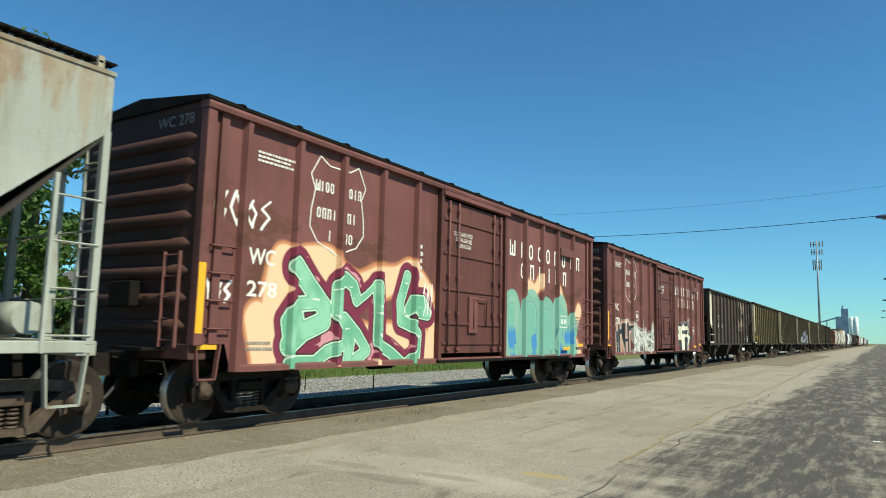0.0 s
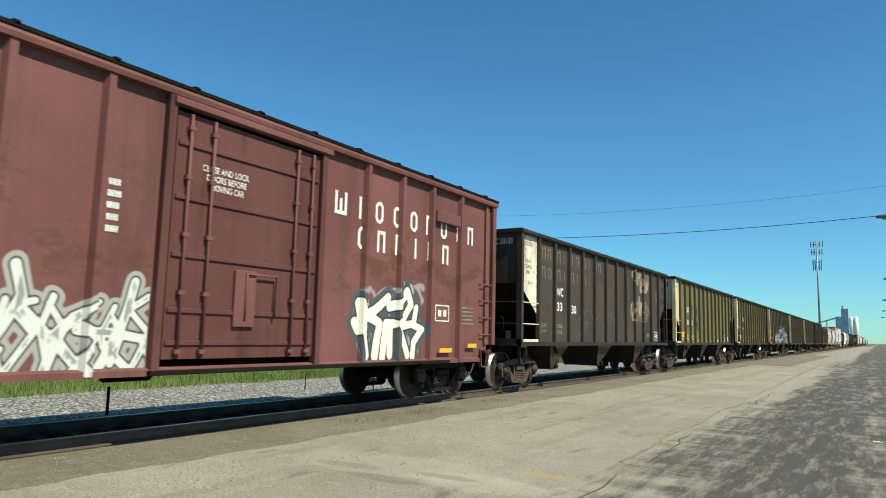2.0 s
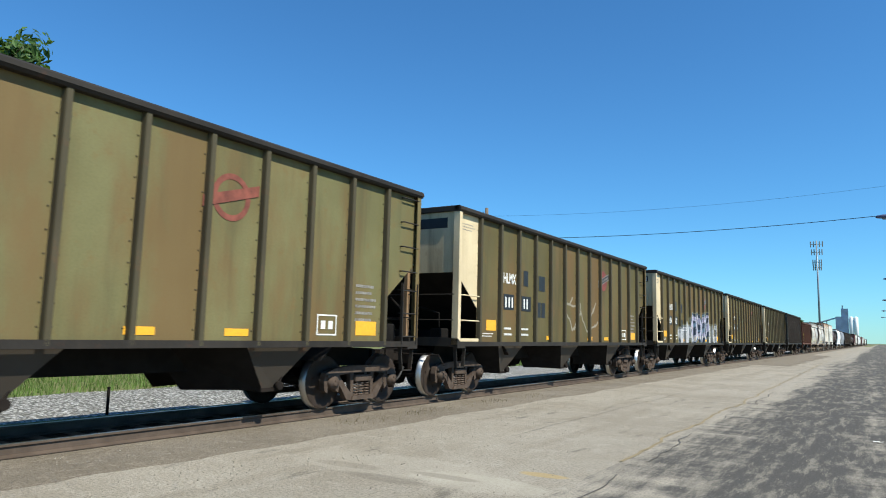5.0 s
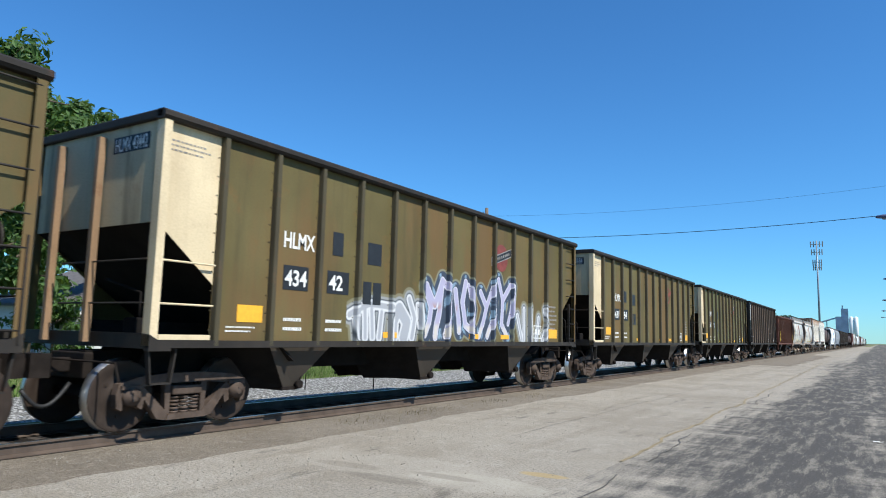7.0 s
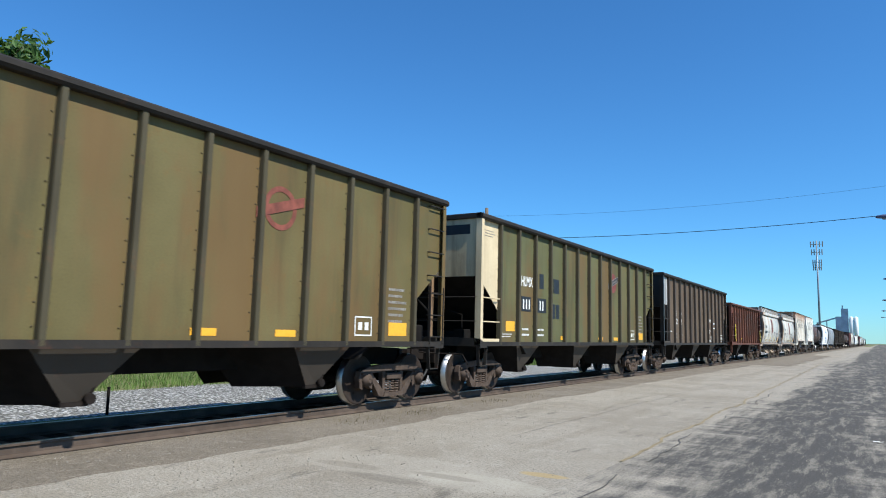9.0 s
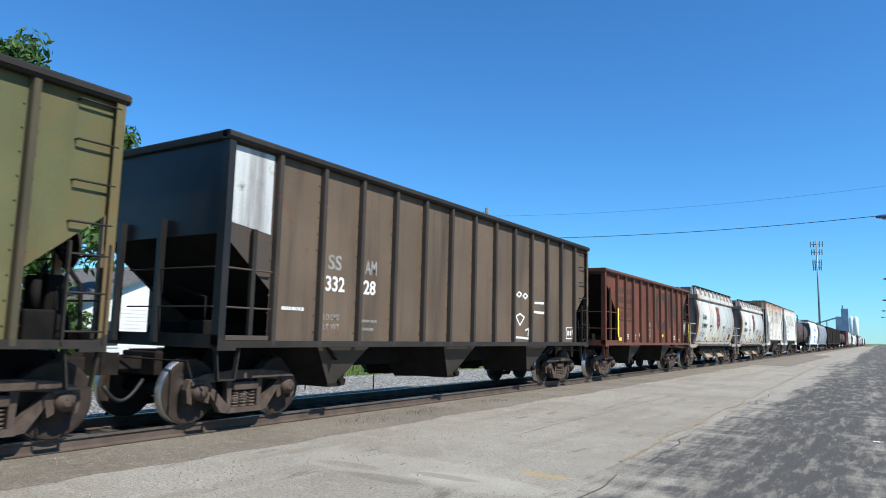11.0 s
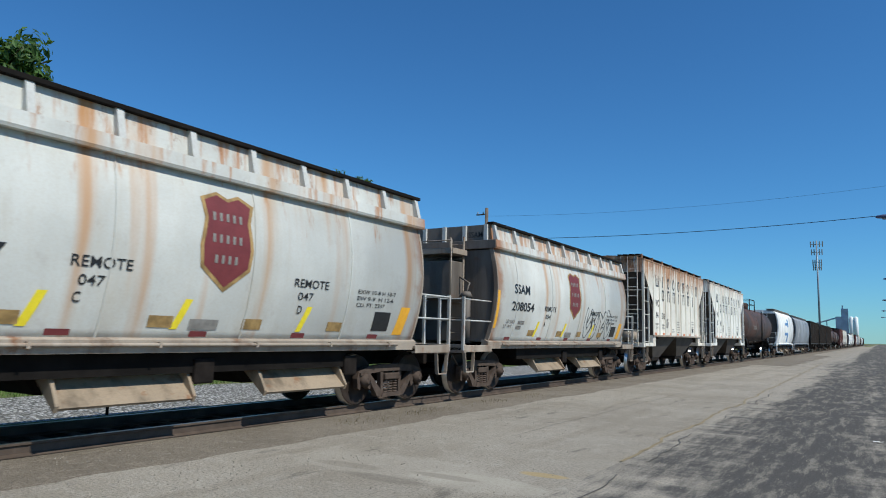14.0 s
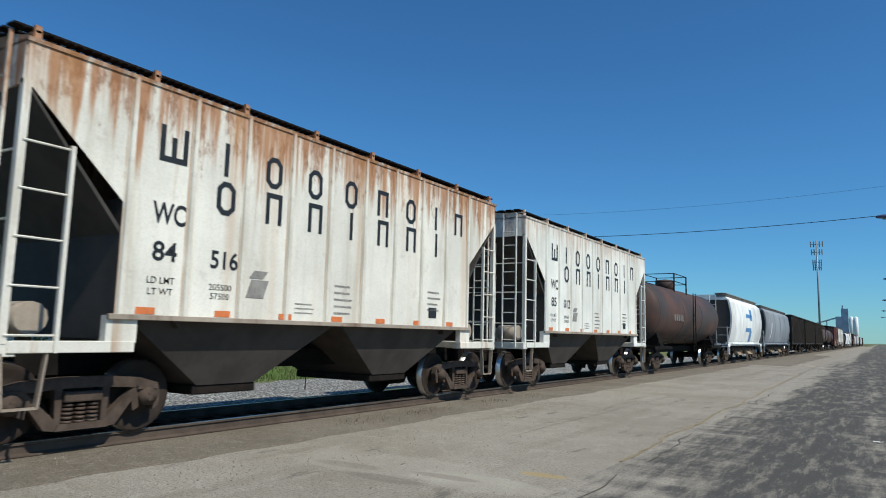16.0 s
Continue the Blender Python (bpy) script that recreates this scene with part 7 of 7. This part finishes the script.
    rings = [[b.verts.new((0.003, 6.78 + 0.85 + (y - 0.85) * f, 2.62 + (z - 2.62) * g)) for y, z in outer] for f, g in ((1.0, 1.0), (0.68, 0.66))]
    for i in range(12):
        b.faces.new((rings[0][i], rings[0][(i + 1) % 12], rings[1][(i + 1) % 12], rings[1][i]))
    part("large_emblem", b, ghost, c, "ghosted dark ring of a large emblem", at=pose(x, 0, 0))
    b = slab(fresh(), [(8.85, 3.45), (8.85, 1.9), (9.12, 1.9), (9.12, 3.0), (10.55, 1.8), (10.9, 1.8), (10.9, 2.1), (9.25, 3.45)], 0, 0.003)
    part("large_emblem", b, ghost, c, "ghosted dark leaning bar of a large emblem", at=pose(x, 0, 0))
    patch(c, 1.30, 1.45, 0.13, 1.05, BRIGHT, 1.61, "reflector", "bright yellow reflective strip")
    for y, w in ((1.5, 0.55), (4.25, 0.42), (7.55, 0.35), (10.45, 0.3)):
        patch(c, y, 1.32 if y < 2 else 1.5 if y < 9 else 1.32, w, 0.12, BRIGHT, x, "reflector")
    patch(c, 12.25, 1.3, 0.09, 0.9, BRIGHT, 1.61, "reflector")
    for y in (2.55, 3.4, 9.6):
        bars(c, y, 1.38, 0.4, 0.22, 3, WHITE, x, int(y * 10), 0.5)
    frame_mark(c, 5.45, 1.35, 0.42, 0.42, FADED)
    frame_mark(c, 5.45, 1.79, 0.42, 0.42, FADED)


def frame_mark(c, y, z, w=0.5, h=0.36, mat=None):
    b = fresh()
    t = 0.025
    for a, a2, d, d2 in ((y, y + w, z, z + t), (y, y + w, z + h - t, z + h), (y, y + t, z, z + h), (y + w - t, y + w, z, z + h)):
        box(b, 0, 0.003, a, a2, d, d2)
    box(b, 0, 0.003, y + w * 0.2, y + w * 0.42, z + h * 0.3, z + h * 0.7)
    box(b, 0, 0.003, y + w * 0.58, y + w * 0.8, z + h * 0.3, z + h * 0.7)
    part("data_frame", b, mat or WHITE, c, "white stencilled data frame", at=pose(1.505, 0, 0))


def emblem(c, y, z, fresh_paint=False):
    """A round red badge crossed by a slanted bar, faded on most cars."""
    red = plain("red_badge_paint", (0.215, 0.05, 0.038), 0.6, 0, 0.35, 5) if fresh_paint else plain("faded_red_badge_paint", (0.24, 0.07, 0.045), 0.7, 0, 0.5, 5)
    ring = fresh()
    n = 28
    r1, r0 = (0.35, 0.0) if fresh_paint else (0.36, 0.27)
    loops = [[ring.verts.new((0.003, y + r * math.cos(2 * math.pi * k2 / n), z + r * math.sin(2 * math.pi * k2 / n))) for k2 in range(n)] for r in (max(r0, 0.02), r1)]
    for k2 in range(n):
        ring.faces.new((loops[0][k2], loops[1][k2], loops[1][(k2 + 1) % n], loops[0][(k2 + 1) % n]))
    part("badge", ring, red, c, "round red badge", at=pose(1.504, 0, 0))
    bar = [(y - 0.52, z - 0.22), (y + 0.52, z + 0.10), (y + 0.52, z + 0.27), (y - 0.52, z - 0.05)]
    if fresh_paint:
        part("badge_bar", slab(fresh(), [(a + (0.02 if a > y else -0.02), b + (0.025 if i > 1 else -0.025)) for i, (a, b) in enumerate(bar)], 0, 0.003), FADED, c, at=pose(1.508, 0, 0))
    if fresh_paint:
        ticks = fresh()
        for i in range(9):
            a = -0.44 + i * 0.1
            slab(ticks, [(y + a, z + 0.308 * a + 0.0), (y + a + 0.05, z + 0.308 * (a + 0.05) + 0.0), (y + a + 0.05, z + 0.308 * (a + 0.05) + 0.07), (y + a, z + 0.308 * a + 0.07)], 0, 0.003)
        tagged(part("badge_ticks", ticks, FADED, c, at=pose(1.516, 0, -0.01)), kind="stuff")
    part("badge_bar", slab(fresh(), bar, 0, 0.003), BLACK if fresh_paint else red, c, "slanted bar across the badge", at=pose(1.512, 0, 0))


def rust_runs(low, high, amount, col=(0.36, 0.15, 0.05), seed=0.0, bands=0.15):
    """Rust that has run down from the roof edge in streaks."""
    def extra(k, c):
        z = z_of(k)
        n = k.noise(1.0, 6, 0.65, k.vec('MULTIPLY', k.vec('ADD', k.co, (seed, seed, 0)), (4.5, 4.5, 0.2)))
        drop = k.ramp(z, low, high, -0.28, 0.16)
        m = k.ramp(k.math('ADD', n, drop), 0.5, 0.68)
        c = k.mix(k.math('MULTIPLY', m, amount), c, col)
        fine = k.noise(5, 6, 0.75, k.scaled((1, 1, 0.4)))
        c = k.mix(k.math('MULTIPLY', k.ramp(k.math('ADD', fine, drop), 0.58, 0.72), amount * 0.8), c, (0.22, 0.085, 0.03))
        wide = k.noise(1.6, 3, 0.5, k.scaled((0.0, 1.0, 0.05)))
        return k.mix(k.math('MULTIPLY', k.ramp(wide, 0.56, 0.72), bands), c, (0.46, 0.23, 0.08))
    return extra


def edge_rust(extra, length=10.3):
    """Rust that eats in from the two ends of a car side."""
    def more(k, c):
        c = extra(k, c)
        y = k.node("ShaderNodeSeparateXYZ", 1, (k.co,))
        n = k.math('MULTIPLY', k.math('SUBTRACT', k.noise(1.6, 6, 0.65), 0.5), 0.9)
        m = k.math('MAXIMUM', k.ramp(k.math('ADD', y, n), 0.42, 0.05), k.ramp(k.math('ADD', y, n), length - 0.35, length + 0.05))
        return k.mix(k.math('MULTIPLY', m, 0.8), c, (0.33, 0.15, 0.07))
    return more


def seam_streaks(extra, first=1.38, step=0.957):
    """Dirt and rust that run down beside each post of a ribbed side."""
    def more(k, c):
        c = extra(k, c)
        y = k.node("ShaderNodeSeparateXYZ", 1, (k.co,))
        f = k.math('FRACT', k.math('DIVIDE', k.math('SUBTRACT', y, first - 0.08), step))
        run = k.noise(1.0, 6, 0.65, k.scaled((1, 3.0, 0.5)))
        m = k.math('MULTIPLY', k.ramp(f, 0.22, 0.02), k.ramp(run, 0.38, 0.6))
        return k.mix(k.math('MULTIPLY', m, 0.65), c, (0.33, 0.18, 0.08))
    return more


def covered_hoppers():
    white_side = painted("rust_streaked_white_hopper_paint", (0.66, 0.63, 0.55), dirt=(0.3, 0.24, 0.15), dirt_amount=0.35, rust_amount=0.2, extra=seam_streaks(rust_runs(1.8, 5.0, 0.85, bands=0.3)))
    cleaner = painted("white_hopper_paint", (0.68, 0.67, 0.61), dirt=(0.34, 0.29, 0.2), dirt_amount=0.35, rust_amount=0.1, extra=rust_runs(2.2, 5.4, 0.5, seed=4.0))
    # Brown for slopes and undersides, with their shade put into the colour.
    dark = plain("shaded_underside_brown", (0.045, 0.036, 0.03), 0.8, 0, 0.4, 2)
    grey = painted("pale_grey_weathered_paint", (0.32, 0.34, 0.31), dirt=(0.2, 0.15, 0.09), dirt_amount=0.8, rust_amount=0.2, extra=rust_runs(2.4, 4.9, 0.45, (0.3, 0.2, 0.11), 9.0))
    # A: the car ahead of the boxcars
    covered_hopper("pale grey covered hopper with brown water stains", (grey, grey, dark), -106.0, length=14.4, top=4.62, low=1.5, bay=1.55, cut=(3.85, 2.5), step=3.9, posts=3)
    # L and M: bulging white cars
    round_white = painted("white_curved_hopper_paint", (0.50, 0.50, 0.46), dirt=(0.4, 0.3, 0.18), dirt_amount=0.3, rust_amount=0.12, rough=0.42, extra=edge_rust(rust_runs(1.0, 5.7, 0.85, (0.40, 0.19, 0.08), 2.0, 0.75)))
    round_trim = painted("rust_stained_white_trim", (0.31, 0.26, 0.205), dirt=(0.13, 0.075, 0.045), rust=(0.24, 0.11, 0.05), dirt_amount=0.75, rust_amount=0.85)
    # Grimy grey, darkened so that the end's shade sits in the paint.
    round_dark = painted("grimy_shade_darkened_end_paint", (0.15, 0.13, 0.11), dirt=(0.05, 0.04, 0.035), dirt_amount=0.7, rust_amount=0.4)
    crest_m = plain("oxide_red_shield_paint", (0.175, 0.034, 0.036), 0.6, 0, 0.2, 4)
    ochre = plain("worn_ochre_paint", (0.42, 0.27, 0.10), 0.7, 0, 0.5, 6)

    def scrawl(k, c):
        c = edge_rust(rust_runs(1.0, 5.2, 0.7, (0.42, 0.20, 0.08), 7.0, 0.6))(k, c)
        d = strokes(k, letters(6.2, 1.45, 2.6, 0.8, 4, 0.10, 93, 0.02), 0.09, 1.6, 6)
        return layers(k, c, k.math('ABSOLUTE', d), [(0.024, (0.04, 0.045, 0.05), 0.95)], 0.008)

    round_tagged = painted("white_curved_paint_with_black_scrawl", (0.53, 0.53, 0.49), dirt=(0.4, 0.3, 0.18), dirt_amount=0.3, rust_amount=0.12, rough=0.45, extra=scrawl)
    for u, num, tag in ((74.1, "208047", "047"), (87.75, "208054", "054")):
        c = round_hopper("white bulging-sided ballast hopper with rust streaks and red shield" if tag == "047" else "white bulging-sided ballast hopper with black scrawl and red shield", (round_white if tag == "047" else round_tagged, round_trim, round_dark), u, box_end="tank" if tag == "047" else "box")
        x = 1.606
        lettering(c, "SSAM", 0.95, 2.52, 0.25, BLACK, 1.607, 0.92)
        lettering(c, num, 0.85, 2.07, 0.24, BLACK, 1.607, 1.35)
        lettering(c, "REMOTE", 2.93, 2.13, 0.14, BLACK, 1.607, 0.8)
        lettering(c, tag, 3.05, 1.91, 0.13, BLACK, 1.607, 0.34)
        lettering(c, "C" if tag == "047" else "A", 3.02, 1.70, 0.13, BLACK, 1.607, 0.1)
        lettering(c, tag, 6.74, 1.92, 0.13, BLACK, 1.607, 0.36)
        lettering(c, "D" if tag == "047" else "B", 6.78, 1.70, 0.13, BLACK, 1.607, 0.1)
        lettering(c, "REMOTE", 6.62, 2.13, 0.14, BLACK, 1.607, 0.82)
        lettering(c, "LD LMT", 0.66, 1.74, 0.09, FADED, 1.607, 0.5)
        lettering(c, "LT WT", 0.56, 1.61, 0.09, FADED, 1.607, 0.46)
        bars(c, 1.35, 1.72, 0.42, 0.12, 1, FADED, 1.5, 61, 0.8)
        bars(c, 1.28, 1.59, 0.36, 0.12, 1, FADED, 1.5, 62, 0.8)
        lettering(c, "EXW 10-8 H 10-7", 8.25, 2.12, 0.075, BLACK, 1.6, 1.15)
        lettering(c, "EW 9-9  H 12-6", 8.25, 2.0, 0.075, BLACK, 1.6, 1.1)
        lettering(c, "CU. FT. 2337", 8.25, 1.88, 0.075, BLACK, 1.6, 0.85)
        b = fresh()
        half = [(0.0, 3.28), (0.2, 3.36), (0.42, 3.26), (0.36, 3.0), (0.43, 2.6), (0.4, 2.32), (0.0, 2.02)]
        slab(b, half + [(-a, z) for a, z in half[-2:0:-1]], 0, 0.004)
        part("crest", b, crest_m, c, "oxide red shield", at=pose(1.608, 5.2, 0))
        rim = [(0.0, 3.33), (0.2, 3.41), (0.49, 3.29), (0.42, 3.0), (0.49, 2.6), (0.45, 2.28), (0.0, 1.95)]
        part("data_panel", slab(fresh(), rim + [(-a, z) for a, z in rim[-2:0:-1]], 0, 0.002), ochre, c, "worn ochre rim round the shield", at=pose(1.602, 5.2, 0))
        for yy in (2.45, 4.45, 6.85):
            patch(c, yy, 1.40, 0.12, 0.42, BRIGHT, 1.56, "reflector", lean=0.16)
        for yy in (2.1, 4.1, 5.7, 7.6):
            patch(c, yy, 1.42, 0.38, 0.16, ochre, 1.56, "reflector")
        patch(c, 4.75, 1.40, 0.5, 0.15, FADED, 1.56, "data_panel")
        for z, n in ((2.98, 5), (2.66, 5), (2.36, 4)):
            blocks(c, [0.08] * n, 5.2 - n * 0.06, z, 0.12, 0.12, FADED, 1.614, 0.28, "crest_mark")
        patch(c, 0.02, 1.6, 0.12, 0.95, YELLOW, 1.56, "reflector", "yellow reflective strip")
        patch(c, 9.55, 1.38, 0.3, 0.55, YELLOW, 1.56, "reflector", lean=0.12)
        patch(c, 8.85, 1.45, 0.5, 0.36, BLACK, 1.56, "data_panel")
        for i in range(5):
            patch(c, 0.8 + i * 2.0, 1.30, 0.3, 0.08, crest_m, 1.42, "reflector")
        wrapped(c)
        lettering(c, "SSAM", 0.72, 3.9, 0.15, BLACK, -0.012, 0.42, "end_number", 'end')
        lettering(c, num, 0.66, 3.66, 0.15, BLACK, -0.012, 0.6, "end_number", 'end')
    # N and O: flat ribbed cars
    # Dark brown for bottoms and end slopes; the end bays' shade is in it.
    dark_bottom = plain("shade_dark_hopper_bottom", (0.06, 0.05, 0.042), 0.75, 0, 0.4, 2)
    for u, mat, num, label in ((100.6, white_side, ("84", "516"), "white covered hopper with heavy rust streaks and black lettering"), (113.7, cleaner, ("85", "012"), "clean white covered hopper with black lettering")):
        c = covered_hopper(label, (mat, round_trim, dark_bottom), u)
        x = 1.544
        name_shapes(c, "wiooonoin", 1.78, 3.66, 0.5, 0.95, BLACK, x, 0.34)
        name_shapes(c, "onninni", 2.76, 3.08, 0.5, 0.95, BLACK, x, 0.34)
        lettering(c, "WC", 1.74, 2.8, 0.3, BLACK, x, 0.52)
        lettering(c, num[0], 1.78, 2.3, 0.27, BLACK, x, 0.38)
        lettering(c, num[1], 2.72, 2.28, 0.27, BLACK, x, 0.5)
        lettering(c, "LD LMT", 1.73, 2.0, 0.09, BLACK, x, 0.42)
        lettering(c, "LT WT", 1.75, 1.85, 0.09, BLACK, x, 0.38)
        lettering(c, "205500", 2.72, 1.97, 0.09, BLACK, x, 0.4)
        lettering(c, "57500", 2.75, 1.84, 0.09, BLACK, x, 0.34)
        bars(c, 4.45, 1.7, 0.5, 0.22, 3, FADED, x, 71, 0.3)
        bars(c, 5.4, 1.72, 0.5, 0.6, 5, FADED, x, 72, 0.3)
        bars(c, 8.35, 1.9, 0.5, 0.5, 4, FADED, x, 73, 0.3)
        patch(c, 8.4, 1.75, 0.3, 0.22, BLACK, x, "data_panel")
        patch(c, 3.4, 1.9, 0.35, 0.28, FADED, x, "tag", lean=0.1)
        patch(c, 3.45, 2.2, 0.28, 0.12, FADED, x, "tag", lean=0.1)
        for i in range(7):
            patch(c, 1.6 + i * 1.25, low_mark(), 0.28, 0.09, plain("orange_reflector", (0.7, 0.2, 0.06), 0.5), x, "reflector")
    return white_side, round_trim, dark_bottom


def low_mark():
    return 1.59


def rear_of_train():
    """Everything behind the white hoppers, down to the vanishing point."""
    rust_tank = painted("rusty_black_tank_paint", (0.05, 0.042, 0.04), dirt=(0.03, 0.025, 0.022), rust=(0.15, 0.07, 0.04), dirt_amount=0.5, rust_amount=0.7, extra=lambda k, c: k.mix(k.ramp(k.noise(0.4, 4), 0.4, 0.65, 0, 0.7), c, (0.12, 0.06, 0.042)))
    p = tank_car("rusty black tank car with platform railing", rust_tank, 126.9, 14.5)
    blocks(p, [0.3] * 5, 3.2, 2.3, 0.3, 0.38, FADED, 1.46, 0.3)
    blue = plain("sky_blue_stripe_paint", (0.10, 0.26, 0.52), 0.5, 0, 0.15, 3)
    white = painted("clean_white_curved_paint", (0.74, 0.74, 0.71), dirt=(0.4, 0.36, 0.28), dirt_amount=0.25, rust_amount=0.06)
    grey = painted("blue_grey_curved_paint", (0.24, 0.26, 0.28), dirt=(0.1, 0.09, 0.08), dirt_amount=0.4)
    # Dark paint that stands in for the shade on these car ends.
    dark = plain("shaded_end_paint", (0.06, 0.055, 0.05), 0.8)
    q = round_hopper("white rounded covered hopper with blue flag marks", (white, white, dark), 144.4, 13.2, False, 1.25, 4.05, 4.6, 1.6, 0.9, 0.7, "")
    for z, s in ((2.95, 1), (1.95, -1)):
        patch(q, 5.6, z + 0.1, 2.4, 0.28, blue, 1.606, "blue_mark", "sky-blue painted bar")
        patch(q, 7.4, z - 0.05 if s > 0 else z - 0.6, 0.9, 0.8, blue, 1.606, "blue_mark")
    wrapped(q, 1.25, 4.05, 1.6)
    r = round_hopper("blue-grey rounded covered hopper", (grey, grey, dark), 160.4, 17.6, False, 1.25, 4.0, 4.5, 1.6, 0.9, 0.7, "")
    patch(r, 3.0, 1.7, 0.25, 1.4, WHITE, 1.606, "white_mark", lean=0.5)
    wrapped(r, 1.25, 4.0, 1.6)
    by = {}
    for car, u in CARS:
        by.setdefault(round(u), car)
    dark_hopper, boxc, n_car, o_car = by[-56], by[-73], by[101], by[114]
    u = 180.4
    black_hop = by[43]
    order = [(black_hop, 16.5)] * 3 + [(p, 17.0), (p, 17.0), (boxc, 17.2), (o_car, 13.1), (o_car, 13.1), (p, 17.0), (q, 15.9), (q, 15.9), (o_car, 13.1), (p, 17.0), (boxc, 17.2), (q, 15.9), (r, 20.3), (o_car, 13.1), (o_car, 13.1), (p, 17.0), (p, 17.0), (q, 15.9), (q, 15.9), (black_hop, 16.5), (black_hop, 16.5)]
    for k2, (src, pitch) in enumerate(order):
        c = copy_thing(src, pose(TRACK_X, u - gone(0), RAIL_Z))
        CARS.append((c, u))
        WHEELS.extend((o, o.location.y) for o in c.children if o.name.startswith("wheelset"))
        u += pitch


boxcars()
open_hoppers()
covered_hoppers()
rear_of_train()


# ---------- what moves ----------
def motions():
    """The train rolls past; the wheels of the cars that come near turn with it."""
    for car, u in CARS:
        walk(car, [(t / 2, pose(TRACK_X, u - gone(t / 2), RAIL_Z)) for t in range(33)])
    for wheelset, y in WHEELS:
        walk(wheelset, [(f / FPS, pose(0, y, WHEEL_R, math.degrees(gone(f / FPS) / WHEEL_R))) for f in range(0, 481)])


motions()
